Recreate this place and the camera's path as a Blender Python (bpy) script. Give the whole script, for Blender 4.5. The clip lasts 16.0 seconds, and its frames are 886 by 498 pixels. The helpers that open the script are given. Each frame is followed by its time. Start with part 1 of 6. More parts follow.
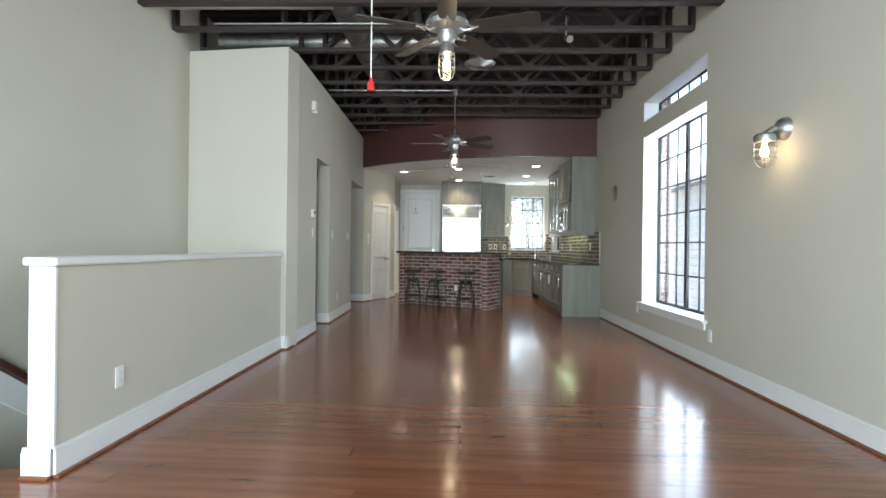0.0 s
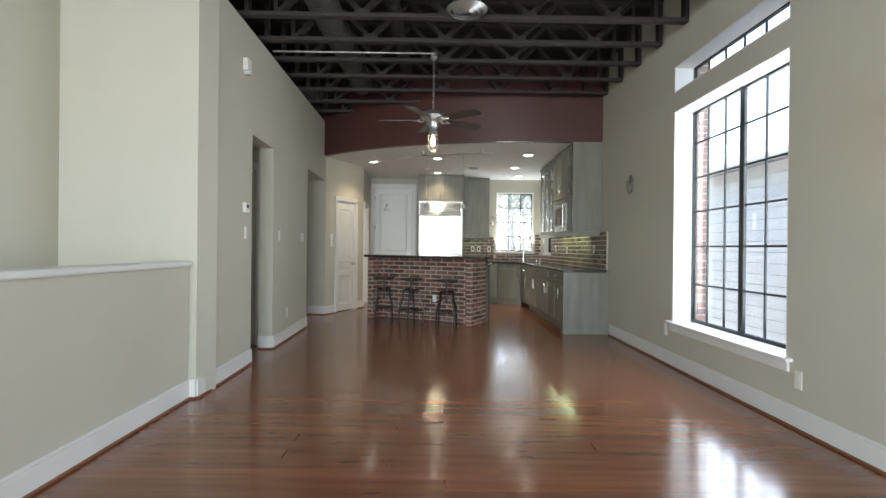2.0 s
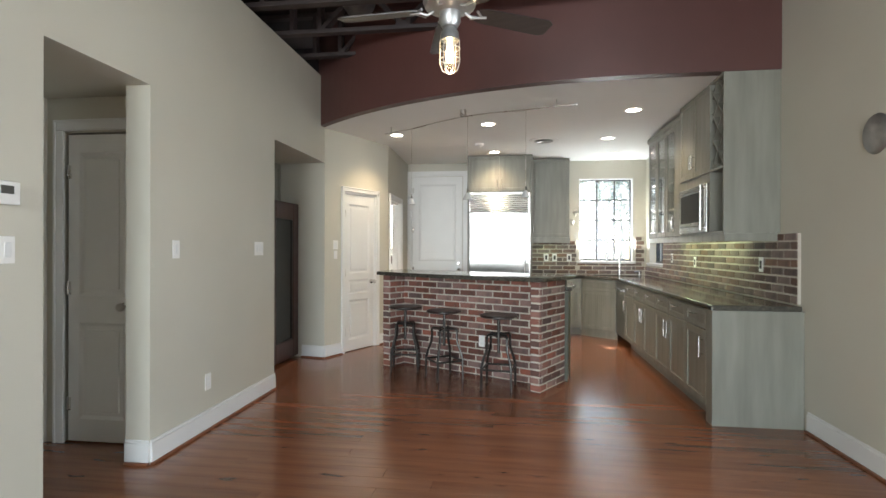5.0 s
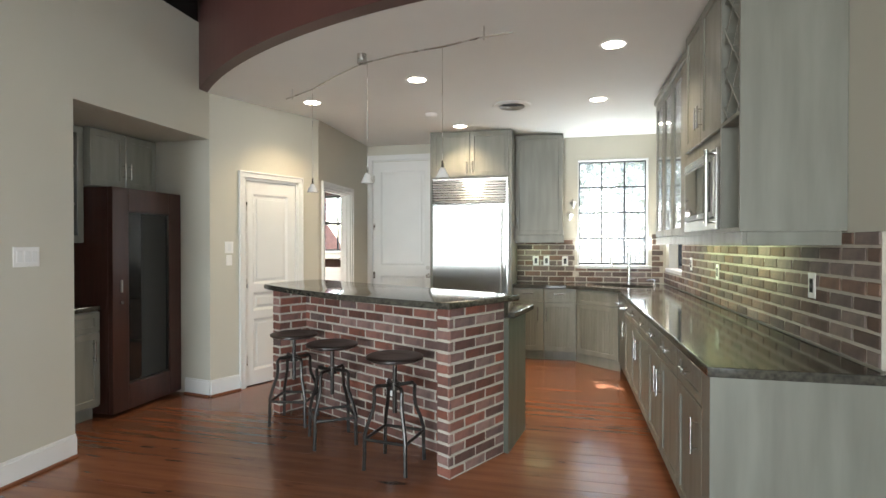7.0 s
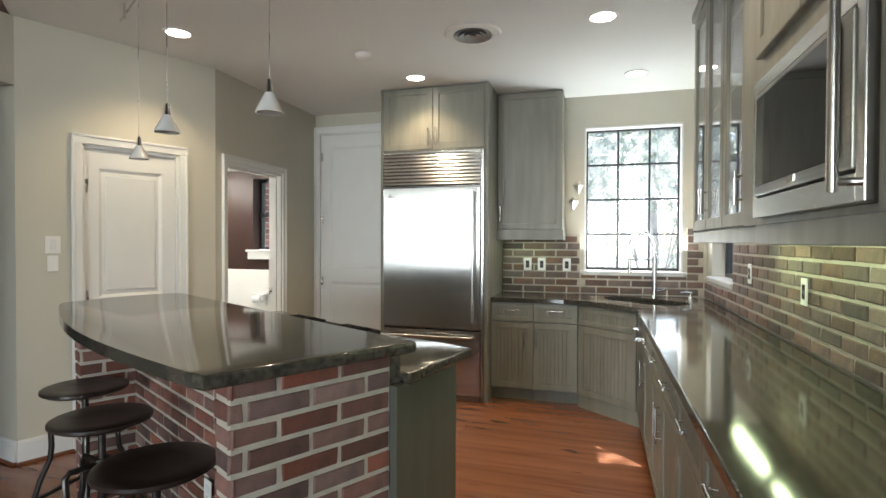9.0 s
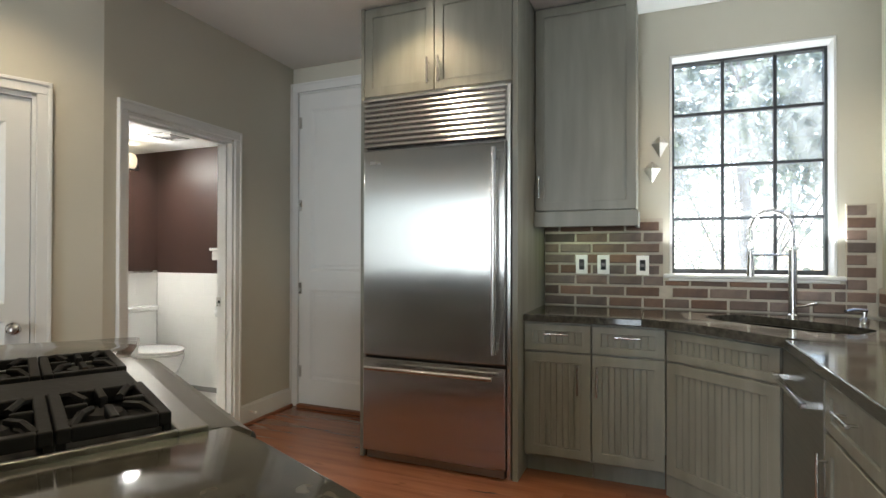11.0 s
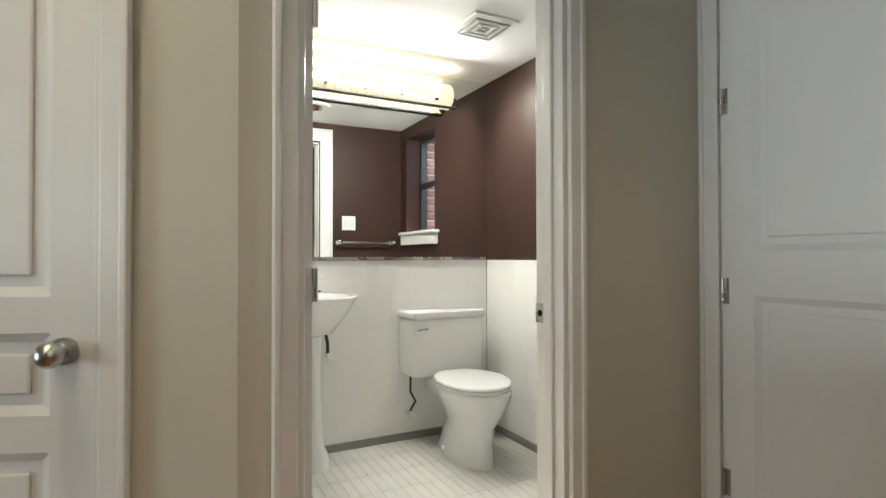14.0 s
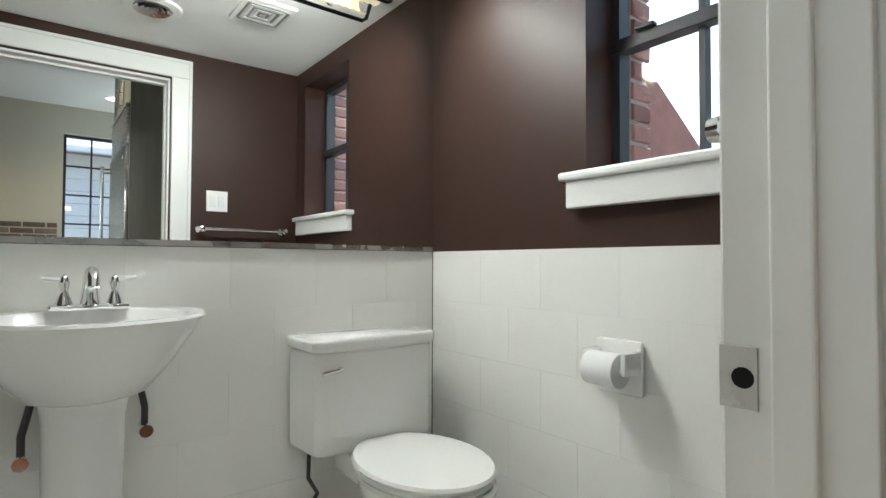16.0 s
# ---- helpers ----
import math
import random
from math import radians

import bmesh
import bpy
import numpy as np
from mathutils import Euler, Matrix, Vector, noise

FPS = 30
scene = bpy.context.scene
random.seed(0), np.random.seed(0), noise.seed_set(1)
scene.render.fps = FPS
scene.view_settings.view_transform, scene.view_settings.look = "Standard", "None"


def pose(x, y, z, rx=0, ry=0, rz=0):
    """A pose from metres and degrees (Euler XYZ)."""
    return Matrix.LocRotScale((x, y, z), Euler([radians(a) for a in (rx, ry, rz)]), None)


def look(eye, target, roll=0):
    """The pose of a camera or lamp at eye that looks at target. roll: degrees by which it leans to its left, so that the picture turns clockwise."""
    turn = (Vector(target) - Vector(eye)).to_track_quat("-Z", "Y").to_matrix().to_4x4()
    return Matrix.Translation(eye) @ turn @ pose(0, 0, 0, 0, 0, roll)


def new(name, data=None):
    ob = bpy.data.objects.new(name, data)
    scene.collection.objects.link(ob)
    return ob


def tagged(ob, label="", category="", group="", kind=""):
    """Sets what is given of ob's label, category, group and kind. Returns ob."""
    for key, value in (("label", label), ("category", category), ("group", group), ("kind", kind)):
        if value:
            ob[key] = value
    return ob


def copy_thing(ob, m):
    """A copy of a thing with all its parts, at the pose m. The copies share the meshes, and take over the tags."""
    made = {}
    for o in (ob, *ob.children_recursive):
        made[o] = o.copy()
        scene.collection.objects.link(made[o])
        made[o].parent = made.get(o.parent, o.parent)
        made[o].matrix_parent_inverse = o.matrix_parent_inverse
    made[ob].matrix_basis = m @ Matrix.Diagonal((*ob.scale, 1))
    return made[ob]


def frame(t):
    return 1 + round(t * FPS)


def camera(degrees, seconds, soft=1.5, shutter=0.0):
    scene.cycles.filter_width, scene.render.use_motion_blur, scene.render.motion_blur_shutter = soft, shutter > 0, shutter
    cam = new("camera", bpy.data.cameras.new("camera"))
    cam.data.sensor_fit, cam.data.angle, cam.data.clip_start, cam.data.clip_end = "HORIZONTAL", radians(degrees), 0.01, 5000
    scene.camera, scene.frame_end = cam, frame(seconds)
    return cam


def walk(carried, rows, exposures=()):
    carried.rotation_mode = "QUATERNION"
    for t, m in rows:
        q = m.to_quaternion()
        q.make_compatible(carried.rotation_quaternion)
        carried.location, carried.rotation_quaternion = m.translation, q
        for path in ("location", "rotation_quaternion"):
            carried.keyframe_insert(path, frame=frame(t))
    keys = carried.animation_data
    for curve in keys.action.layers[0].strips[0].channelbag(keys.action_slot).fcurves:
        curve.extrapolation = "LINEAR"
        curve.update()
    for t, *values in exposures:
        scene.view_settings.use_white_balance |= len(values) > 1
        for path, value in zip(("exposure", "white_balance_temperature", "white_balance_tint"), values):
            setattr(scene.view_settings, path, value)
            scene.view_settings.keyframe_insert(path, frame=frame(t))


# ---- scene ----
cam = camera(80.0, 16.0)
PATH = [
    (0, (-0.026, 0.004, 1.13), (-0.087, 2.003, 1.126), 0.7),
    (0.5, (-0.025, 0.226, 1.114), (-0.049, 2.226, 1.132), 0.7),
    (1, (-0.052, 0.604, 1.137), (-0.047, 2.604, 1.143), 0.6),
    (1.5, (-0.031, 1.083, 1.148), (-0.013, 3.082, 1.147), 0.6),
    (2, (-0.058, 1.597, 1.182), (-0.033, 3.597, 1.179), 0.6),
    (2.5, (-0.046, 2.134, 1.208), (0.0, 4.134, 1.203), 0.6),
    (3, (-0.048, 2.671, 1.26), (0.013, 4.67, 1.25), 0.6),
    (3.5, (-0.013, 3.221, 1.285), (0.077, 5.219, 1.273), 0.6),
    (4, (0.004, 3.778, 1.324), (0.06, 5.778, 1.309), 0.7),
    (4.5, (0.08, 4.292, 1.316), (0.001, 6.29, 1.307), 0.3),
    (4.7, (0.145, 4.481, 1.317), (-0.02, 6.474, 1.315), 0.2),
    (6.8, (1.054, 6.447, 1.386), (0.606, 8.396, 1.366), 0.0),
    (7, (1.156, 6.64, 1.392), (0.701, 8.587, 1.373), 0.0),
    (7.5, (1.295, 7.106, 1.392), (0.835, 9.052, 1.375), -0.1),
    (8, (1.39, 7.579, 1.385), (0.882, 9.513, 1.374), -0.2),
    (8.5, (1.446, 8.033, 1.384), (0.877, 9.95, 1.361), 0.2),
    (8.7, (1.446, 8.211, 1.399), (0.876, 10.128, 1.369), 0.2),
    (10.8, (1.27, 9.924, 1.252), (0.627, 11.818, 1.264), 0.1),
    (11, (1.243, 10.087, 1.249), (0.481, 11.937, 1.263), 0.1),
    (11.5, (1.183, 10.523, 1.216), (0.122, 12.218, 1.232), -0.1),
    (12, (1.128, 10.96, 1.192), (-0.263, 12.397, 1.204), -0.2),
    (12.5, (0.914, 11.306, 1.162), (-0.699, 12.488, 1.184), -0.5),
    (13, (0.642, 11.584, 1.126), (-1.103, 12.562, 1.151), -0.5),
    (13.5, (0.219, 11.725, 1.099), (-1.554, 12.651, 1.127), -0.1),
    (14, (-0.253, 11.871, 1.084), (-2.033, 12.782, 1.111), -0.1),
    (14.5, (-0.7, 11.998, 1.092), (-2.485, 12.901, 1.111), -0.4),
    (15, (-1.089, 12.155, 1.054), (-2.822, 13.152, 1.075), 0.15),
    (15.5, (-1.337, 12.316, 1.025), (-2.993, 13.437, 1.06), 0.1),
    (16, (-1.404, 12.363, 1.014), (-2.981, 13.591, 1.067), 0.2),
]
EXPOSURE = [(0.0, 2.33, 5950, 7), (1.0, 2.35, 5950, 7), (2.0, 2.28, 6250, 8), (3.0, 2.18, 6300, 8), (4.5, 2.71, 6250, 10), (7.0, 2.97, 6250, 9), (8.5, 2.68, 6250, 8), (11.0, 2.26, 6150, 9), (12.0, 2.43, 6300, 9), (13.0, 2.40, 6250, 9), (14.5, 2.29, 6150, 6), (15.0, 2.25, 6050, 6), (15.5, 2.12, 5850, 4), (16.0, 1.93, 5800, 4)]
walk(cam, [(t, look(eye, target, roll)) for t, eye, target, roll in PATH], EXPOSURE)

# ---- world and light ----
world = bpy.data.worlds.new("world")
scene.world = world
world.use_nodes = True
wn = world.node_tree
sky = wn.nodes.new("ShaderNodeTexSky")
sky.sky_type, sky.sun_disc = "NISHITA", False
sky.sun_elevation, sky.sun_rotation = radians(52), radians(-4)
wn.links.new(sky.outputs[0], wn.nodes["Background"].inputs[0])
wn.nodes["Background"].inputs[1].default_value = 0.15


def lamp(name, kind, m, energy, color=(1, 1, 1), **settings):
    data = bpy.data.lights.new(name, kind)
    data.energy, data.color = energy, color
    if kind == "AREA":
        data.shape, data.size, data.size_y = "RECTANGLE", settings["size"], settings["size_y"]
    elif kind == "SUN":
        data.angle = settings["angle"]
    else:
        data.shadow_soft_size = settings.get("radius", 0.03)
    ob = new(name, data)
    ob.matrix_world = m
    return ob


lamp("sun", "SUN", look((0, 0, 0), (0.05, -0.78, -1.0)), 4.5, (1.0, 0.95, 0.87), angle=radians(0.5))
# daylight standing in the openings of the big windows
lamp("daylight_east", "AREA", pose(2.62, 6.1, 1.65, 0, 90, 0), 17, (0.90, 0.97, 1.0), size=2.1, size_y=1.7)
lamp("daylight_south", "AREA", look((-0.85, -2.3, 1.8), (0.2, 5.0, 1.75)), 106, (0.92, 0.98, 1.0), size=3.9, size_y=2.6)
# added strip at the sill, aimed up in place of light bounced onto the ceiling
lamp("north_sill_bounce", "AREA", look((1.73, 13.62, 1.3), (1.73, 13.3, 2.4)), 3.2, (0.95, 1.0, 0.98), size=0.8, size_y=0.14)

# ---- building helpers ----
def tone(c):
    return (*c, 1)


def mat(name, color, rough=0.5, metal=0.0, var=0.0, scale=8.0, bump=0.0, bump_scale=60.0, spec=0.5, color2=None, stretch=(1, 1, 1), coat=0.0, per_object=0.0, per_island=0.0, aniso=0.0, hue=0.0, knots=False):
    """A painted or natural surface: colour varied at two scales, fine relief, and a shift from piece to piece."""
    m = bpy.data.materials.new(name)
    m.use_nodes = True
    n, l = m.node_tree.nodes, m.node_tree.links
    b = n["Principled BSDF"]
    b.inputs["Roughness"].default_value, b.inputs["Metallic"].default_value = rough, metal
    b.inputs["Specular IOR Level"].default_value = spec
    b.inputs["Coat Weight"].default_value = coat
    b.inputs["Coat Roughness"].default_value = 0.08
    b.inputs["Anisotropic"].default_value = aniso
    if aniso:
        # brushed upright, so that lights spread sideways
        tg = n.new("ShaderNodeCombineXYZ")
        tg.inputs[0].default_value = 1.0
        l.new(tg.outputs[0], b.inputs["Tangent"])
    tc = n.new("ShaderNodeTexCoord")
    mp = n.new("ShaderNodeMapping")
    mp.inputs["Scale"].default_value = stretch
    l.new(tc.outputs["Object"], mp.inputs[0])
    big = n.new("ShaderNodeTexNoise")
    big.inputs["Scale"].default_value, big.inputs["Detail"].default_value = scale, 5
    l.new(mp.outputs[0], big.inputs["Vector"])
    mix = n.new("ShaderNodeMix")
    mix.data_type = "RGBA"
    c2 = color2 or tuple(v * (1 - var) for v in color)
    mix.inputs[6].default_value, mix.inputs[7].default_value = tone(color), tone(c2)
    ramp = n.new("ShaderNodeMapRange")
    ramp.inputs[1].default_value, ramp.inputs[2].default_value = 0.3, 0.7
    l.new(big.outputs["Fac"], ramp.inputs[0])
    l.new(ramp.outputs[0], mix.inputs[0])
    out = mix.outputs[2]
    if per_object or per_island:
        src = n.new("ShaderNodeObjectInfo").outputs["Random"] if per_object else n.new("ShaderNodeNewGeometry").outputs["Random Per Island"]
        amount = per_object or per_island
        hsv = n.new("ShaderNodeHueSaturation")
        mr = n.new("ShaderNodeMapRange")
        mr.inputs[3].default_value, mr.inputs[4].default_value = 1 - amount, 1 + amount
        l.new(src, mr.inputs[0])
        l.new(mr.outputs[0], hsv.inputs["Value"])
        if hue:
            # some pieces burnt greyer than others
            sat = n.new("ShaderNodeMath")
            sat.operation, sat.inputs[1].default_value = "MULTIPLY", 7.31
            frac = n.new("ShaderNodeMath")
            frac.operation = "FRACT"
            ms = n.new("ShaderNodeMapRange")
            ms.inputs[3].default_value, ms.inputs[4].default_value = 1 - hue, 1.05
            l.new(src, sat.inputs[0]), l.new(sat.outputs[0], frac.inputs[0]), l.new(frac.outputs[0], ms.inputs[0]), l.new(ms.outputs[0], hsv.inputs["Saturation"])
        l.new(out, hsv.inputs["Color"])
        out = hsv.outputs[0]
    if knots:
        # scattered dark knots and resin streaks drawn out along the grain; each board takes its own stretch of the pattern
        shift = n.new("ShaderNodeVectorMath")
        shift.operation = "ADD"
        where = n.new("ShaderNodeObjectInfo")
        l.new(tc.outputs["Object"], shift.inputs[0]), l.new(where.outputs["Location"], shift.inputs[1])
        km = n.new("ShaderNodeMapping")
        km.inputs["Scale"].default_value = (1.6, 6.5, 1.0)
        l.new(shift.outputs[0], km.inputs[0])
        kn = n.new("ShaderNodeTexNoise")
        kn.inputs["Scale"].default_value, kn.inputs["Detail"].default_value, kn.inputs["Roughness"].default_value = 2.1, 3, 0.45
        l.new(km.outputs[0], kn.inputs["Vector"])
        kr = n.new("ShaderNodeMapRange")
        kr.inputs[1].default_value, kr.inputs[2].default_value, kr.inputs[4].default_value = 0.655, 0.76, 0.85
        l.new(kn.outputs["Fac"], kr.inputs[0])
        kx = n.new("ShaderNodeMix")
        kx.data_type = "RGBA"
        kx.inputs[7].default_value = (0.035, 0.014, 0.008, 1)
        l.new(kr.outputs[0], kx.inputs[0]), l.new(out, kx.inputs[6])
        out = kx.outputs[2]
    l.new(out, b.inputs["Base Color"])
    fine = n.new("ShaderNodeTexNoise")
    fine.inputs["Scale"].default_value, fine.inputs["Detail"].default_value = bump_scale, 4
    l.new(mp.outputs[0], fine.inputs["Vector"])
    if bump:
        bp = n.new("ShaderNodeBump")
        bp.inputs["Strength"].default_value, bp.inputs["Distance"].default_value = bump, 0.004
        l.new(fine.outputs["Fac"], bp.inputs["Height"])
        l.new(bp.outputs[0], b.inputs["Normal"])
    rr = n.new("ShaderNodeMapRange")
    spread = min(0.06, rough * 0.3) if rough > 0.03 else 0.0
    rr.inputs[3].default_value, rr.inputs[4].default_value = rough - spread, min(rough + spread, 1)
    l.new(big.outputs["Fac"], rr.inputs[0])
    l.new(rr.outputs[0], b.inputs["Roughness"])
    return m


def glow(name, color, strength):
    m = bpy.data.materials.new(name)
    m.use_nodes = True
    b = m.node_tree.nodes["Principled BSDF"]
    b.inputs["Base Color"].default_value = tone(color)
    b.inputs["Emission Color"].default_value, b.inputs["Emission Strength"].default_value = tone(color), strength
    return m


def glass(name, color=(1, 1, 1), rough=0.0, alpha=0.12):
    """Thin clear pane: mostly let through, with a true glossy face."""
    m = bpy.data.materials.new(name)
    m.use_nodes = True
    n, l = m.node_tree.nodes, m.node_tree.links
    n.remove(n["Principled BSDF"])
    t, g, x, f = n.new("ShaderNodeBsdfTransparent"), n.new("ShaderNodeBsdfGlossy"), n.new("ShaderNodeMixShader"), n.new("ShaderNodeLayerWeight")
    t.inputs[0].default_value, g.inputs["Roughness"].default_value = tone(color), rough
    power, gain = n.new("ShaderNodeMath"), n.new("ShaderNodeMath")
    power.operation, power.inputs[1].default_value = "POWER", 5.0
    gain.operation, gain.inputs[1].default_value, gain.inputs[2].default_value = "MULTIPLY_ADD", 0.9, 0.03
    f.inputs[0].default_value = 0.5
    l.new(f.outputs["Facing"], power.inputs[0]), l.new(power.outputs[0], gain.inputs[0])
    l.new(gain.outputs[0], x.inputs[0]), l.new(t.outputs[0], x.inputs[1]), l.new(g.outputs[0], x.inputs[2])
    l.new(x.outputs[0], n["Material Output"].inputs[0])
    return m


def bx(bm, lo, hi, bev=0.0, m=None):
    c = [(a + b) / 2 for a, b in zip(lo, hi)]
    s = [abs(b - a) for a, b in zip(lo, hi)]
    mm = Matrix.Translation(c) @ Matrix.Diagonal((*s, 1))
    v = bmesh.ops.create_cube(bm, size=1, matrix=(m @ mm) if m else mm)["verts"]
    if bev:
        edges = {e for x in v for e in x.link_edges}
        bmesh.ops.bevel(bm, geom=list(edges), offset=bev, segments=2, affect="EDGES", profile=0.5)
    return bm


def box(lo, hi, bev=0.0, m=None):
    return bx(bmesh.new(), lo, hi, bev, m)


def cyl(bm, p0, p1, r0, r1=None, n=16):
    p0, p1 = Vector(p0), Vector(p1)
    d = p1 - p0
    m = Matrix.Translation((p0 + p1) / 2) @ d.to_track_quat("Z", "Y").to_matrix().to_4x4()
    bmesh.ops.create_cone(bm, cap_ends=True, segments=n, radius1=r0, radius2=r0 if r1 is None else r1, depth=d.length, matrix=m)
    return bm


def tube(bm, pts, r, n=10):
    """A round bar along a bent line."""
    pts = [Vector(p) for p in pts]
    rings, side = [], None
    for i, p in enumerate(pts):
        d = (pts[min(i + 1, len(pts) - 1)] - pts[max(i - 1, 0)]).normalized()
        if side is None:
            side = d.orthogonal().normalized()
        side = (side - d * side.dot(d)).normalized()
        up = d.cross(side)
        rr = r[i] if isinstance(r, (list, tuple)) else r
        rings.append([bm.verts.new(p + side * (rr * math.cos(a)) + up * (rr * math.sin(a))) for a in (2 * math.pi * k / n for k in range(n))])
    for a, b in zip(rings, rings[1:]):
        for k in range(n):
            bm.faces.new((a[k], a[(k + 1) % n], b[(k + 1) % n], b[k]))
    bm.faces.new(rings[0][::-1]), bm.faces.new(rings[-1])
    return bm


def lathe(bm, profile, at=(0, 0, 0), n=28, sx=1.0, sy=1.0):
    """Turns (radius, height) pairs about the upright axis."""
    rings = [[bm.verts.new((at[0] + sx * r * math.cos(2 * math.pi * k / n), at[1] + sy * r * math.sin(2 * math.pi * k / n), at[2] + z)) for k in range(n)] for r, z in profile]
    for a, b in zip(rings, rings[1:]):
        for k in range(n):
            bm.faces.new((a[k], a[(k + 1) % n], b[(k + 1) % n], b[k]))
    if profile[0][0] > 1e-4:
        bm.faces.new(rings[0][::-1])
    if profile[-1][0] > 1e-4:
        bm.faces.new(rings[-1])
    bmesh.ops.remove_doubles(bm, verts=bm.verts, dist=1e-5)
    return bm


def prism(bm, poly, z0, z1, bev=0.0):
    lo = [bm.verts.new((x, y, z0)) for x, y in poly]
    hi = [bm.verts.new((x, y, z1)) for x, y in poly]
    n = len(poly)
    made = [bm.faces.new(lo[::-1]), bm.faces.new(hi)]
    made += [bm.faces.new((lo[i], lo[(i + 1) % n], hi[(i + 1) % n], hi[i])) for i in range(n)]
    if bev:
        edges = {e for f in made[:2] for e in f.edges}
        bmesh.ops.bevel(bm, geom=list(edges), offset=bev, segments=3, affect="EDGES", profile=0.5)
    bmesh.ops.recalc_face_normals(bm, faces=bm.faces)
    return bm


def mesh_of(name, bm, material, smooth=False):
    me = bpy.data.meshes.new(name)
    bmesh.ops.recalc_face_normals(bm, faces=bm.faces)
    bm.to_mesh(me)
    bm.free()
    me.materials.append(material)
    if smooth:
        me.shade_smooth()
        me.set_sharp_from_angle(angle=radians(40))
    return me


def part(name, bm, material, parent, label="", smooth=False):
    me = bm if isinstance(bm, bpy.types.Mesh) else mesh_of(name, bm, material, smooth)
    ob = new(name, me)
    ob.parent = parent
    if label:
        ob["label"] = label
    return ob


def thing(name, label, category, m=None, group="", kind=""):
    ob = new(name)
    ob.empty_display_size = 0.1
    if m:
        ob.matrix_world = m
    return tagged(ob, label, category, group, kind)


def solid(name, bm, material, label, category, m=None, group="", kind="", smooth=False):
    ob = new(name, mesh_of(name, bm, material, smooth))
    if m:
        ob.matrix_world = m
    return tagged(ob, label, category, group, kind)


def along(p0, p1):
    """Pose at p0 with x running to p1."""
    return pose(p0[0], p0[1], 0, 0, 0, math.degrees(math.atan2(p1[1] - p0[1], p1[0] - p0[0])))


def wall(name, p0, p1, thick, z0, z1, holes, material, label):
    """A wall from p0 to p1; its thickness goes to the left of that line (negative: to the right). holes: (from, to, bottom, top)."""
    length = math.hypot(p1[0] - p0[0], p1[1] - p0[1])
    bm = bmesh.new()
    cuts = sorted({0.0, length, *[h[0] for h in holes], *[h[1] for h in holes]})
    for a, b in zip(cuts, cuts[1:]):
        levels = [z0]
        for h in sorted(holes, key=lambda h: h[2]):
            if h[0] <= a + 1e-6 and h[1] >= b - 1e-6:
                levels += [h[2], h[3]]
        levels.append(z1)
        for lo, hi in zip(levels[::2], levels[1::2]):
            if hi - lo > 1e-4:
                bx(bm, (a, 0, lo), (b, thick, hi))
    return solid(name, bm, material, label, "wall", along(p0, p1), kind="structure")


# ---- materials ----
PAINT = mat("wall_paint", (0.545, 0.522, 0.440), 0.62, var=0.05, scale=1.3, bump=0.12, bump_scale=220)
PAINT_DARK = mat("maroon_paint", (0.085, 0.034, 0.028), 0.45, var=0.15, scale=2, bump=0.1, bump_scale=200)
BATH_BROWN = mat("bath_paint", (0.047, 0.023, 0.017), 0.45, spec=0.25, var=0.12, scale=2, bump=0.08, bump_scale=220)
TRIM = mat("white_trim", (0.74, 0.74, 0.72), 0.35, var=0.04, scale=4)
CEIL = mat("ceiling_paint", (0.78, 0.78, 0.755), 0.8, var=0.03, scale=2, bump=0.1, bump_scale=180)
TRUSS = mat("truss_paint", (0.031, 0.019, 0.017), 0.6, var=0.35, scale=5, bump=0.3, bump_scale=30)
DECK = mat("deck_paint", (0.015, 0.0095, 0.009), 0.75, var=0.3, scale=3, bump=0.3, bump_scale=25)
FLOOR = mat("pine_boards", (0.25, 0.098, 0.046), 0.195, color2=(0.155, 0.056, 0.028), scale=3.2, stretch=(0.35, 5, 5), bump=0.03, bump_scale=14, spec=0.5, coat=0.2, per_object=0.12, knots=True)
GROUT = mat("brick_mortar", (0.52, 0.475, 0.40), 0.9, var=0.2, scale=20, bump=0.5, bump_scale=140)
BRICK = mat("old_brick", (0.25, 0.082, 0.052), 0.85, color2=(0.135, 0.058, 0.042), scale=11, bump=0.6, bump_scale=70, per_object=0.45, hue=0.45)
BRICK_BROWN = mat("tumbled_brown_brick", (0.20, 0.118, 0.08), 0.85, color2=(0.13, 0.085, 0.066), scale=11, bump=0.6, bump_scale=70, per_object=0.4, hue=0.5)
GRANITE = mat("dark_granite", (0.022, 0.021, 0.018), 0.09, color2=(0.085, 0.078, 0.062), scale=42, bump=0.0, coat=0.2)
CABINET = mat("grey_green_cabinet", (0.228, 0.226, 0.190), 0.42, color2=(0.172, 0.167, 0.137), scale=3.0, stretch=(4, 4, 0.5), bump=0.1, bump_scale=40)
CAB_DARK = mat("shade_and_display_grey", (0.085, 0.083, 0.07), 0.6, var=0.2)
STEEL = mat("brushed_steel", (0.60, 0.59, 0.57), 0.24, metal=1.0, var=0.06, scale=3, stretch=(1, 1, 60), bump=0.03, bump_scale=50)
CHROME = mat("polished_chrome", (0.78, 0.78, 0.77), 0.08, metal=1.0)
NICKEL = mat("satin_nickel", (0.55, 0.53, 0.50), 0.28, metal=1.0)
GALV = mat("galvanised_metal", (0.5, 0.5, 0.49), 0.42, metal=0.9, var=0.3, scale=12)
BLACK = mat("black_iron", (0.014, 0.014, 0.014), 0.65, var=0.3, bump=0.2, spec=0.15)
GUNMETAL = mat("gunmetal", (0.075, 0.07, 0.065), 0.36, metal=0.85, var=0.3, scale=10)
SEATWOOD = mat("dark_seat", (0.028, 0.018, 0.015), 0.3, var=0.4, scale=6, stretch=(1, 8, 1))
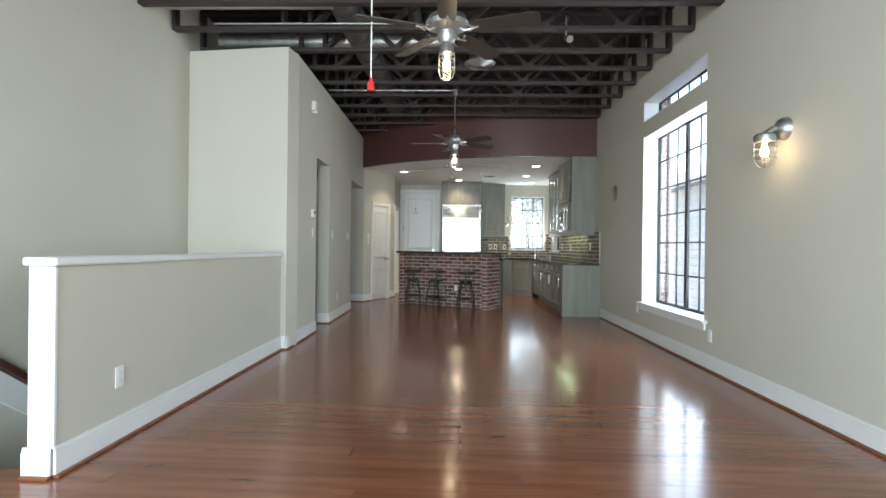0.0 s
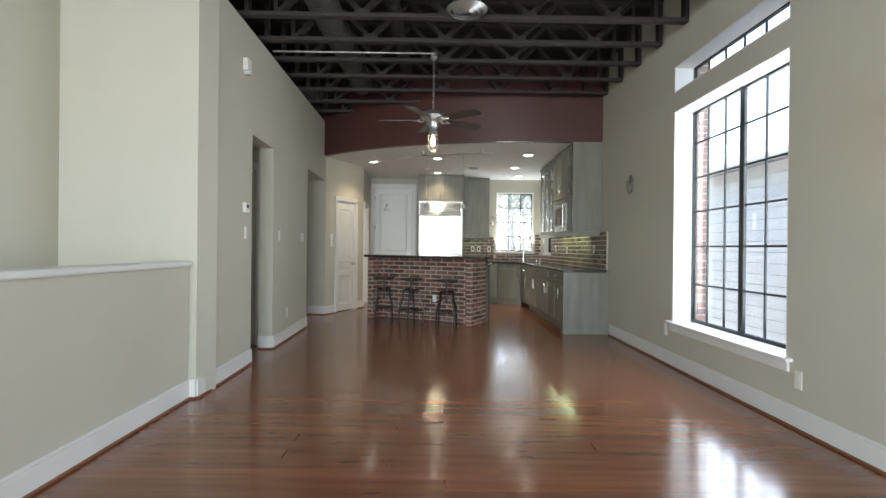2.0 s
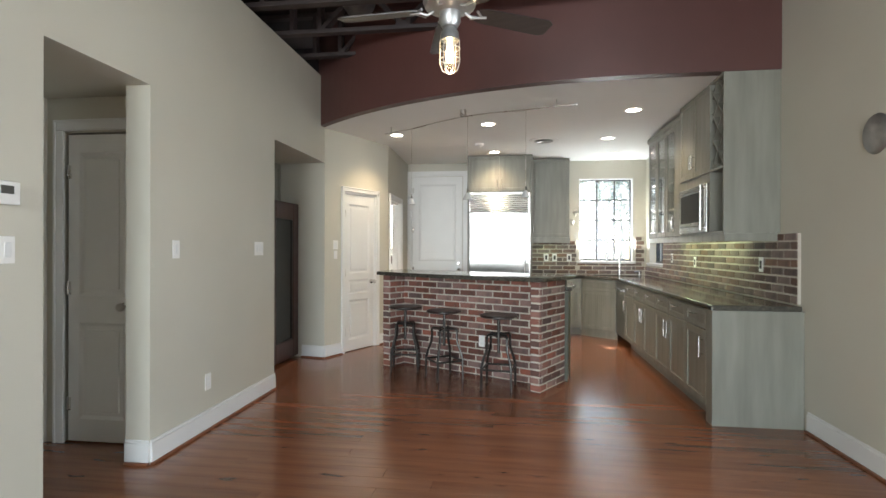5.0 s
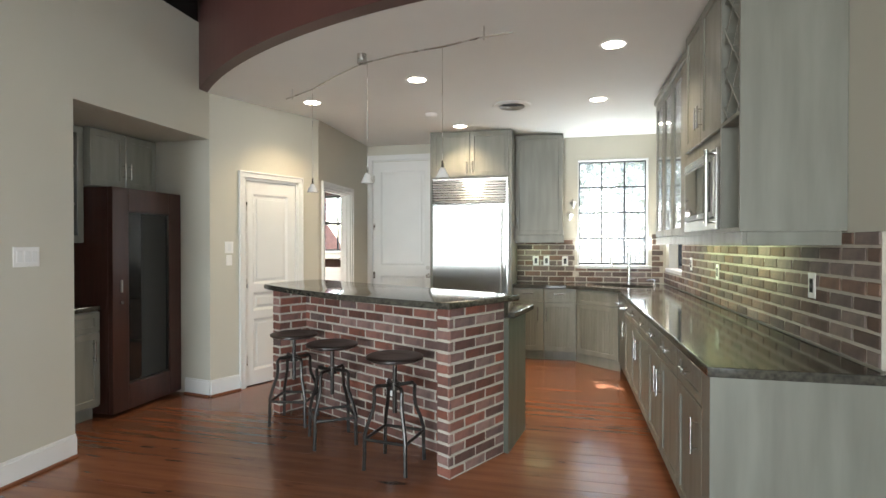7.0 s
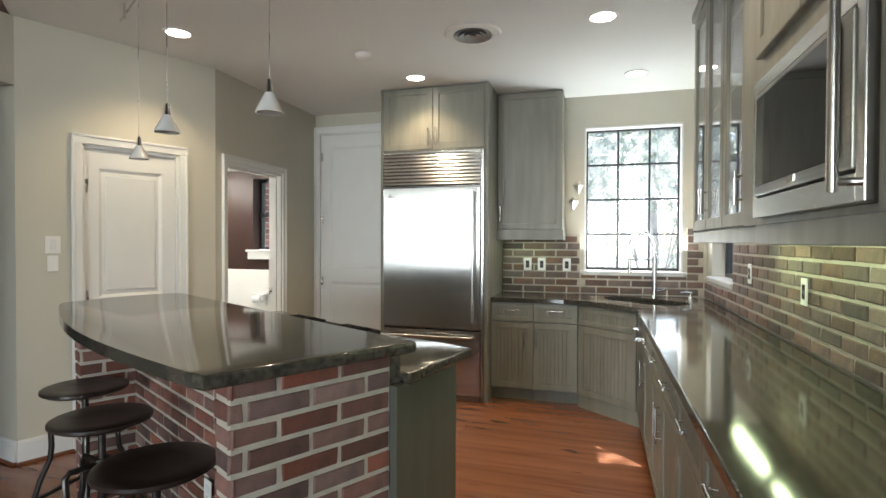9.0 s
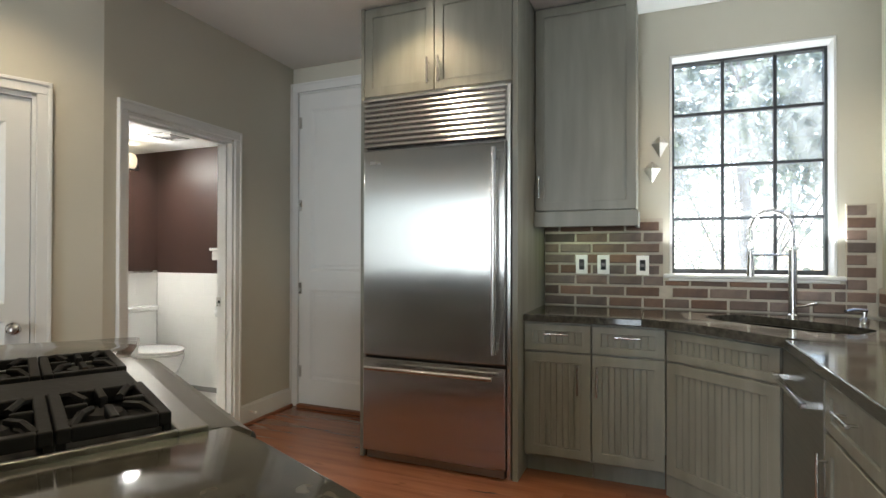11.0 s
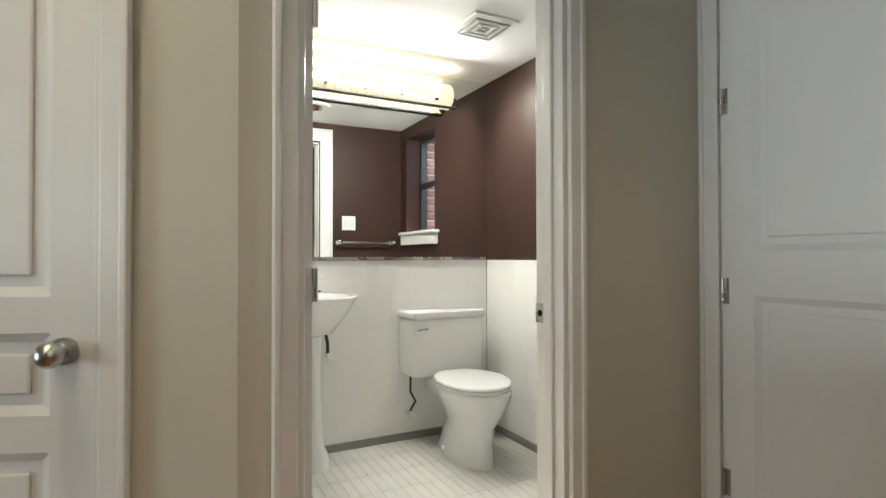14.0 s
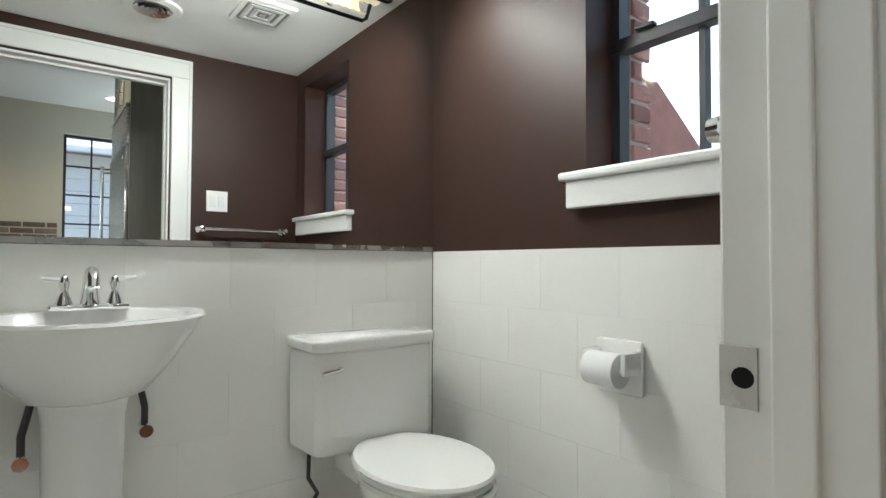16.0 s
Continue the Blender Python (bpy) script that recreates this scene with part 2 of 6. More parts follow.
WINDOW_FRAME = mat("dark_window_frame", (0.02, 0.022, 0.024), 0.45, var=0.2)
WHITE_PLASTIC = mat("white_plastic", (0.78, 0.77, 0.74), 0.35)
PORCELAIN = mat("porcelain", (0.82, 0.82, 0.80), 0.07, coat=0.5)
TILE = mat("white_tile", (0.83, 0.822, 0.785), 0.16, var=0.03, scale=5, per_object=0.015)
TILE_GROUT = mat("tile_grout", (0.80, 0.795, 0.765), 0.8, var=0.1)
FLOOR_TILE = mat("bath_floor_tile", (0.66, 0.65, 0.61), 0.3, var=0.07, scale=9, per_object=0.04)
COVE = mat("grey_cove", (0.24, 0.23, 0.21), 0.6, var=0.15)
WINEWOOD = mat("mahogany", (0.055, 0.02, 0.014), 0.35, var=0.35, scale=4, stretch=(6, 6, 0.5))
SIDING_BACK = mat("siding_shadow_gap", (0.3, 0.3, 0.3), 0.8)
SIDING = mat("white_siding", (0.92, 0.90, 0.87), 0.6, var=0.05, scale=3, per_object=0.02)
ROOFING = mat("roof_shingle", (0.34, 0.35, 0.38), 0.9, var=0.3, scale=15)
EXT_BRICK = mat("exterior_brick", (0.36, 0.185, 0.15), 0.9, color2=(0.27, 0.15, 0.13), scale=16, bump=0.5, per_object=0.3)
BARK = mat("bark", (0.2, 0.17, 0.14), 0.9, var=0.4, scale=12, bump=0.8, bump_scale=30)
LEAF = mat("leaves", (0.12, 0.15, 0.085), 0.35, color2=(0.09, 0.12, 0.07), scale=3, per_island=0.35)
# light shines through the thin leaves
ln, ll = LEAF.node_tree.nodes, LEAF.node_tree.links
thru, both = ln.new("ShaderNodeBsdfTranslucent"), ln.new("ShaderNodeMixShader")
thru.inputs[0].default_value, both.inputs[0].default_value = (0.36, 0.42, 0.32, 1), 0.32
ll.new(ln["Principled BSDF"].outputs[0], both.inputs[1]), ll.new(thru.outputs[0], both.inputs[2]), ll.new(both.outputs[0], ln["Material Output"].inputs[0])
# unseen ground, made pale so that it throws sun onto the neighbour's siding
BOUNCE_GROUND = mat("ground", (0.36, 0.34, 0.29), 0.9, var=0.3, scale=2, bump=0.5)
PANE = glass("clear_pane")
DARKGLASS = mat("dark_glass", (0.012, 0.012, 0.012), 0.02, spec=0.5)
MIRROR = mat("mirror", (0.86, 0.87, 0.86), 0.002, metal=1.0)
BULB = glow("warm_bulb", (1.0, 0.72, 0.36), 4.6)
BULB_WHITE = glow("bright_bulb", (1.0, 0.95, 0.8), 3.0)
CAN = glow("recessed_lamp", (1.0, 0.90, 0.74), 3.4)
TUBELIGHT = glow("under_cabinet_tube", (0.86, 1.0, 0.62), 2.3)
VANITY = glow("vanity_glass", (1.0, 0.86, 0.60), 0.11)
RED = mat("red_plastic", (0.6, 0.03, 0.03), 0.35)
BROWN_SHOE = mat("shoe_moulding", (0.24, 0.09, 0.04), 0.35, var=0.3, scale=6)

FRIDGE_STEEL = mat("fridge_steel", (0.45, 0.445, 0.43), 0.23, metal=1.0, var=0.02, scale=1.0, stretch=(600, 1, 0.3), bump=0.07, bump_scale=1.0, aniso=1.0)
STEEL_DARK = mat("dark_steel", (0.30, 0.29, 0.26), 0.36, metal=1.0, var=0.1, scale=3, stretch=(1, 1, 40))
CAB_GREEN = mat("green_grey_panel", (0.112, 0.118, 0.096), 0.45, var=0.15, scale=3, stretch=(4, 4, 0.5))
PAPER = mat("paper", (0.82, 0.82, 0.81), 0.95, var=0.03)

# ---- plan ----
L, R, N, S = -1.905, 2.356, 13.64, -2.6        # inner faces of the long room
CEIL_Z, TRUSS_Z, DECK_Z = 2.76, 3.382, 3.86
STAIR_X = -3.07
NICHE_A, NICHE_B = 9.45, 10.83                  # bar niche along the left wall
PANTRY0, PANTRY1 = (-2.0, 10.83), (-1.507, 12.0)
BATH1 = (-1.56, 13.64)
BATH_X, BATH_N, BATH_S, BATH_Z = -3.15, 13.67, 11.7, 2.195
HALF = -1.965                                   # face of the half wall
WEST1 = (-1.977, 9.45)                          # far end of the left wall


def arch_y(x):
    """Front line of the lowered kitchen ceiling: straight at the right, bowed back to the left."""
    d = max(0.0, 1.42 - x)
    return 9.295 + 4.85 - math.sqrt(4.85 ** 2 - d * d)


# structural floor under the boards; the stairwell stays open
bm = bmesh.new()
bx(bm, (-3.2, S - 0.2, -0.3), (2.6, 2.5, -0.02))
bx(bm, (HALF - 0.14, 2.5, -0.3), (2.6, 5.70, -0.02))
bx(bm, (-3.6, 5.70, -0.3), (2.6, 13.9, -0.02))
floor = solid("floor", bm, BROWN_SHOE, "glossy reddish brown pine board floor with dark knots", "floor", kind="structure")

# long walls
wall_east = wall("wall_east", (R, S), (R, 13.9), -0.22, -0.3, DECK_Z, [(5.19 - S, 6.96 - S, 0.46, 2.60), (5.19 - S, 6.96 - S, 2.785, 3.055), (12.62 - S, 13.42 - S, 1.1, 2.46)], PAINT, "smooth greige painted plaster wall with tall window openings")
wall_left = wall("wall_west", (L, 6.002), WEST1, 0.16, 0, 3.34, [(6.95 - 6.002, 7.70 - 6.002, 0, 2.31)], PAINT, "smooth greige painted plaster wall with a doorway")
wall("wall_west_niche_head", WEST1, PANTRY0, 0.16, 2.34, 3.34, [], PAINT, "greige painted plaster wall above the bar niche")
wall("wall_stair", (STAIR_X, S), (STAIR_X, 11.2), 0.15, -3.0, DECK_Z, [], PAINT, "tall smooth greige plaster wall beside the stairs")
wall("wall_block", (STAIR_X, 5.84), (L - 0.002, 5.70), 0.29, -3.0, 3.30, [], PAINT, "greige plaster wall end above the stairs")
solid("soffit_block_top", box((STAIR_X, 6.0, 3.26), (-2.17, 11.2, 3.335)), DECK, "dark platform above the hall under the trusses", "ceiling", kind="structure")
wall("wall_south", (-3.22, S), (2.58, S), -0.2, -0.3, DECK_Z, [(-2.7 + 3.22, 2.1 + 3.22, 0.35, 3.1)], PAINT, "greige plaster wall with a wide window behind the walker")
wall("wall_north", (-1.6, N), (2.58, N), 0.22, -0.3, CEIL_Z + 0.1, [(2.895, 3.755, 1.12, 2.47)], PAINT, "cream painted kitchen wall with a window")
wall_pantry = wall("wall_pantry", PANTRY0, PANTRY1, 0.1, 0, CEIL_Z + 0.6, [(0.365, 0.97, 0, 2.02)], PAINT, "greige plaster wall with a pantry door")
wall_bath = wall("wall_bath", PANTRY1, BATH1, 0.10, 0, CEIL_Z + 0.1, [(0.142, 0.95, 0, 2.028)], PAINT, "greige plaster wall with the bathroom doorway")
wall("wall_niche_side", (-2.0, 10.832), (-2.96, 11.0), -0.1, 0, 3.34, [], PAINT, "pale plaster side of the bar niche")
wall("wall_niche_back", (-2.98, 9.33), (-2.98, 11.1), 0.08, 0, 3.3, [], PAINT, "plaster back of the bar niche")
wall("wall_niche_south", (-2.98, NICHE_A - 0.12), (-2.14, NICHE_A - 0.12), 0.12, 0, 3.3, [], PAINT, "plaster side of the bar niche")
solid("ceiling_niche", box((-2.97, NICHE_A, 2.34), (-2.145, 10.82, 2.40)), PAINT, "painted head of the bar niche", "ceiling", kind="structure")
# vestibule behind the doorway
wall("wall_hall_north", (-2.98, 7.96), (-2.1, 7.96), 0.1, 0, 3.3, [(0.2, 0.72, 0, 2.095)], PAINT, "greige plaster wall of the small hall")
wall("wall_hall_south", (-2.98, 6.9), (-2.08, 6.9), -0.1, 0, 3.3, [], PAINT, "greige plaster wall of the small hall")
wall("wall_hall_west", (-2.9, 6.9), (-2.9, 7.96), 0.08, 0, 3.3, [], PAINT, "greige plaster wall of the small hall")
solid("ceiling_hall", box((-2.9, 6.9, 2.33), (-2.1, 7.96, 2.40)), PAINT, "painted ceiling of the small hall", "ceiling", kind="structure")

# roof deck over the open trusses
solid("ceiling_deck", box((-3.25, S - 0.2, DECK_Z), (2.6, 11.4, DECK_Z + 0.15)), DECK, "dark brown painted roof deck above the trusses", "ceiling", kind="structure")
wall("wall_attic_end", (STAIR_X, 11.2), (-1.9, 11.2), 0.1, 3.3, DECK_Z, [], DECK, "dark closed end above the hall")
# lowered kitchen ceiling with a bowed front, and the maroon beam along it
xs = [R - (R + 2.04) * i / 48 for i in range(49)]
front = [(x, arch_y(x)) for x in xs]
bm = prism(bmesh.new(), front + [(-2.04, 13.9), (R + 0.1, 13.9), (R + 0.1, 9.295)], CEIL_Z, CEIL_Z + 0.06)
solid("ceiling_kitchen", bm, CEIL, "white painted lowered kitchen ceiling with a bowed edge", "ceiling", kind="structure")
bm = prism(bmesh.new(), [(x, y - 0.012) for x, y in front] + [(x, y + 0.1) for x, y in reversed(front)], CEIL_Z - 0.004, DECK_Z)
solid("bulkhead", bm, PAINT_DARK, "curved maroon painted bulkhead above the kitchen", "bulkhead", kind="structure")

# bathroom shell
wall("wall_bath_north", (BATH_X - 0.1, BATH_N), (-1.602, BATH_N), 0.2, 0, 2.5, [(0.865, 1.43, 1.285, 2.095)], BATH_BROWN, "dark brown painted bathroom wall with a small window")
wall("wall_bath_west", (BATH_X, BATH_S - 0.1), (BATH_X, BATH_N), 0.1, 0, 2.5, [], BATH_BROWN, "dark brown painted bathroom wall behind the mirror")
wall("wall_bath_south", (BATH_X, BATH_S), (-1.76, BATH_S), -0.1, 0, 2.5, [], BATH_BROWN, "dark brown painted bathroom wall")
wall("wall_bath_east", (-1.61, 12.0), (-1.668, BATH_N), 0.024, 0, 2.5, [(0.142, 0.95, 0, 2.028)], BATH_BROWN, "dark brown painted bathroom wall beside the door")
solid("ceiling_bath", prism(bmesh.new(), [(BATH_X - 0.1, BATH_S - 0.1), (-1.8, BATH_S - 0.1), (-1.66, 12.05), (-1.66, BATH_N + 0.02), (BATH_X - 0.1, BATH_N + 0.02)], BATH_Z, BATH_Z + 0.06), CEIL, "white bathroom ceiling", "ceiling", kind="structure")

# half wall beside the stairs
half = wall("half_wall", (HALF, 2.5), (HALF, 5.696), 0.12, -0.3, 1.02, [], PAINT, "low greige plaster wall guarding the stairs")
half_cap = solid("half_wall_cap", box((HALF - 0.14, 2.45, 1.02), (HALF + 0.03, 5.696, 1.063), 0.012), TRIM, "white painted wooden cap on the half wall", "trim", kind="structure")
solid("trim_half_wall_end", box((HALF - 0.124, 2.476, 0.14), (HALF + 0.006, 2.497, 1.018), 0.003), TRIM, "white painted end board of the half wall", "trim", kind="structure")


def baseboard(p0, p1, side=1, h=0.15):
    """White baseboard with a brown shoe moulding along a wall; side 1: the room lies to the right of the line."""
    length = math.hypot(p1[0] - p0[0], p1[1] - p0[1])
    bm = bx(bmesh.new(), (0, -0.016 * side, 0.018), (length, -0.001 * side, h - 0.02))
    bx(bm, (0, -0.011 * side, h - 0.02), (length, -0.001 * side, h), 0.003)
    ob = solid("baseboard", bm, TRIM, "white painted baseboard along the wall", "baseboard", along(p0, p1), kind="structure")
    solid("shoe_moulding", bx(bmesh.new(), (0, -0.03 * side, 0), (length, -0.001 * side, 0.017), 0.004), BROWN_SHOE, "brown wooden shoe moulding", "trim", along(p0, p1), kind="structure")
    return ob


def west_x(y):
    return L + (WEST1[0] - L) * (y - 6.002) / (WEST1[1] - 6.002)


baseboard((HALF, 2.48), (HALF, 5.698))
baseboard((HALF, 5.698), (L, 5.698))
baseboard((L, 5.70), (west_x(6.95), 6.95))
baseboard((west_x(7.70), 7.70), WEST1)
baseboard((-2.1, 7.70), (west_x(7.70), 7.70))
baseboard((HALF - 0.14, 2.474), (HALF, 2.474))
baseboard((R, 8.88), (R, S))
baseboard((-2.3, 10.885), PANTRY0)
baseboard(PANTRY0, (-2.0 + 0.30 * 0.388, 10.83 + 0.30 * 0.922))
baseboard((-2.0 + 1.055 * 0.388, 10.83 + 1.055 * 0.922), PANTRY1)
baseboard((-1.508, 12.002), (-1.509, 12.070))
baseboard((-1.540, 13.022), BATH1)
baseboard((2.36, S), (-3.06, S))

# ---- doors, casings and windows ----
def casing(name, m, w, h, material=TRIM, cw=0.085, label="white painted door casing", t=0.02):
    """Trim round an opening w wide and h high, on the face y = 0 of m, standing towards -y."""
    bm = bmesh.new()
    for lo, hi in (((-cw, -t, 0), (-0.012, 0, h + 0.012)), ((w + 0.012, -t, 0), (w + cw, 0, h + 0.012)), ((-cw, -t, h + 0.012), (w + cw, 0, h + cw))):
        bx(bm, lo, hi, 0.005)
    bx(bm, (-cw, -t - 0.008, 0), (-cw + 0.018, -t + 0.002, h + cw), 0.004)
    bx(bm, (w + cw - 0.018, -t - 0.008, 0), (w + cw, -t + 0.002, h + cw), 0.004)
    bx(bm, (-cw, -t - 0.008, h + cw - 0.018), (w + cw, -t + 0.002, h + cw), 0.004)
    return solid(name, bm, material, label, "trim", m, kind="structure")


def jamb(m, w, h, depth, label="white painted door jamb"):
    bm = bmesh.new()
    bx(bm, (-0.012, -0.003, 0), (0.006, depth, h), 0.002)
    bx(bm, (w - 0.006, -0.003, 0), (w + 0.012, depth, h), 0.002)
    bx(bm, (0.006, -0.003, h - 0.012), (w - 0.006, depth, h + 0.012), 0.002)
    return solid("door_jamb", bm, TRIM, label, "trim", m, kind="structure")


def knob(parent, x, z, y=-0.02):
    bm = cyl(bmesh.new(), (x, y, z), (x, y - 0.01, z), 0.03, n=20)
    cyl(bm, (x, y - 0.01, z), (x, y - 0.035, z), 0.011, n=12)
    r = Matrix.Translation((x, y - 0.055, z)) @ Matrix.Rotation(radians(90), 4, "X")
    bmesh.ops.create_uvsphere(bm, u_segments=18, v_segments=10, radius=0.028, matrix=r)
    return part("door_knob", bm, NICKEL, parent, "round satin nickel door knob", True)


def panel_door(name, label, m, w, h, panels, knob_x, hinge_x, knob_z=0.88, t=0.038, hinges=None):
    """A panelled leaf with raised and moulded fields; front face at y = 0."""
    ob = thing(name, label, "door", m, kind="structure")
    bm = bmesh.new()
    x0, x1 = 0.105, w - 0.105
    if w < 0.6:
        x0, x1 = 0.080, w - 0.094
    bx(bm, (0, 0, 0), (x0, t, h)), bx(bm, (x1, 0, 0), (w, t, h))
    levels = [0.0] + [z for p in panels for z in p] + [h]
    for lo, hi in zip(levels[::2], levels[1::2]):
        bx(bm, (x0, 0, lo), (x1, t, hi))
    part("leaf", bm, TRIM, ob)
    for lo, hi in panels:
        bm = bmesh.new()
        bx(bm, (x0, 0.013, lo), (x1, t - 0.013, hi))
        # sloping moulding round the field
        a = [(x0, 0, lo), (x1, 0, lo), (x1, 0, hi), (x0, 0, hi)]
        g = 0.022
        b = [(x0 + g, 0.0135, lo + g), (x1 - g, 0.0135, lo + g), (x1 - g, 0.0135, hi - g), (x0 + g, 0.0135, hi - g)]
        va, vb = [bm.verts.new(p) for p in a], [bm.verts.new(p) for p in b]
        for i in range(4):
            bm.faces.new((va[i], va[(i + 1) % 4], vb[(i + 1) % 4], vb[i]))
        f = 0.045
        bx(bm, (x0 + f, 0.004, lo + f), (x1 - f, 0.014, hi - f), 0.006)
        part("panel", bm, TRIM, ob)
    knob(ob, knob_x, knob_z, 0)
    for z in hinges or (0.25, h * 0.5, h - 0.25):
        bm = cyl(bmesh.new(), (hinge_x, -0.008, z - 0.045), (hinge_x, -0.008, z + 0.045), 0.007, n=10)
        bx(bm, (hinge_x - 0.012, -0.004, z - 0.045), (hinge_x + 0.02, 0.001, z + 0.045))
        part("hinge", bm, NICKEL, ob, "satin nickel hinge", True)
    return ob


# pantry door (shut)
pantry_m = along(PANTRY0, PANTRY1) @ pose(0.365, 0, 0)
casing("trim_pantry", pantry_m, 0.605, 2.02, cw=0.075)
jamb(pantry_m, 0.605, 2.02, 0.1)
panel_door("door_pantry", "white three-panel pantry door, shut, with a nickel knob", pantry_m @ pose(0.009, 0.012, 0.012), 0.587, 1.994, [(0.14, 0.645), (0.725, 0.905), (0.985, 1.868)], 0.525, -0.004, 0.866)

# bathroom doorway, its leaf swung inside out of the way
bath_m = along(PANTRY1, BATH1) @ pose(0.142, 0, 0)
casing("trim_bath", bath_m, 0.808, 2.028, cw=0.070)
jamb(bath_m, 0.808, 2.028, 0.127)
casing("trim_bath_inside", bath_m @ pose(0.808, 0.127, 0, 0, 0, 180), 0.808, 2.028, cw=0.115, t=0.010)
strike = thing("strike_plate", "steel strike plate on the bathroom door jamb", "strike plate", bath_m)
bm = bx(bmesh.new(), (0.7992, 0.092, 0.866), (0.8018, 0.129, 0.930), 0.0006)
part("plate", bm, NICKEL, strike)
part("latch_hole", cyl(bmesh.new(), (0.7986, 0.106, 0.898), (0.7992, 0.106, 0.898), 0.011, n=16), BLACK, strike, "dark latch hole")
for z in (0.872, 0.924):
    part("screw", cyl(bmesh.new(), (0.7986, 0.106, z), (0.7992, 0.106, z), 0.004, n=12), NICKEL, strike)
bm = box((0.0, 0.0, 0.0), (0.808, 0.03, 0.014), 0.004)
solid("threshold_bath", bm, TILE, "white stone threshold of the bathroom", "threshold", bath_m, kind="structure")
solid("threshold_bath_tile", box((0.007, 0.031, 0.0), (0.801, 0.175, 0.0125)), FLOOR_TILE, "pale tile run through the doorway", "threshold", bath_m, kind="structure")

stops = bx(bx(bmesh.new(), (0.0062, 0.040, 0), (0.018, 0.078, 2.015), 0.003), (0.7900, 0.040, 0), (0.8018, 0.078, 2.015), 0.003)
bx(stops, (0.0182, 0.040, 2.002), (0.7898, 0.078, 2.0158), 0.003)
solid("door_stop_moulding", stops, TRIM, "white painted door stop moulding", "trim", bath_m, kind="structure")

# tall outside door beside the refrigerator
gar_m = pose(-1.474, N, 0)
casing("trim_back_door", gar_m @ pose(0, -0.012, 0), 0.86, 2.54)
solid("door_frame_back", bx(bx(bx(bmesh.new(), (-0.085, -0.012, 0), (-0.001, -0.0005, 2.62)), (0.861, -0.012, 0), (0.945, -0.0005, 2.62)), (-0.001, -0.012, 2.541), (0.861, -0.0005, 2.62)), TRIM, "white painted door frame", "trim", gar_m, kind="structure")
panel_door("door_back", "tall white two-panel door with nickel hinges, shut", gar_m @ pose(0.008, -0.0295, 0.03), 0.844, 2.50, [(0.2, 0.92), (1.07, 2.37)], 0.79, 0.0, 0.93, 0.029, (0.26, 0.93, 1.60, 2.27))
bm = cyl(bmesh.new(), (-1.474 + 0.79, N - 0.0297, 1.07), (-1.474 + 0.79, N - 0.055, 1.07), 0.026, n=20)
solid("deadbolt", bm, NICKEL, "round nickel deadbolt on the tall door", "lock", smooth=True)
solid("threshold_back", box((-1.474, N - 0.06, 0.001), (-0.614, N - 0.002, 0.026), 0.004), BROWN_SHOE, "brown wooden door sill", "threshold", kind="structure")

# hall closet door
hall_m = pose(-2.75, 7.96, 0)
casing("trim_hall", hall_m, 0.52, 2.095, cw=0.085)
panel_door("door_hall", "white panelled hall door, shut, with a nickel knob", hall_m @ pose(0.004, 0.01, 0.012), 0.512, 2.07, [(0.15, 0.80), (0.98, 1.95)], 0.43, 0.0, 0.915)


def window(name, label, m, w, h, columns, rows, bar=0.018, frame=0.03, mullion=None, depth=0.05):
    """A steel window in the plane y = 0 of m; columns and rows are lists of bar places."""
    ob = thing(name, label, "window", m, kind="structure")
    bm = bmesh.new()
    for lo, hi in (((0, 0, 0), (frame, depth, h)), ((w - frame, 0, 0), (w, depth, h)), ((frame, 0, 0), (w - frame, depth, frame)), ((frame, 0, h - frame), (w - frame, depth, h))):
        bx(bm, lo, hi)
    part("window_frame", bm, WINDOW_FRAME, ob, "dark steel window frame")
    if mullion:
        part("mullion", box((mullion - 0.035, -0.004, frame), (mullion + 0.035, depth - 0.004, h - frame), 0.004), WINDOW_FRAME, ob, "thick dark steel mullion")
    for x in columns:
        part("muntin", box((x - bar / 2, 0.008, frame), (x + bar / 2, depth - 0.008, h - frame)), WINDOW_FRAME, ob)
    edges_x = sorted([frame, w - frame, *columns, *([mullion] if mullion else [])])
    edges_z = sorted([frame, h - frame, *rows])
    for z in rows:
        part("muntin", box((frame, 0.010, z - bar / 2), (w - frame, depth - 0.010, z + bar / 2)), WINDOW_FRAME, ob)
    for a, b in zip(edges_x, edges_x[1:]):
        for c, d in zip(edges_z, edges_z[1:]):
            p = part("pane", box((a, depth / 2 - 0.002, c), (b, depth / 2 + 0.002, d)), PANE, ob)
            p.visible_shadow = False
    return ob


east_turn = pose(0, 0, 0, 0, 0, -90)
window("window_east", "tall dark steel window with many small panes", pose(R + 0.188, 6.96, 0.46) @ east_turn, 1.77, 2.14, [0.30, 0.60, 1.20, 1.49], [0.385, 0.765, 1.115, 1.455, 1.805], mullion=0.885, depth=0.03)
window("window_transom", "narrow dark steel transom window", pose(R + 0.188, 6.96, 2.785) @ east_turn, 1.77, 0.27, [0.295 * i for i in range(1, 6)], [], depth=0.03)
window("window_kitchen_north", "dark steel kitchen window with twelve panes", pose(1.295, N + 0.12, 1.12), 0.86, 1.35, [0.305, 0.585], [0.345, 0.675, 1.005])
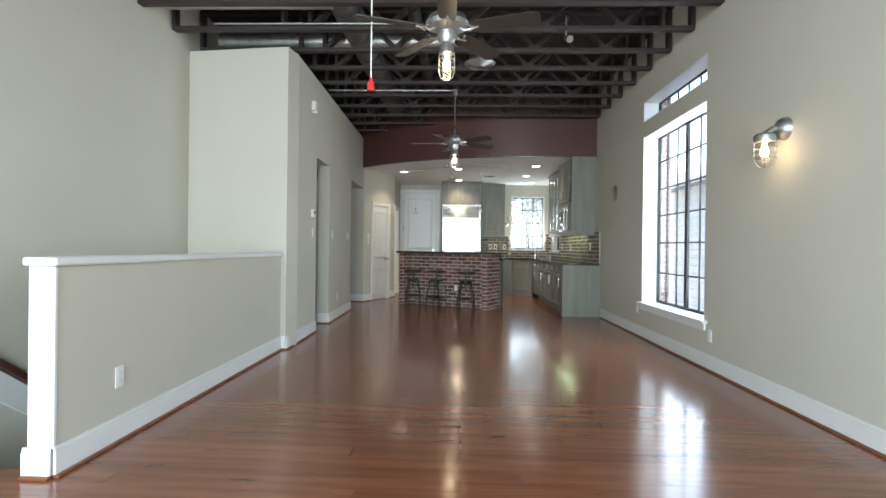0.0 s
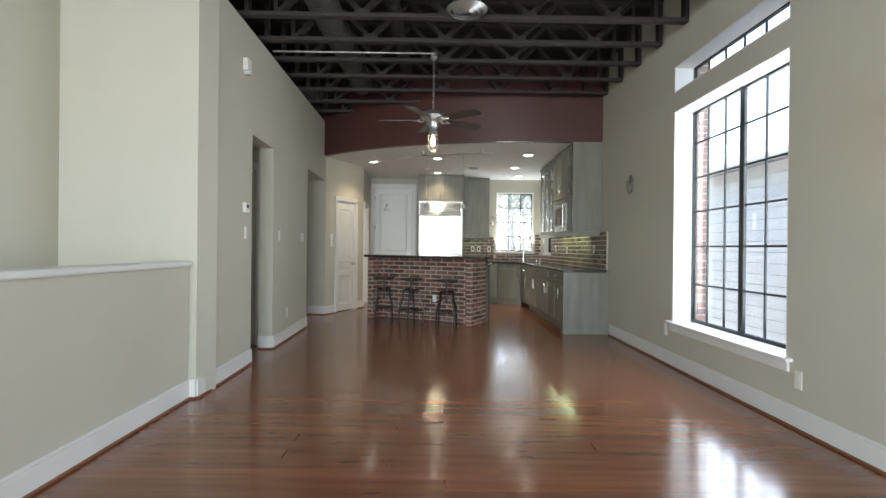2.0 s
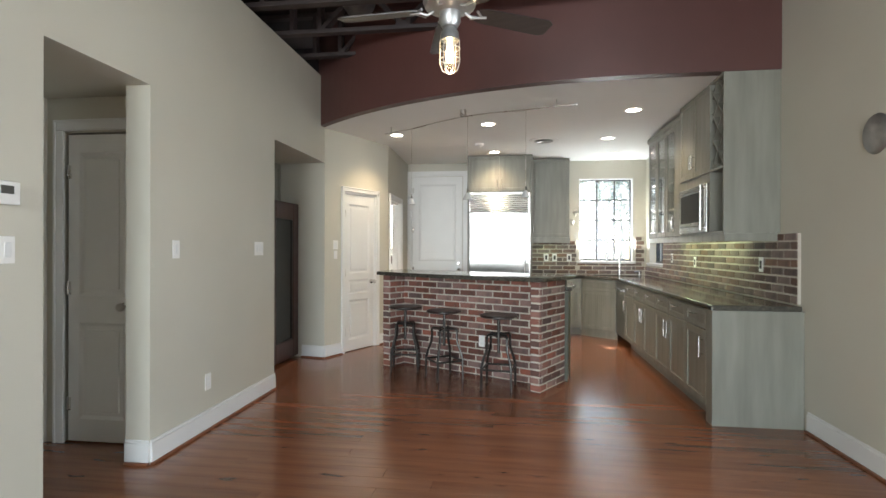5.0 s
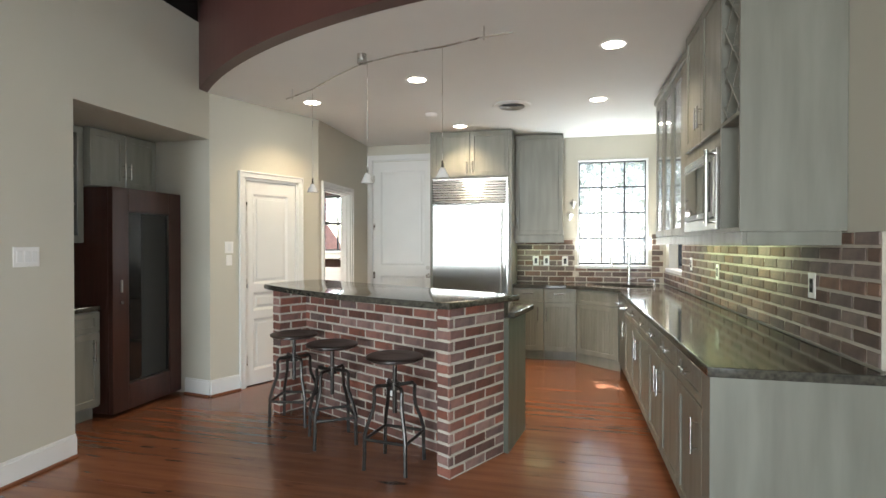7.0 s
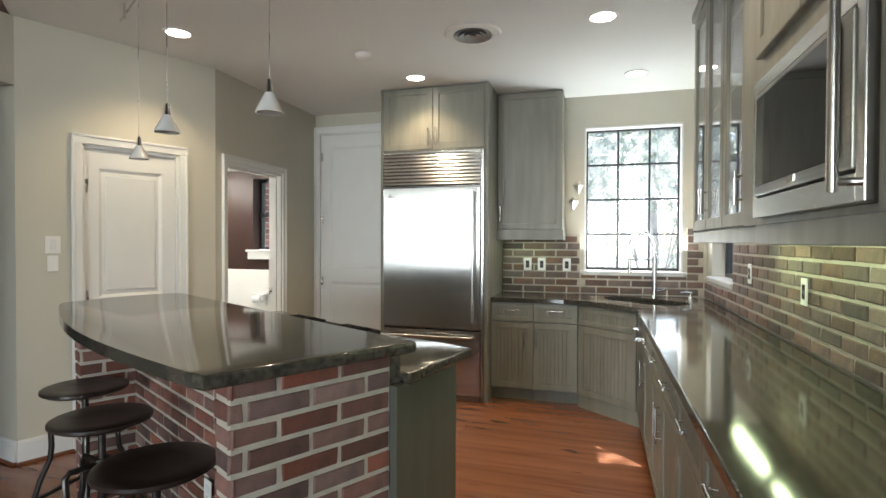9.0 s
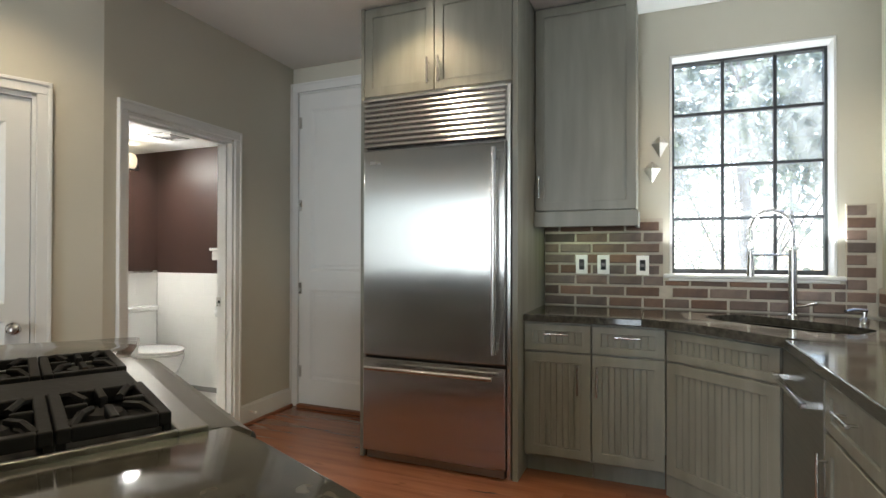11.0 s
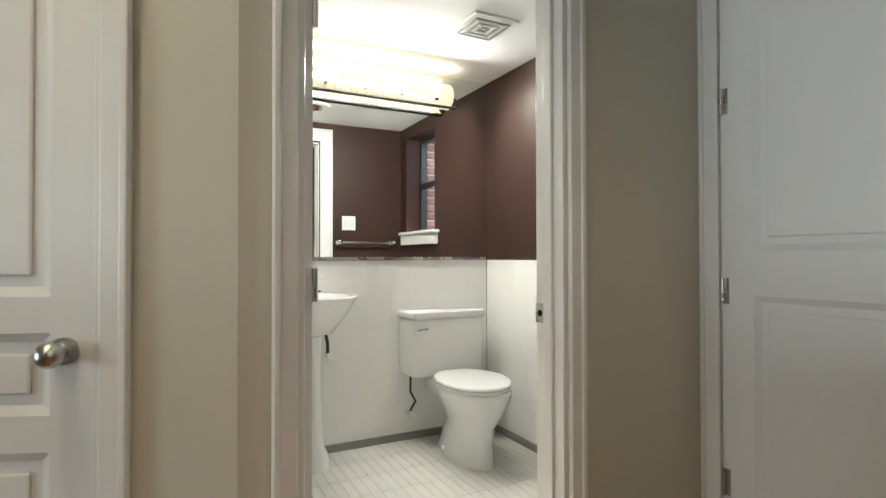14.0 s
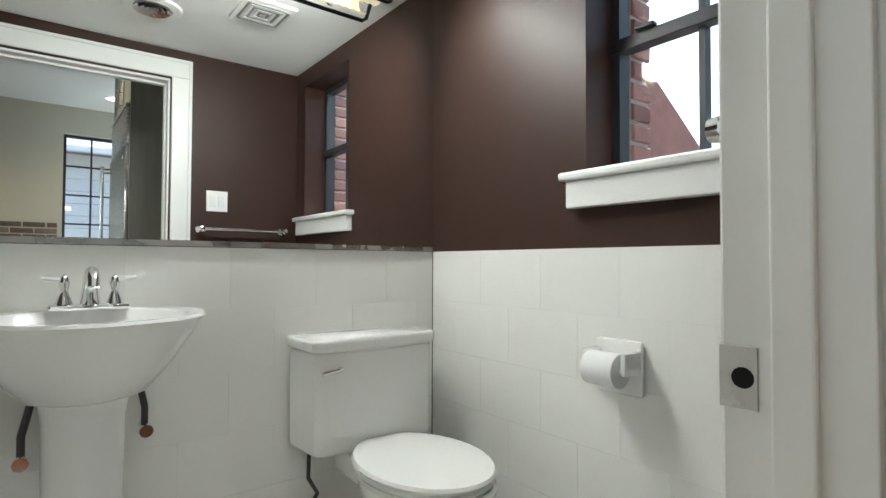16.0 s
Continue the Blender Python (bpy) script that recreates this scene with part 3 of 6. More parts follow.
# fine insect screen outside the kitchen window, a plain sheet that also adds haze
SCREEN = bpy.data.materials.new("insect_screen")
SCREEN.use_nodes = True
sn, sl = SCREEN.node_tree.nodes, SCREEN.node_tree.links
s1, s2, s3 = sn.new("ShaderNodeBsdfTransparent"), sn.new("ShaderNodeBsdfTranslucent"), sn.new("ShaderNodeMixShader")
s2.inputs[0].default_value, s3.inputs[0].default_value = (0.78, 0.84, 0.9, 1), 0.09
sl.new(s1.outputs[0], s3.inputs[1]), sl.new(s2.outputs[0], s3.inputs[2]), sl.new(s3.outputs[0], sn["Material Output"].inputs[0])
part("insect_screen", box((0.01, 0.06, 0.01), (0.85, 0.062, 1.34)), SCREEN, bpy.data.objects["window_kitchen_north"], "pale fine insect screen").visible_shadow = False
window("window_kitchen_east", "dark steel kitchen window beside the sink", pose(R + 0.1, 13.42, 1.1) @ east_turn, 0.80, 1.36, [0.28, 0.53], [0.345, 0.675, 1.005])
window("window_south", "wide window with dark bars behind the walker", pose(2.1, S - 0.1, 0.35, 0, 0, 180), 4.8, 2.75, [0.8, 1.6, 2.4, 3.2, 4.0], [0.9, 1.8], bar=0.03)
window("window_bath", "small dark double-hung bathroom window", pose(-2.385, BATH_N + 0.13, 1.285), 0.565, 0.81, [0.2825], [], frame=0.03)
part("meeting_rail", box((0.0, -0.012, 0.385), (0.565, 0.04, 0.425), 0.003), WINDOW_FRAME, bpy.data.objects["window_bath"], "dark meeting rail with a sash lock")
part("sash_lock", box((0.1, -0.03, 0.425), (0.16, -0.004, 0.437), 0.003), WINDOW_FRAME, bpy.data.objects["window_bath"])
# white reveals and sills
def sill(name, lo, hi, apron, label):
    ob = thing(name, label, "window sill", kind="structure")
    part("board", box(lo, hi, 0.008), TRIM, ob)
    part("apron", box(*apron, 0.004), TRIM, ob)
    return ob


sill("sill_east", (R - 0.05, 5.13, 0.435), (R + 0.188, 7.02, 0.462), ((R - 0.02, 5.16, 0.365), (R - 0.001, 6.99, 0.434)), "white painted wooden window sill")
sill("sill_kitchen", (1.26, N - 0.035, 1.096), (2.19, N + 0.12, 1.122), ((1.29, N - 0.03, 1.08), (2.16, N - 0.001, 1.095)), "white painted kitchen window sill")
sill("sill_kitchen_side", (R - 0.04, 12.58, 1.076), (R + 0.1, 13.46, 1.102), ((R - 0.03, 12.6, 1.06), (R - 0.001, 13.44, 1.075)), "white painted side window sill")
sill("sill_bath", (-2.455, BATH_N - 0.05, 1.262), (-1.75, BATH_N + 0.13, 1.288), ((-2.435, BATH_N - 0.035, 1.18), (-1.77, BATH_N - 0.001, 1.261)), "white painted bathroom window sill with moulding")
bm = bmesh.new()
for a, b in ((0.462, 2.60), (2.785, 3.055)):
    bx(bm, (R + 0.002, 6.945, a), (R + 0.187, 6.958, b)), bx(bm, (R + 0.002, 5.192, a), (R + 0.187, 5.205, b)), bx(bm, (R + 0.002, 5.205, b - 0.013), (R + 0.187, 6.945, b - 0.002))
bx(bm, (R + 0.002, 5.205, 2.787), (R + 0.187, 6.945, 2.799))
solid("trim_window_reveal", bm, TRIM, "white painted window reveal", "trim", kind="structure")
bm = bmesh.new()
bx(bm, (1.297, N + 0.002, 1.123), (1.31, N + 0.12, 2.468)), bx(bm, (2.14, N + 0.002, 1.123), (2.153, N + 0.12, 2.468)), bx(bm, (1.31, N + 0.002, 2.455), (2.14, N + 0.12, 2.468))
solid("trim_kitchen_window", bm, TRIM, "white painted kitchen window reveal", "trim", kind="structure")

# ---- roof trusses ----
def truss():
    ob = thing("roof_truss", "dark brown painted open-web wooden roof truss", "truss", group="roof trusses")
    z0, z1 = TRUSS_Z, DECK_Z - 0.006
    x0, x1 = STAIR_X + 0.012, R - 0.012
    part("bottom_chord", box((x0, -0.045, z0), (x1, 0.045, z0 + 0.04), 0.004), TRUSS, ob)
    part("top_chord", box((x0, -0.045, z1 - 0.04), (x1, 0.045, z1), 0.004), TRUSS, ob)
    for x in (x0 + 0.02, L + 0.02, x1 - 0.02, x1 - 0.32, L + 0.3):
        part("post", box((x - 0.02, -0.045, z0 + 0.04), (x + 0.02, 0.045, z1 - 0.04)), TRUSS, ob)
    n, a, b = 9, L + 0.32, x1 - 0.34
    step = (b - a) / n
    for i in range(n):
        lo, hi = a + i * step, a + (i + 1) * step
        if i % 2:
            lo, hi = hi, lo
        d = Vector((hi - lo, 0, z1 - z0 - 0.08))
        m = Matrix.Translation(((lo + hi) / 2, 0, (z0 + z1) / 2)) @ Matrix.Rotation(math.atan2(d.x, d.z), 4, "Y")
        part("web", box((-0.02, -0.042, -d.length / 2), (0.02, 0.042, d.length / 2), 0, m), TRUSS, ob)
    for i in (1, 3, 5, 7):
        part("gang_plate", box((a + (i + 1) * step - 0.07, -0.048, z0 + 0.012), (a + (i + 1) * step + 0.07, 0.048, z0 + 0.075)), TRUSS, ob, "toothed metal gang plate painted brown")
    return ob


first = truss()
TRUSS_Y = [4.89 + 0.596 * k for k in range(-12, 10)]
first.matrix_world = pose(0, TRUSS_Y[0], 0)
for y in TRUSS_Y[1:]:
    copy_thing(first, pose(0, y, 0))

# ducts and conduit among the trusses
def duct(name, pts, r, label, material=GALV, rib=0.11):
    ob = thing(name, label, "duct")
    part("pipe", tube(bmesh.new(), pts, r, 20), material, ob, "", True)
    a = Vector(pts[0])
    for p, q in zip(pts, pts[1:]):
        p, q = Vector(p), Vector(q)
        k = max(1, int((q - p).length / 0.6))
        for i in range(k):
            c, d = p.lerp(q, (i + 0.5) / k), (q - p).normalized()
            part("seam", cyl(bmesh.new(), c - d * 0.015, c + d * 0.015, r + 0.006, n=20), material, ob, "", True)
    return ob


DULL_DUCT = mat("dull_duct", (0.13, 0.122, 0.115), 0.5, metal=0.5, var=0.3, scale=12)
duct("air_duct", [(-1.25, -2.3, 3.64), (-1.25, 4.5, 3.64), (-1.2, 9.6, 3.64)], 0.155, "dull grey round metal air duct among the trusses", DULL_DUCT)
duct("air_duct", [(-3.0, 5.2, 3.62), (-1.9, 5.2, 3.62), (-1.3, 5.2, 3.62)], 0.13, "silver round branch duct above the stairs")
duct("air_duct", [(-0.55, 5.15, 3.66), (-0.5, 9.3, 3.66)], 0.075, "small dark round air duct", TRUSS)
duct("air_duct", [(-2.95, 6.38, 3.60), (-1.5, 6.38, 3.62), (-0.02, 6.38, 3.62), (0.12, 6.40, 3.61), (0.19, 6.43, 3.56), (0.2, 6.45, 3.46)], 0.115, "silver spiral duct bending down to the diffuser")
solid("conduit", tube(bmesh.new(), [(-1.94, 7.62, 3.40), (-0.1, 7.62, 3.40)], 0.011), GALV, "thin galvanised electrical conduit", "conduit", smooth=True)
solid("conduit", tube(bmesh.new(), [(-2.6, 5.42, 3.432), (-0.65, 5.42, 3.432)], 0.011), GALV, "thin galvanised electrical conduit", "conduit", smooth=True)
# round ceiling diffuser
ob = thing("air_diffuser", "round grey metal air diffuser between trusses", "air vent", pose(0.2, 6.45, 3.36))
part("collar", cyl(bmesh.new(), (0, 0, 0.02), (0, 0, 0.12), 0.13, n=28), GALV, ob, "", True)
for i, r in enumerate((0.19, 0.14, 0.09)):
    part("ring", lathe(bmesh.new(), [(r, 0.02 - i * 0.008), (r - 0.035, -0.012 - i * 0.008), (r - 0.04, -0.008 - i * 0.008), (r - 0.008, 0.024 - i * 0.008)]), GALV, ob, "", True)


def cage_lamp(parent, z, hook=0.0, s=1.0):
    """A jelly-jar lamp with a wire guard, hanging down from z at the origin."""
    part("lamp_holder", lathe(bmesh.new(), [(0.0, 0), (0.03 * s, 0), (0.05 * s, -0.03 * s), (0.052 * s, -0.075 * s), (0.0, -0.075 * s)], (0, 0, z)), GALV, parent, "galvanised lamp holder", True)
    jar = part("glass_jar", lathe(bmesh.new(), [(0.046 * s, -0.075 * s), (0.046 * s, -0.20 * s), (0.03 * s, -0.232 * s), (0.0, -0.24 * s)], (0, 0, z)), PANE, parent, "clear glass jar", True)
    jar.visible_shadow = False
    part("bulb", lathe(bmesh.new(), [(0.012 * s, -0.08 * s), (0.016 * s, -0.11 * s), (0.026 * s, -0.155 * s), (0.018 * s, -0.19 * s), (0.0, -0.2 * s)], (0, 0, z), 16), BULB, parent, "glowing filament bulb", True)
    for a in range(6):
        c, d = math.cos(a * math.pi / 3), math.sin(a * math.pi / 3)
        part("guard_wire", tube(bmesh.new(), [(c * r * s, d * r * s, z + h * s) for r, h in ((0.054, -0.07), (0.056, -0.20), (0.04, -0.245), (0.0, -0.26))], 0.003, 6), GALV, parent)
    for h in (-0.12, -0.18):
        part("guard_ring", tube(bmesh.new(), [(0.057 * s * math.cos(k * math.pi / 12), 0.057 * s * math.sin(k * math.pi / 12), z + h * s) for k in range(25)], 0.003, 6), GALV, parent)


def ceiling_fan(m, turn, rod):
    """Origin at the middle of the motor."""
    ob = thing("ceiling_fan", "galvanised ceiling fan with dark blades and a caged lamp", "ceiling fan", m, group="ceiling fans")
    part("motor", lathe(bmesh.new(), [(0.0, 0.07), (0.05, 0.07), (0.13, 0.045), (0.152, 0.0), (0.14, -0.03), (0.09, -0.045), (0.07, -0.06), (0.0, -0.06)]), GALV, ob, "ribbed galvanised motor housing", True)
    part("switch_housing", lathe(bmesh.new(), [(0.06, -0.06), (0.062, -0.11), (0.045, -0.14), (0.0, -0.14)]), GALV, ob, "", True)
    part("down_rod", cyl(bmesh.new(), (0, 0, 0.06), (0, 0, rod), 0.011, n=12), NICKEL, ob, "thin steel down rod", True)
    part("canopy", lathe(bmesh.new(), [(0.0, rod + 0.02), (0.04, rod + 0.02), (0.045, rod - 0.04), (0.02, rod - 0.07), (0.0, rod - 0.07)]), GALV, ob, "", True)
    for k in range(5):
        r = Matrix.Rotation(radians(turn + 72 * k), 4, "Z")
        arm = tube(bmesh.new(), [r @ Vector(p) for p in ((0.08, 0, -0.035), (0.13, 0.0, -0.06), (0.17, 0.015, -0.05), (0.23, 0, -0.045))], 0.009, 8)
        tube(arm, [r @ Vector(p) for p in ((0.15, -0.05, -0.046), (0.2, 0, -0.046), (0.15, 0.05, -0.046))], 0.008, 8)
        part("blade_arm", arm, GALV, ob, "curled metal blade arm", True)
        tilt = r @ Matrix.Translation((0.0, 0, -0.04)) @ Matrix.Rotation(radians(-13), 4, "X")
        bm = prism(bmesh.new(), [(0.17, -0.05), (0.22, -0.062), (0.62, -0.072), (0.655, -0.05), (0.655, 0.05), (0.62, 0.072), (0.22, 0.062), (0.17, 0.05)], -0.004, 0.004)
        bm.transform(tilt)
        part("blade", bm, BLADE, ob, "dark wooden fan blade")
    cage_lamp(ob, -0.14)
    return ob


BLADE = mat("fan_blade", (0.04, 0.033, 0.03), 0.4, var=0.3, scale=4, stretch=(1, 8, 1))
ceiling_fan(pose(-0.11, 7.70, 2.70), 31, 0.72)
ceiling_fan(pose(-0.13, 3.75, 2.72), 55, 0.70)
lamp("fan_bulb", "POINT", pose(-0.11, 7.70, 2.27), 1.0, (1, 0.7, 0.4), radius=0.04)
lamp("fan_bulb", "POINT", pose(-0.13, 3.75, 2.29), 1.0, (1, 0.7, 0.4), radius=0.04)
# red pull handle on a cord
ob = thing("pull_cord", "white cord with a red pull handle", "pull cord", pose(-0.66, 3.7, 2.26))
part("cord", cyl(bmesh.new(), (0, 0, 0.06), (0, 0, 1.13), 0.005, n=8), WHITE_PLASTIC, ob)
part("handle", lathe(bmesh.new(), [(0, -0.03), (0.025, -0.03), (0.024, 0.02), (0.012, 0.045), (0.006, 0.06), (0, 0.06)]), RED, ob, "red plastic handle", True)
# small spotlight clipped to a truss
ob = thing("spotlight", "small nickel spotlight hung from a truss", "spotlight", pose(1.05, 5.5, 3.30))
part("bracket", box((-0.006, -0.02, 0.03), (0.006, 0.02, 0.24)), GALV, ob)
bm = cyl(bmesh.new(), (0.0, 0.03, 0.03), (0.03, -0.06, -0.02), 0.02, 0.036, 16)
part("head", bm, NICKEL, ob, "", True)
# wall sconce
ob = thing("wall_sconce", "galvanised dome lamp with a caged glass jar, lit, on the wall", "wall lamp", pose(R - 0.15, 3.95, 1.99))
part("wall_plate", lathe(bmesh.new(), [(0.0, 0.075), (0.035, 0.07), (0.065, 0.052), (0.08, 0.025), (0.085, 0.0), (0.0, 0.0)], n=28), GALV, ob, "round domed wall plate", True).matrix_local = pose(0.149, 0, 0.045, 0, -90, 0)
part("arm", tube(bmesh.new(), [(0.11, 0, 0.05), (0.06, 0, 0.045), (0.0, 0, 0.0)], 0.022), GALV, ob, "", True)
part("cap", lathe(bmesh.new(), [(0.0, 0.012), (0.05, 0.008), (0.074, -0.008), (0.078, -0.03), (0.076, -0.055), (0.0, -0.055)]), GALV, ob, "galvanised lamp cap", True)
part("glass_jar", lathe(bmesh.new(), [(0.066, -0.055), (0.068, -0.17), (0.055, -0.205), (0.028, -0.222), (0.0, -0.226)]), PANE, ob, "clear glass jar", True).visible_shadow = False
part("bulb", lathe(bmesh.new(), [(0.012, -0.06), (0.017, -0.085), (0.028, -0.125), (0.02, -0.155), (0.0, -0.165)], n=16), BULB, ob, "glowing filament bulb", True)
for k in range(6):
    c, q = math.cos(k * math.pi / 3), math.sin(k * math.pi / 3)
    part("guard_wire", tube(bmesh.new(), [(c * r, q * r, z) for r, z in ((0.077, -0.05), (0.078, -0.175), (0.064, -0.216), (0.032, -0.238), (0.0, -0.242))], 0.0028, 6), GALV, ob)
for z in (-0.095, -0.135, -0.175):
    part("guard_ring", tube(bmesh.new(), [(0.078 * math.cos(k * math.pi / 14), 0.078 * math.sin(k * math.pi / 14), z) for k in range(29)], 0.0028, 6), GALV, ob)
lamp("sconce_bulb", "POINT", pose(R - 0.15, 3.95, 1.87), 0.75, (1, 0.68, 0.36), radius=0.04)
# round wall speaker, fire strobe, thermostat, switches and outlets
ob = thing("wall_speaker", "flat oval grey speaker on the wall", "speaker", pose(R - 0.001, 8.17, 2.0, 0, -90, 0))
part("grille", lathe(bmesh.new(), [(0.0, 0.018), (0.10, 0.018), (0.115, 0.008), (0.12, 0.0), (0.0, 0.0)]), GALV, ob, "perforated grey grille", True)


def plate(name, label, category, m, w=0.072, h=0.118, kind="outlet", gangs=1):
    """A cover plate on the face y = 0 of m, standing towards -y."""
    ob = thing(name, label, category, m)
    part("cover", box((-w / 2, -0.006, -h / 2), (w / 2, -0.0005, h / 2), 0.002), WHITE_PLASTIC, ob)
    for g in range(gangs):
        x = (g - (gangs - 1) / 2) * 0.046
        if kind == "switch":
            part("rocker", box((x - 0.016, -0.010, -0.033), (x + 0.016, -0.006, 0.033), 0.002), TRIM, ob)
        elif kind == "decora":
            part("insert", box((x - 0.017, -0.0085, -0.034), (x + 0.017, -0.006, 0.034), 0.002), GUNMETAL, ob, "dark grey receptacle insert")
            for z in (-0.02, 0.02):
                part("socket", box((x - 0.012, -0.0095, z - 0.010), (x + 0.012, -0.0085, z + 0.010), 0.001), BLACK, ob)
        elif kind == "outlet":
            for z in (-0.022, 0.022):
                part("socket", box((x - 0.016, -0.0085, z - 0.014), (x + 0.016, -0.006, z + 0.014), 0.002), TRIM, ob)
    return ob


west = lambda y, z: pose(west_x(y), y, z, 0, 0, 90 + math.degrees(math.atan2(L - WEST1[0], WEST1[1] - 6.002)))
plate("outlet", "white outlet plate on the half wall", "outlet", pose(HALF, 2.97, 0.37, 0, 0, 90))
plate("outlet", "white outlet plate low on the wall", "outlet", west(6.0, 0.35))
plate("outlet", "white outlet plate low on the wall", "outlet", west(8.33, 0.35))
plate("light_switch", "white rocker switch on the wall", "switch", west(6.765, 1.31), kind="switch")
plate("light_switch", "white rocker switch on the wall", "switch", west(7.95, 1.31), kind="switch")
plate("light_switch", "white double switch on the wall", "switch", west(9.13, 1.315), 0.16, 0.118, "switch", 3)
plate("light_switch", "white switch plate beside the pantry", "switch", along(PANTRY0, PANTRY1) @ pose(0.19, 0, 1.36), 0.085, 0.11, "switch")
plate("intercom", "small white box below the switch", "control box", along(PANTRY0, PANTRY1) @ pose(0.19, 0, 1.24), 0.06, 0.1, "plain")
plate("outlet", "white outlet plate near the window", "outlet", pose(R, 5.07, 0.33, 0, 0, -90))
plate("outlet", "white outlet plate near the window", "outlet", pose(R, 7.10, 0.36, 0, 0, -90))
ob = thing("thermostat", "white wall thermostat with a small grey display", "thermostat", west(6.74, 1.555))
part("case", box((-0.065, -0.03, -0.05), (0.065, -0.0005, 0.05), 0.006), WHITE_PLASTIC, ob)
part("display", box((-0.03, -0.033, -0.005), (0.03, -0.03, 0.03)), CAB_DARK, ob, "grey liquid crystal display")
ob = thing("fire_alarm", "white wall strobe alarm high on the wall", "alarm", west(6.70, 2.92))
part("case", box((-0.055, -0.05, -0.06), (0.055, -0.0005, 0.06), 0.006), WHITE_PLASTIC, ob)
part("lens", box((-0.03, -0.065, -0.09), (0.03, -0.0005, -0.062), 0.004), TRIM, ob)

# ---- kitchen ----
def pull(parent, x, z, vertical, length=0.13, y=-0.02):
    """A steel bar pull standing off the face."""
    d = Vector((0, 0, length / 2)) if vertical else Vector((length / 2, 0, 0))
    c = Vector((x, y - 0.028, z))
    bm = cyl(bmesh.new(), c - d, c + d, 0.006, n=10)
    for s in (-0.7, 0.7):
        p = c + d * s
        cyl(bm, p, (p.x, y, p.z), 0.0045, n=8)
    return part("handle", bm, STEEL, parent, "straight steel bar handle", True)


def ring(bm, x0, x1, z0, z1, rx, rz, y0, y1):
    """A flat rectangular frame in one piece, from y0 (front) to y1."""
    loops = []
    for y in (y0, y1):
        for a, b, c, d in ((x0, x1, z0, z1), (x0 + rx, x1 - rx, z0 + rz, z1 - rz)):
            loops.append([bm.verts.new(p) for p in ((a, y, c), (b, y, c), (b, y, d), (a, y, d))])
    fo, fi, bo, bi = loops
    for k in range(4):
        j = (k + 1) % 4
        bm.faces.new((fo[k], fo[j], fi[j], fi[k])), bm.faces.new((bo[k], bi[k], bi[j], bo[j]))
        bm.faces.new((fo[k], bo[k], bo[j], fo[j])), bm.faces.new((fi[k], fi[j], bi[j], bi[k]))
    return bm


def grooved(x0, x1, z0, z1, y0, y1, pitch=0.034, groove=0.005):
    """A field of beaded boards in one piece."""
    n = max(2, round((x1 - x0) / pitch))
    w = (x1 - x0) / n
    line = [(x0, y0)]
    for i in range(1, n):
        x = x0 + i * w
        line += [(x - groove, y0), (x - groove / 2, y0 + 0.005), (x + groove / 2, y0 + 0.005), (x + groove, y0)]
    line += [(x1, y0), (x1, y1), (x0, y1)]
    bm = bmesh.new()
    lo, hi = [bm.verts.new((x, y, z0)) for x, y in line], [bm.verts.new((x, y, z1)) for x, y in line]
    k = len(line)
    bm.faces.new(lo), bm.faces.new(hi[::-1])
    for i in range(k):
        bm.faces.new((lo[i], lo[(i + 1) % k], hi[(i + 1) % k], hi[i]))
    return bm


def shaker(name, parent, x0, x1, z0, z1, bead=True, handle=None, rail=0.055, t=0.02, glazed=False):
    """A framed cabinet front before the face y = 0; the field may be beaded boards or glass."""
    g = 0.002
    x0, x1, z0, z1 = x0 + g, x1 - g, z0 + g, z1 - g
    r = min(rail, (z1 - z0) * 0.27)
    bm = ring(bmesh.new(), x0, x1, z0, z1, rail, r, -t, -0.0005)
    bmesh.ops.bevel(bm, geom=[e for e in bm.edges if all(v.co.y < -t + 1e-5 for v in e.verts) and len({round(v.co.x, 4) for v in e.verts} | {round(v.co.z, 4) for v in e.verts}) == 3], offset=0.003, segments=1, affect="EDGES")
    ob = part(name, bm, CABINET, parent)
    if glazed:
        p = part("glass", box((x0 + rail, -t + 0.008, z0 + r), (x1 - rail, -t + 0.012, z1 - r)), PANE, ob, "clear cabinet glass")
        p.visible_shadow = False
    elif bead:
        part("field", grooved(x0 + rail, x1 - rail, z0 + r, z1 - r, -t + 0.008, -0.001), CABINET, ob, "beaded board field")
    else:
        part("field", box((x0 + rail, -t + 0.009, z0 + r), (x1 - rail, -0.001, z1 - r)), CABINET, ob)
    if handle:
        pull(ob, handle[0], handle[1], handle[2], handle[3] if len(handle) > 3 else 0.13, -t)
    return ob


def base_cabinet(m, w, hinge="l", label="grey-green base cabinet with drawer and beadboard door", depth=0.58, drawer=True, bead=True, top=0.862, face=0.74):
    """x runs along the front, the front looks to -y."""
    ob = thing("base_cabinet", label, "cabinet", m, group="kitchen base cabinets")
    bm = bx(bmesh.new(), (0.001, 0, 0.1), (w - 0.001, depth, top))
    bx(bm, (0.001, 0.06, 0.0), (w - 0.001, depth, 0.1))
    part("body", bm, CABINET, ob)
    if drawer:
        shaker("drawer_front", ob, 0, w, 0.70, 0.855, bead, (w / 2, 0.80, False), 0.05)
        door_top = 0.695
    else:
        door_top = 0.855
    hx = 0.05 if hinge == "r" else w - 0.05
    shaker("door", ob, 0, w, 0.115, door_top, bead, (hx - 0.02 if hinge == "l" else hx - 0.02, door_top - 0.14, True, 0.16))
    return ob


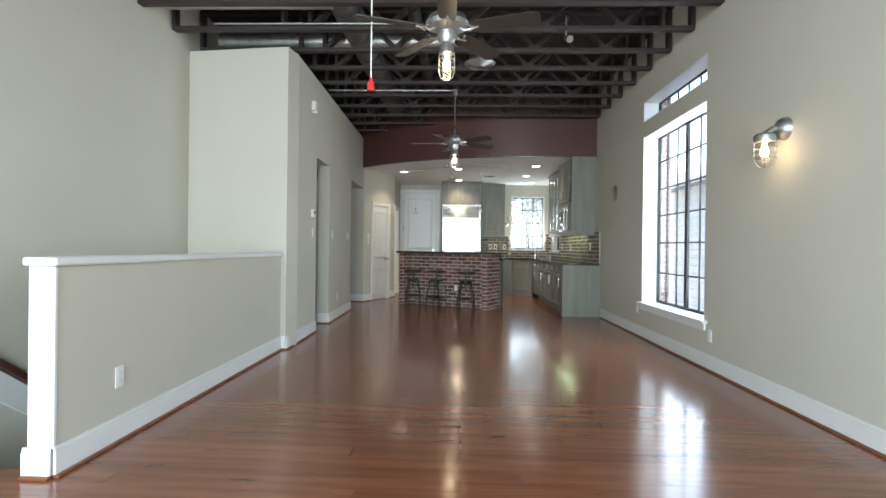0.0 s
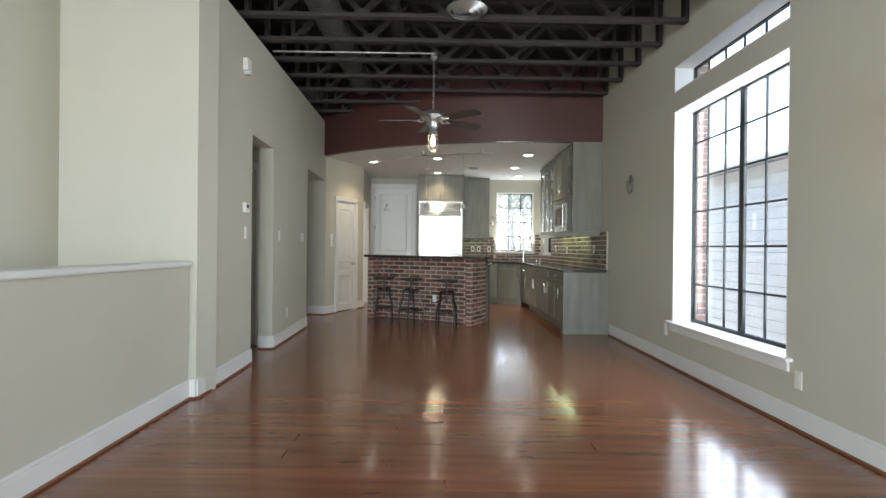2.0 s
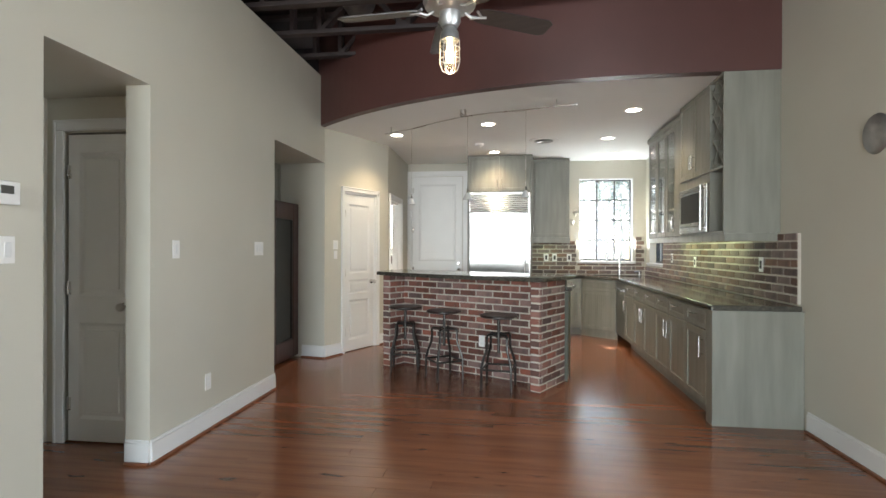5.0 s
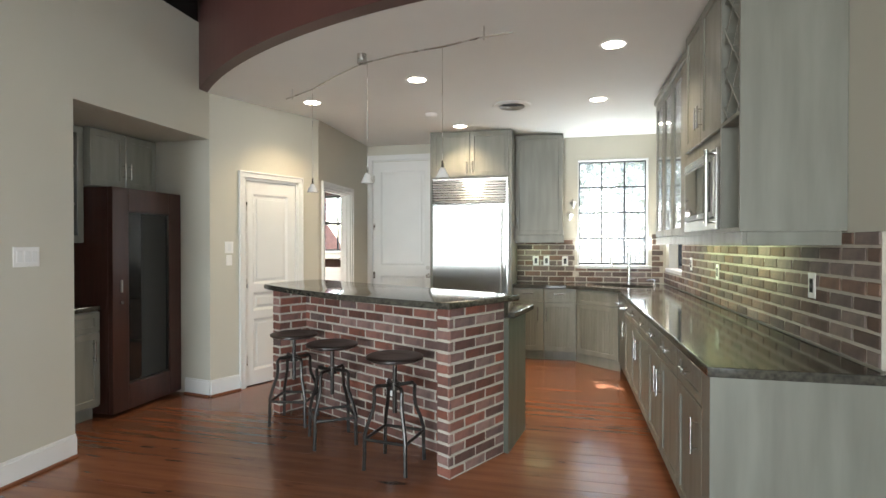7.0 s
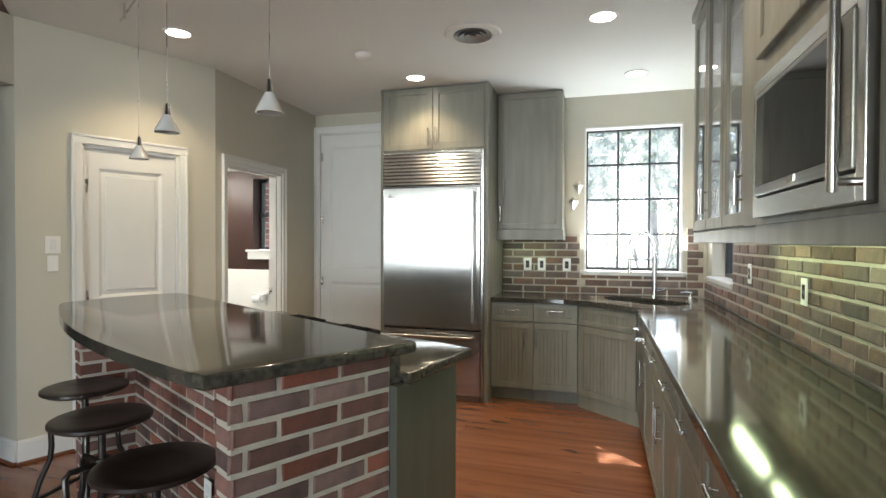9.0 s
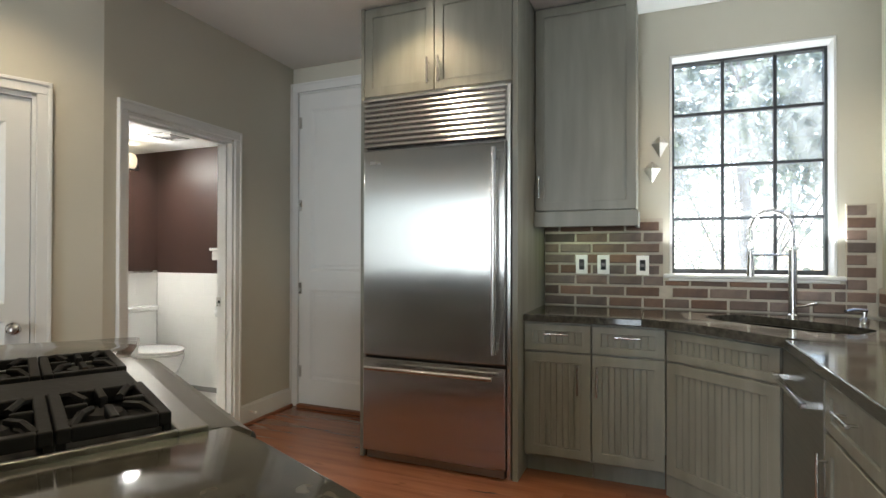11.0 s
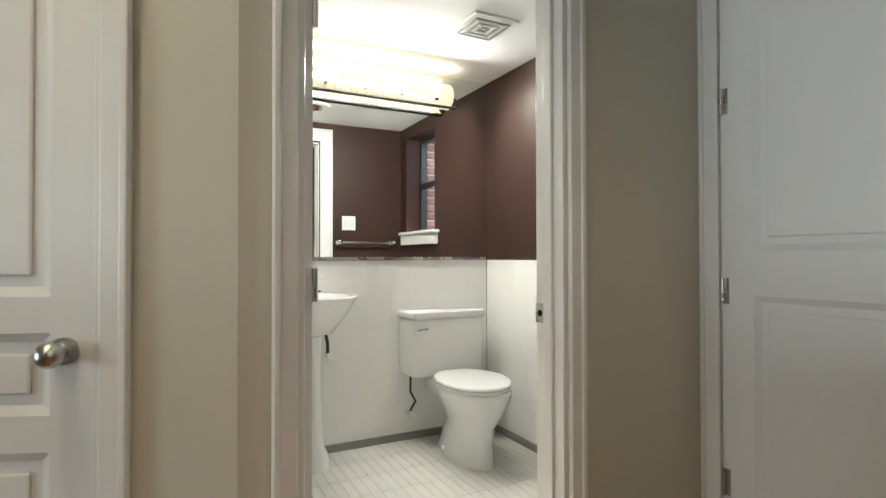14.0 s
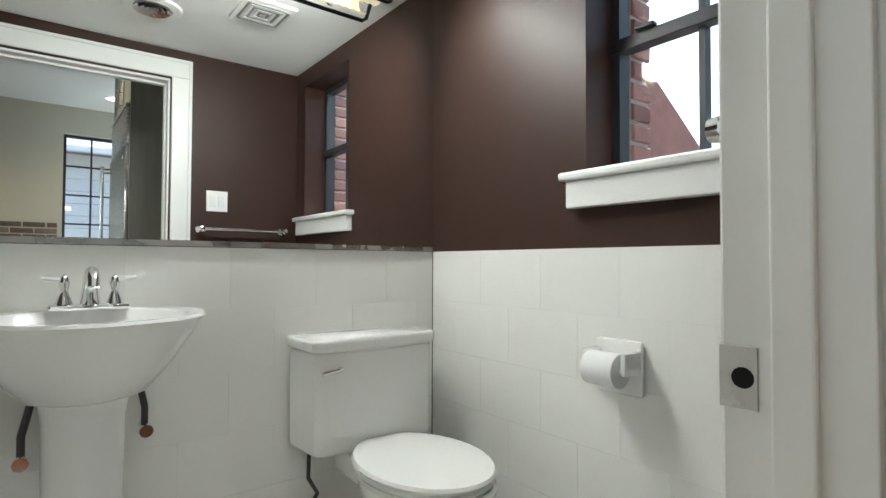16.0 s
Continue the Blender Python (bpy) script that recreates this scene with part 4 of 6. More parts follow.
RUN_X = 1.735
for i in range(6):
    y = 9.06 + 0.5 * i
    base_cabinet(pose(RUN_X, y + 0.5, 0, 0, 0, -90), 0.5, "r" if i % 2 else "l", "grey-green base cabinet with drawer and steel pulls", 0.61, bead=False)
solid("cabinet_end_panel", box((RUN_X - 0.02, 8.93, 0.0), (R - 0.004, 9.058, 0.862), 0.002), CABINET, "pale grey-green end panel of the counter", "cabinet panel")
# dishwasher beside the corner
ob = thing("dishwasher", "dark steel dishwasher with a square bar handle", "dishwasher", pose(RUN_X, 12.66, 0, 0, 0, -90))
part("body", box((0.004, 0.0, 0.09), (0.592, 0.6, 0.855)), GUNMETAL, ob)
part("front", box((0.004, -0.022, 0.11), (0.592, 0, 0.855), 0.004), STEEL_DARK, ob, "dark brushed steel front")
part("handle", box((0.05, -0.075, 0.745), (0.55, -0.055, 0.765), 0.004), STEEL, ob)
for x in (0.07, 0.51):
    part("handle_post", box((x, -0.06, 0.745), (x + 0.025, -0.02, 0.765)), STEEL, ob)
# north run and the diagonal sink front
base_cabinet(pose(0.525, 13.06, 0), 0.37, "l", depth=0.57)
base_cabinet(pose(0.897, 13.06, 0), 0.37, "r", depth=0.57)
diag = along((1.268, 13.055), (1.733, 12.66))
ob = thing("sink_cabinet", "grey-green diagonal sink cabinet with beadboard door", "cabinet", diag)
bm = prism(bmesh.new(), [(0.002, 0.0), (0.608, 0.0), (0.6, 0.02), (0.02, 0.02)], 0.0, 0.86)
part("body", bm, CABINET, ob)
shaker("drawer_front", ob, 0.02, 0.59, 0.70, 0.855, True, None, 0.05)
shaker("door", ob, 0.02, 0.59, 0.115, 0.695, True)

# granite worktop with its sink cut-out made of four runs round the bowl
TOP = 0.905
run_edge = RUN_X - 0.035
ob = thing("worktop", "dark speckled polished granite worktop", "worktop")
part("slab", prism(bmesh.new(), [(run_edge, 8.905), (R - 0.035, 8.905), (R - 0.035, 12.55), (run_edge, 12.55)], TOP - 0.04, TOP, 0.006), GRANITE, ob)
part("slab", prism(bmesh.new(), [(0.527, 13.02), (1.15, 13.02), (1.15, 13.61), (0.527, 13.61)], TOP - 0.04, TOP, 0.006), GRANITE, ob)
# corner piece with an oval hole for the bowl
corner = [(1.151, 13.61), (1.151, 13.02), (1.26, 13.02), (run_edge, 12.64), (run_edge, 12.551), (R - 0.035, 12.551), (R - 0.035, 13.61)]
bm = bmesh.new()
SINK = Vector((1.80, 13.13, 0))
axis_u, axis_v = Vector((0.763, -0.647, 0)), Vector((0.647, 0.763, 0))


def bowl_ring(scale, z):
    return [SINK + axis_u * (0.36 * scale * math.copysign(abs(math.cos(a)) ** 0.6, math.cos(a))) + axis_v * (0.19 * scale * math.copysign(abs(math.sin(a)) ** 0.6, math.sin(a))) + Vector((0, 0, z)) for a in (2 * math.pi * k / 48 for k in range(48))]


outer = []
edge_len = [(Vector(corner[i]) - Vector(corner[(i + 1) % 7])).length for i in range(7)]
inner = bowl_ring(1.0, TOP)
for p in inner:
    d = Vector((p.x - SINK.x, p.y - SINK.y, 0)).normalized()
    best = 9.0
    for i in range(7):
        a, b = Vector((*corner[i], 0)), Vector((*corner[(i + 1) % 7], 0))
        e = b - a
        den = d.x * e.y - d.y * e.x
        if abs(den) < 1e-9:
            continue
        w = a - SINK
        s, u = (w.x * e.y - w.y * e.x) / den, (w.x * d.y - w.y * d.x) / den
        if s > 0 and -1e-6 <= u <= 1 + 1e-6:
            best = min(best, s)
    outer.append(SINK + d * best + Vector((0, 0, TOP)))
vi, vo = [bm.verts.new(p) for p in inner], [bm.verts.new(p) for p in outer]
vl = [bm.verts.new(p - Vector((0, 0, 0.04))) for p in outer]
vk = [bm.verts.new(p - Vector((0, 0, 0.04))) for p in inner]
for k in range(48):
    j = (k + 1) % 48
    bm.faces.new((vi[k], vo[k], vo[j], vi[j])), bm.faces.new((vo[k], vl[k], vl[j], vo[j])), bm.faces.new((vi[k], vi[j], vk[j], vk[k]))
part("corner_slab", bm, GRANITE, ob)
ob = thing("kitchen_sink", "dark composite corner sink set under the worktop", "sink")
bm = bmesh.new()
rings = [[bm.verts.new(p) for p in bowl_ring(s, z)] for s, z in ((1.012, TOP - 0.042), (0.97, TOP - 0.16), (0.85, TOP - 0.19), (0.1, TOP - 0.2))]
for a, b in zip(rings, rings[1:]):
    for k in range(48):
        bm.faces.new((a[k], a[(k + 1) % 48], b[(k + 1) % 48], b[k]))
part("bowl", bm, BLACK, ob, "", True)
part("drain", cyl(bmesh.new(), SINK + Vector((0, 0, TOP - 0.203)), SINK + Vector((0, 0, TOP - 0.195)), 0.045, n=20), STEEL, ob)
# spring faucet, soap pump and lever
F0 = Vector((1.90, 13.43, TOP))
ob = thing("kitchen_faucet", "steel spring-neck kitchen faucet", "faucet", Matrix.Translation(F0))
part("base", lathe(bmesh.new(), [(0.03, 0.0), (0.03, 0.012), (0.021, 0.02), (0.021, 0.36), (0.0, 0.36)]), STEEL, ob, "", True)
arc = [(-0.0 - 0.105 + 0.105 * math.cos(a), 0.09 * -(1 - math.cos(a)) / 2, 0.47 + 0.105 * math.sin(a)) for a in (math.pi * k / 16 for k in range(17))]
neck = [(0, 0, 0.36), (0, 0, 0.47)] + arc[1:] + [(-0.21, -0.09, 0.42), (-0.21, -0.09, 0.33)]
part("neck", tube(bmesh.new(), neck, 0.008), STEEL, ob, "", True)
coil, total = [], []
for i in range(len(neck) - 3):
    a, b = Vector(neck[i]), Vector(neck[i + 1])
    for k in range(6):
        p, d = a.lerp(b, k / 6), (b - a).normalized()
        side = d.cross(Vector((0.3, 1, 0))).normalized()
        up = d.cross(side)
        ang = (i * 6 + k) * 1.3
        coil.append(p + side * (0.014 * math.cos(ang)) + up * (0.014 * math.sin(ang)))
part("spring", tube(bmesh.new(), coil, 0.0028, 6), STEEL, ob, "coiled steel spring", True)
part("spray_head", cyl(bmesh.new(), (-0.21, -0.09, 0.34), (-0.21, -0.09, 0.22), 0.014, 0.019, 16), STEEL, ob, "", True)
part("holder_arm", tube(bmesh.new(), [(0, 0, 0.335), (-0.195, -0.083, 0.335)], 0.006), STEEL, ob, "", True)
part("lever", tube(bmesh.new(), [(0.015, -0.01, 0.06), (0.05, -0.03, 0.065), (0.1, -0.06, 0.085)], 0.007), STEEL, ob, "", True)
ob = thing("soap_pump", "steel soap pump on the worktop", "soap pump", pose(2.17, 13.28, TOP))
part("base", lathe(bmesh.new(), [(0.022, 0), (0.02, 0.02), (0.01, 0.03), (0.01, 0.06), (0, 0.06)]), STEEL, ob, "", True)
part("spout", tube(bmesh.new(), [(0.01, 0, 0.062), (-0.05, -0.03, 0.068), (-0.09, -0.05, 0.06)], 0.009), STEEL, ob, "", True)

# brick backsplash; the mortar beds are walls, the bricks come last
solid("backsplash_mortar", bx(bx(bx(bx(bmesh.new(), (0.527, N - 0.022, TOP + 0.001), (1.258, N - 0.001, 1.465)), (1.258, N - 0.022, TOP + 0.001), (2.19, N - 0.001, 1.079)), (2.19, N - 0.022, TOP + 0.001), (R - 0.03, N - 0.001, 1.52)), (R - 0.022, 8.99, TOP + 0.001), (R - 0.001, 12.58, 1.44)), GROUT, "pale mortar of the brick backsplash", "backsplash", kind="structure")
bm = bx(bmesh.new(), (R - 0.022, 12.58, TOP + 0.001), (R - 0.001, N - 0.023, 1.059))
solid("backsplash_mortar_side", bm, GROUT, "pale mortar of the brick backsplash", "backsplash", kind="structure")

# upper cabinets on the long wall
UX = 1.945
def carcass(name, label, m, w, z0, z1, depth, doors, glazed=False, handle_low=True, category="cabinet", bead=False, shelves=()):
    ob = thing(name, label, category, m, group="kitchen wall cabinets")
    t = 0.018
    part("body", ring(bmesh.new(), 0.001, w - 0.001, z0, z1, t, t, 0, depth), CABINET, ob)
    part("back_board", box((t + 0.0012, depth - 0.008, z0 + t + 0.0002), (w - t - 0.0012, depth, z1 - t - 0.0002)), CABINET, ob)
    for z in shelves:
        part("shelf", box((t, 0.01, z), (w - t, depth - 0.009, z + t)), CABINET, ob)
    n = len(doors) - 1
    for i in range(n):
        a, b = doors[i], doors[i + 1]
        hx = b - 0.03 if (i % 2 == 0 and n > 1) else a + 0.03
        shaker("door", ob, a, b, z0 + 0.003, z1 - 0.004, bead, (hx, z0 + 0.15 if handle_low else z1 - 0.15, True), glazed=glazed)
    return ob


# wine rack over an open shelf
ob = thing("wine_rack_cabinet", "grey-green end cabinet with lattice wine rack and open shelf", "cabinet", pose(UX, 9.615, 0, 0, 0, -90), group="kitchen wall cabinets")
d = R - UX - 0.003
part("body", ring(bmesh.new(), 0.001, 0.324, 1.45, 2.755, 0.019, 0.02, -0.02, d), CABINET, ob)
# darker grey on the back board stands in for shade inside the cabinet
part("back_board", box((0.0202, d - 0.01, 1.4702), (0.3048, d, 2.7348)), CAB_DARK, ob, "back board with its shade put into the colour")
part("shelf", box((0.0202, -0.02, 1.985), (0.3048, d - 0.0102, 2.005), 0.002), CABINET, ob)
for i in range(-2, 6):
    for s in (1, -1):
        # slats crossing at 45 degrees inside the rack opening
        c = 2.005 + i * 0.2
        a, b = (0.02, c if s > 0 else c + 0.285), (0.305, c + 0.285 if s > 0 else c)
        pa, pb = Vector((a[0], 0, a[1])), Vector((b[0], 0, b[1]))
        lo_z, hi_z = 2.006, 2.734
        dz = (pb.z - pa.z) / (pb.x - pa.x)
        xs2 = sorted(x for x in (pa.x, pb.x, pa.x + (lo_z - pa.z) / dz, pa.x + (hi_z - pa.z) / dz))
        ends = [(x, pa.z + (x - pa.x) * dz) for x in xs2 if 0.019 <= x <= 0.306 and lo_z - 1e-6 <= pa.z + (x - pa.x) * dz <= hi_z + 1e-6]
        if len(ends) < 2 or ends[-1][0] - ends[0][0] < 0.03:
            continue
        p, q = Vector((ends[0][0], 0, ends[0][1])), Vector((ends[-1][0], 0, ends[-1][1]))
        m = Matrix.Translation((p + q) / 2) @ Matrix.Rotation(-math.atan2(q.z - p.z, q.x - p.x), 4, "Y")
        k = (q - p).length / 2 - 0.006
        part("rack_slat", box((-k, -0.012 + (0.004 if s > 0 else 0), -0.005), (k, d - 0.03, 0.005), 0, m), CABINET, ob)
# cabinet over the microwave
carcass("wall_cabinet", "grey-green wall cabinet with two shaker doors", pose(UX, 10.435, 0, 0, 0, -90), 0.82, 1.985, 2.755, d, [0, 0.41, 0.82])
bm = bx(bmesh.new(), (0.001, 0.0, 1.45), (0.03, d, 1.984))
bx(bm, (0.79, 0.0, 1.45), (0.819, d, 1.984)), bx(bm, (0.03, 0.0, 1.45), (0.79, d, 1.468)), bx(bm, (0.03, d - 0.01, 1.468), (0.79, d, 1.984)), bx(bm, (0.03, 0.0, 1.90), (0.79, d - 0.01, 1.984))
solid("microwave_surround", bm, CABINET, "grey-green open cabinet holding the microwave", "cabinet", pose(UX, 10.435, 0, 0, 0, -90))
ob = thing("microwave", "stainless built-in microwave with dark glass and tall handle", "microwave", pose(UX, 10.435, 0, 0, 0, -90))
part("body", box((0.032, 0.0, 1.469), (0.788, d - 0.012, 1.898)), GUNMETAL, ob)
part("trim_frame", bx(bx(bx(bx(bmesh.new(), (0.032, -0.03, 1.469), (0.07, 0, 1.898), 0.003), (0.75, -0.03, 1.469), (0.788, 0, 1.898), 0.003), (0.07, -0.03, 1.469), (0.75, 0, 1.53), 0.003), (0.07, -0.03, 1.855), (0.75, 0, 1.898), 0.003), STEEL, ob, "brushed steel trim frame")
part("door", box((0.072, -0.036, 1.535), (0.748, 0.0, 1.85), 0.004), STEEL_DARK, ob)
part("door_glass", box((0.10, -0.039, 1.565), (0.70, -0.036, 1.835), 0.001), DARKGLASS, ob, "black door glass")
part("handle", cyl(bmesh.new(), (0.755, -0.07, 1.49), (0.755, -0.07, 1.89), 0.011, n=14), STEEL, ob, "", True)
for z in (1.51, 1.87):
    part("handle_post", cyl(bmesh.new(), (0.755, -0.07, z), (0.755, -0.03, z), 0.008, n=10), STEEL, ob)
part("badge", box((0.39, -0.0385, 1.548), (0.43, -0.036, 1.566)), CHROME, ob)
# glass-fronted cabinets
carcass("glass_cabinet", "grey-green wall cabinet with glass doors, empty shelves", pose(UX + 0.035, 11.84, 0, 0, 0, -90), 1.145, 1.45, 2.66, R - UX - 0.038, [0, 0.3815, 0.763, 1.145], True, shelves=(1.75, 2.05, 2.35))
solid("cabinet_filler", box((UX + 0.012, 10.437, 1.45), (R - 0.003, 10.694, 2.66), 0.002), CABINET, "grey-green filler between the wall cabinets", "cabinet panel")
bm = bx(bmesh.new(), (UX, 10.445, 2.661), (R - 0.003, 11.86, 2.72), 0.008)
solid("crown_moulding", bm, CABINET, "grey-green crown over the glass cabinets", "moulding")
bm = bx(bmesh.new(), (UX - 0.012, 9.288, 1.385), (UX + 0.008, 10.44, 1.449), 0.003)
bx(bm, (UX + 0.02, 10.442, 1.388), (UX + 0.04, 11.85, 1.449), 0.003), bx(bm, (UX + 0.008, 9.288, 1.385), (R - 0.024, 9.306, 1.449), 0.003)
solid("light_valance", bm, CABINET, "grey-green valance hiding the lights", "moulding")
for y0, y1 in ((9.9, 10.95), (11.08, 11.6)):
    ob = thing("under_cabinet_light", "lit fluorescent tube under the wall cabinets", "light", group="under-cabinet lights")
    part("housing", box((2.1, y0, 1.442), (2.19, y1, 1.449)), WHITE_PLASTIC, ob)
    part("tube", cyl(bmesh.new(), (2.145, y0 + 0.02, 1.431), (2.145, y1 - 0.02, 1.431), 0.011, n=10), TUBELIGHT, ob, "glowing tube", True)
    lamp("under_cabinet_glow", "AREA", pose(2.145, (y0 + y1) / 2, 1.417), 0.34, (0.80, 1.0, 0.50), size=0.05, size_y=y1 - y0)
lamp("under_cabinet_glow", "AREA", pose(0.8, 13.48, 1.40), 0.09, (0.85, 1.0, 0.5), size=0.4, size_y=0.05)

# tall unit with the refrigerator
FY = 12.93
ob = thing("fridge_surround", "grey-green panels and cabinet round the refrigerator", "cabinet")
part("side_panel", box((0.492, FY - 0.02, 0.0), (0.522, N - 0.003, 2.755)), CABINET, ob)
part("side_panel", box((-0.47, FY - 0.02, 0.0), (-0.447, N - 0.003, 2.755)), CABINET, ob)
part("body", box((-0.446, FY, 2.19), (0.491, N - 0.003, 2.755)), CABINET, ob)
for i, (a, b) in enumerate(((-0.446, 0.022), (0.022, 0.491))):
    bm_door = shaker("door", ob, a, b, 2.2, 2.745, False, (b - 0.035 if i == 0 else a + 0.035, 2.31, True, 0.15))
    bm_door.location.y = FY
ob = thing("refrigerator", "stainless steel built-in refrigerator with bottom freezer", "refrigerator", pose(-0.445, FY, 0))
W = 0.935
part("body", box((0.003, 0.0, 0.002), (W - 0.003, 0.66, 2.185)), GUNMETAL, ob)
part("door", box((0.012, -0.05, 0.63), (W - 0.03, 0, 1.865), 0.006), FRIDGE_STEEL, ob, "brushed stainless steel door")
part("freezer_drawer", box((0.012, -0.05, 0.055), (W - 0.03, 0, 0.615), 0.006), FRIDGE_STEEL, ob, "brushed stainless steel freezer drawer")
part("side_trim", box((W - 0.026, -0.03, 0.004), (W - 0.004, 0, 2.18), 0.003), STEEL, ob)
grille = part("grille", bx(bx(bmesh.new(), (0.006, -0.012, 1.875), (W - 0.03, 0, 2.18)), (0.006, -0.045, 2.165), (W - 0.03, -0.012, 2.18), 0.002), STEEL, ob)
for i in range(9):
    m = Matrix.Translation((0, -0.028, 1.895 + i * 0.031)) @ Matrix.Rotation(radians(-28), 4, "X")
    part("louvre", box((0.012, -0.014, -0.0125), (W - 0.036, 0.014, 0.0125), 0.003, m), STEEL, grille)
h1 = part("door_handle", cyl(bmesh.new(), (W - 0.08, -0.11, 0.70), (W - 0.08, -0.11, 1.82), 0.014, n=16), STEEL, ob, "long round steel handle", True)
h2 = part("drawer_handle", cyl(bmesh.new(), (0.06, -0.11, 0.565), (W - 0.09, -0.11, 0.565), 0.013, n=16), STEEL, ob, "long round steel handle", True)
for z in (0.75, 1.77):
    part("handle_post", cyl(bmesh.new(), (W - 0.08, -0.11, z), (W - 0.08, -0.05, z), 0.009, n=12), STEEL, h1)
for x in (0.12, W - 0.15):
    part("handle_post", cyl(bmesh.new(), (x, -0.11, 0.565), (x, -0.05, 0.565), 0.009, n=12), STEEL, h2)
part("badge", box((0.06, -0.053, 1.78), (0.13, -0.05, 1.80)), NICKEL, ob, "small plain metal badge")
part("toe_grille", box((0.03, -0.03, 0.006), (W - 0.04, 0.0, 0.053), 0.003), STEEL_DARK, ob)

carcass("wall_cabinet", "grey-green wall cabinet with one tall shaker door", pose(0.525, 13.34, 0), 0.59, 1.5, 2.755, 0.295, [0, 0.59])
bm = bx(bmesh.new(), (0.523, 13.3, 1.405), (1.125, 13.325, 1.499), 0.004)
bx(bm, (1.105, 13.325, 1.405), (1.125, N - 0.024, 1.499), 0.003)
solid("light_valance", bm, CABINET, "pale grey-green valance under the wall cabinet", "moulding")
for x, z in ((0.77, 1.175), (0.905, 1.175), (1.14, 1.172)):
    plate("outlet", "white outlet plate on the brick backsplash", "outlet", pose(x, N - 0.032, z), 0.075, 0.122, "decora")
for y, z in ((12.1, 1.2), (11.2, 1.17), (9.55, 1.19)):
    plate("outlet", "white outlet plate on the brick backsplash", "outlet", pose(R - 0.032, y, z, 0, 0, -90), 0.075, 0.122, "decora")
# two small folded metal ornaments by the window
for x, z in ((1.24, 1.93), (1.195, 1.775)):
    ob = thing("wall_pocket", "small folded silver wall ornament", "ornament", pose(x, N - 0.002, z), group="wall ornaments")
    bm = bmesh.new()
    v = [bm.verts.new(p) for p in ((-0.05, 0, 0.0), (0, -0.05, 0.0), (0.05, 0, 0.0), (0, 0, -0.09), (0, 0, 0.05))]
    for f in ((0, 1, 3), (1, 2, 3), (0, 4, 1), (1, 4, 2), (0, 3, 4), (2, 4, 3)):
        bm.faces.new([v[i] for i in f])
    part("body", bm, NICKEL, ob)

# ---- island ----
ISL = pose(0.49, 9.66, 0, 0, 0, -28.5)
island = thing("kitchen_island", "brick-faced kitchen island with granite bar and worktop", "kitchen island", ISL)
WALL_H = 1.018
g = 0.006
for x0, y0, x1 in ((-0.106 + g, g, -g), (-1.947 + g, g, -1.845 - g), (-1.845 - g, 0.255 + g, -0.106 + g)):
    part("mortar_core", box((x0, y0, 0), (x1, 0.557, WALL_H)), GROUT, island, "pale mortar behind the bricks")
part("bar_top", prism(bmesh.new(), [(0.085, -0.10)] + [(0.085 - 2.075 * i / 24, -0.10 - 0.10 * math.sin(math.pi * i / 24) + 0.04 * i / 24) for i in range(1, 24)] + [(-2.0, -0.05), (-2.13, 0.2), (-2.16, 0.60), (0.10, 0.585)], 1.02, 1.06, 0.012), GRANITE, island, "dark speckled granite bar top with a bowed edge", True)
part("low_wall", box((-1.947, 0.558, 0.9), (0.0, 0.6, 1.019)), GRANITE, island)
base = part("cabinet_body", prism(bmesh.new(), [(0.03, 0.56), (-0.14, 1.03), (-0.525, 1.0), (-0.525, 0.56)], 0.0, 0.894), CAB_GREEN, island, "dark green-grey side panel")
part("cabinet_body", prism(bmesh.new(), [(-1.322, 0.56), (-1.322, 0.975), (-1.735, 1.05), (-1.80, 0.56)], 0.0, 0.894), CABINET, island)
part("worktop", prism(bmesh.new(), [(0.05, 0.602), (-0.105, 1.09), (-0.41, 1.055), (-0.528, 1.04), (-0.528, 0.602)], 0.896, 0.937, 0.01), GRANITE, island, "dark speckled granite worktop", True)
part("worktop", prism(bmesh.new(), [(-1.317, 0.602), (-1.317, 1.005), (-1.4, 1.015), (-1.54, 1.053), (-1.76, 1.098), (-1.78, 1.08), (-1.80, 0.902), (-1.852, 0.717), (-1.88, 0.602)], 0.896, 0.937, 0.012), GRANITE, island, "dark speckled granite worktop", True)
back = thing("island_cabinet", "grey-green island cabinet with beadboard door", "cabinet", ISL @ pose(-1.327, 0.99, 0, 0, 0, 169.7))
part("body", box((0.002, 0.0005, 0.1), (0.408, 0.012, 0.89)), CABINET, back)
shaker("door", back, 0.0, 0.408, 0.115, 0.888, True, (0.035, 0.70, True, 0.16))
# outlet in the brick face
plate("outlet", "white outlet plate on the brick island", "outlet", ISL @ pose(-0.78, 0.244, 0.36))

# range set into the island, controls to the back
rng = thing("gas_range", "stainless gas range with black grates and knobs", "range", ISL @ pose(-0.53, 1.005, 0.032, 0, 0, 180))
RW = 0.785
part("body", box((0.004, 0.0, -0.03), (RW - 0.004, 0.44, 0.884)), STEEL_DARK, rng)
part("oven_door", box((0.01, -0.035, 0.17), (RW - 0.01, 0, 0.74), 0.006), STEEL, rng)
part("oven_handle", cyl(bmesh.new(), (0.06, -0.09, 0.70), (RW - 0.06, -0.09, 0.70), 0.013, n=14), STEEL, rng, "", True)
bm = bmesh.new()
prof = [(0.0, 0.905), (-0.05, 0.90), (-0.075, 0.885), (-0.06, 0.79), (-0.035, 0.77), (0.0, 0.77)]
va, vb = [bm.verts.new((0.0, y, z)) for y, z in prof], [bm.verts.new((RW, y, z)) for y, z in prof]
bm.faces.new(va), bm.faces.new(vb[::-1])
for i in range(6):
    bm.faces.new((va[i], va[(i + 1) % 6], vb[(i + 1) % 6], vb[i]))
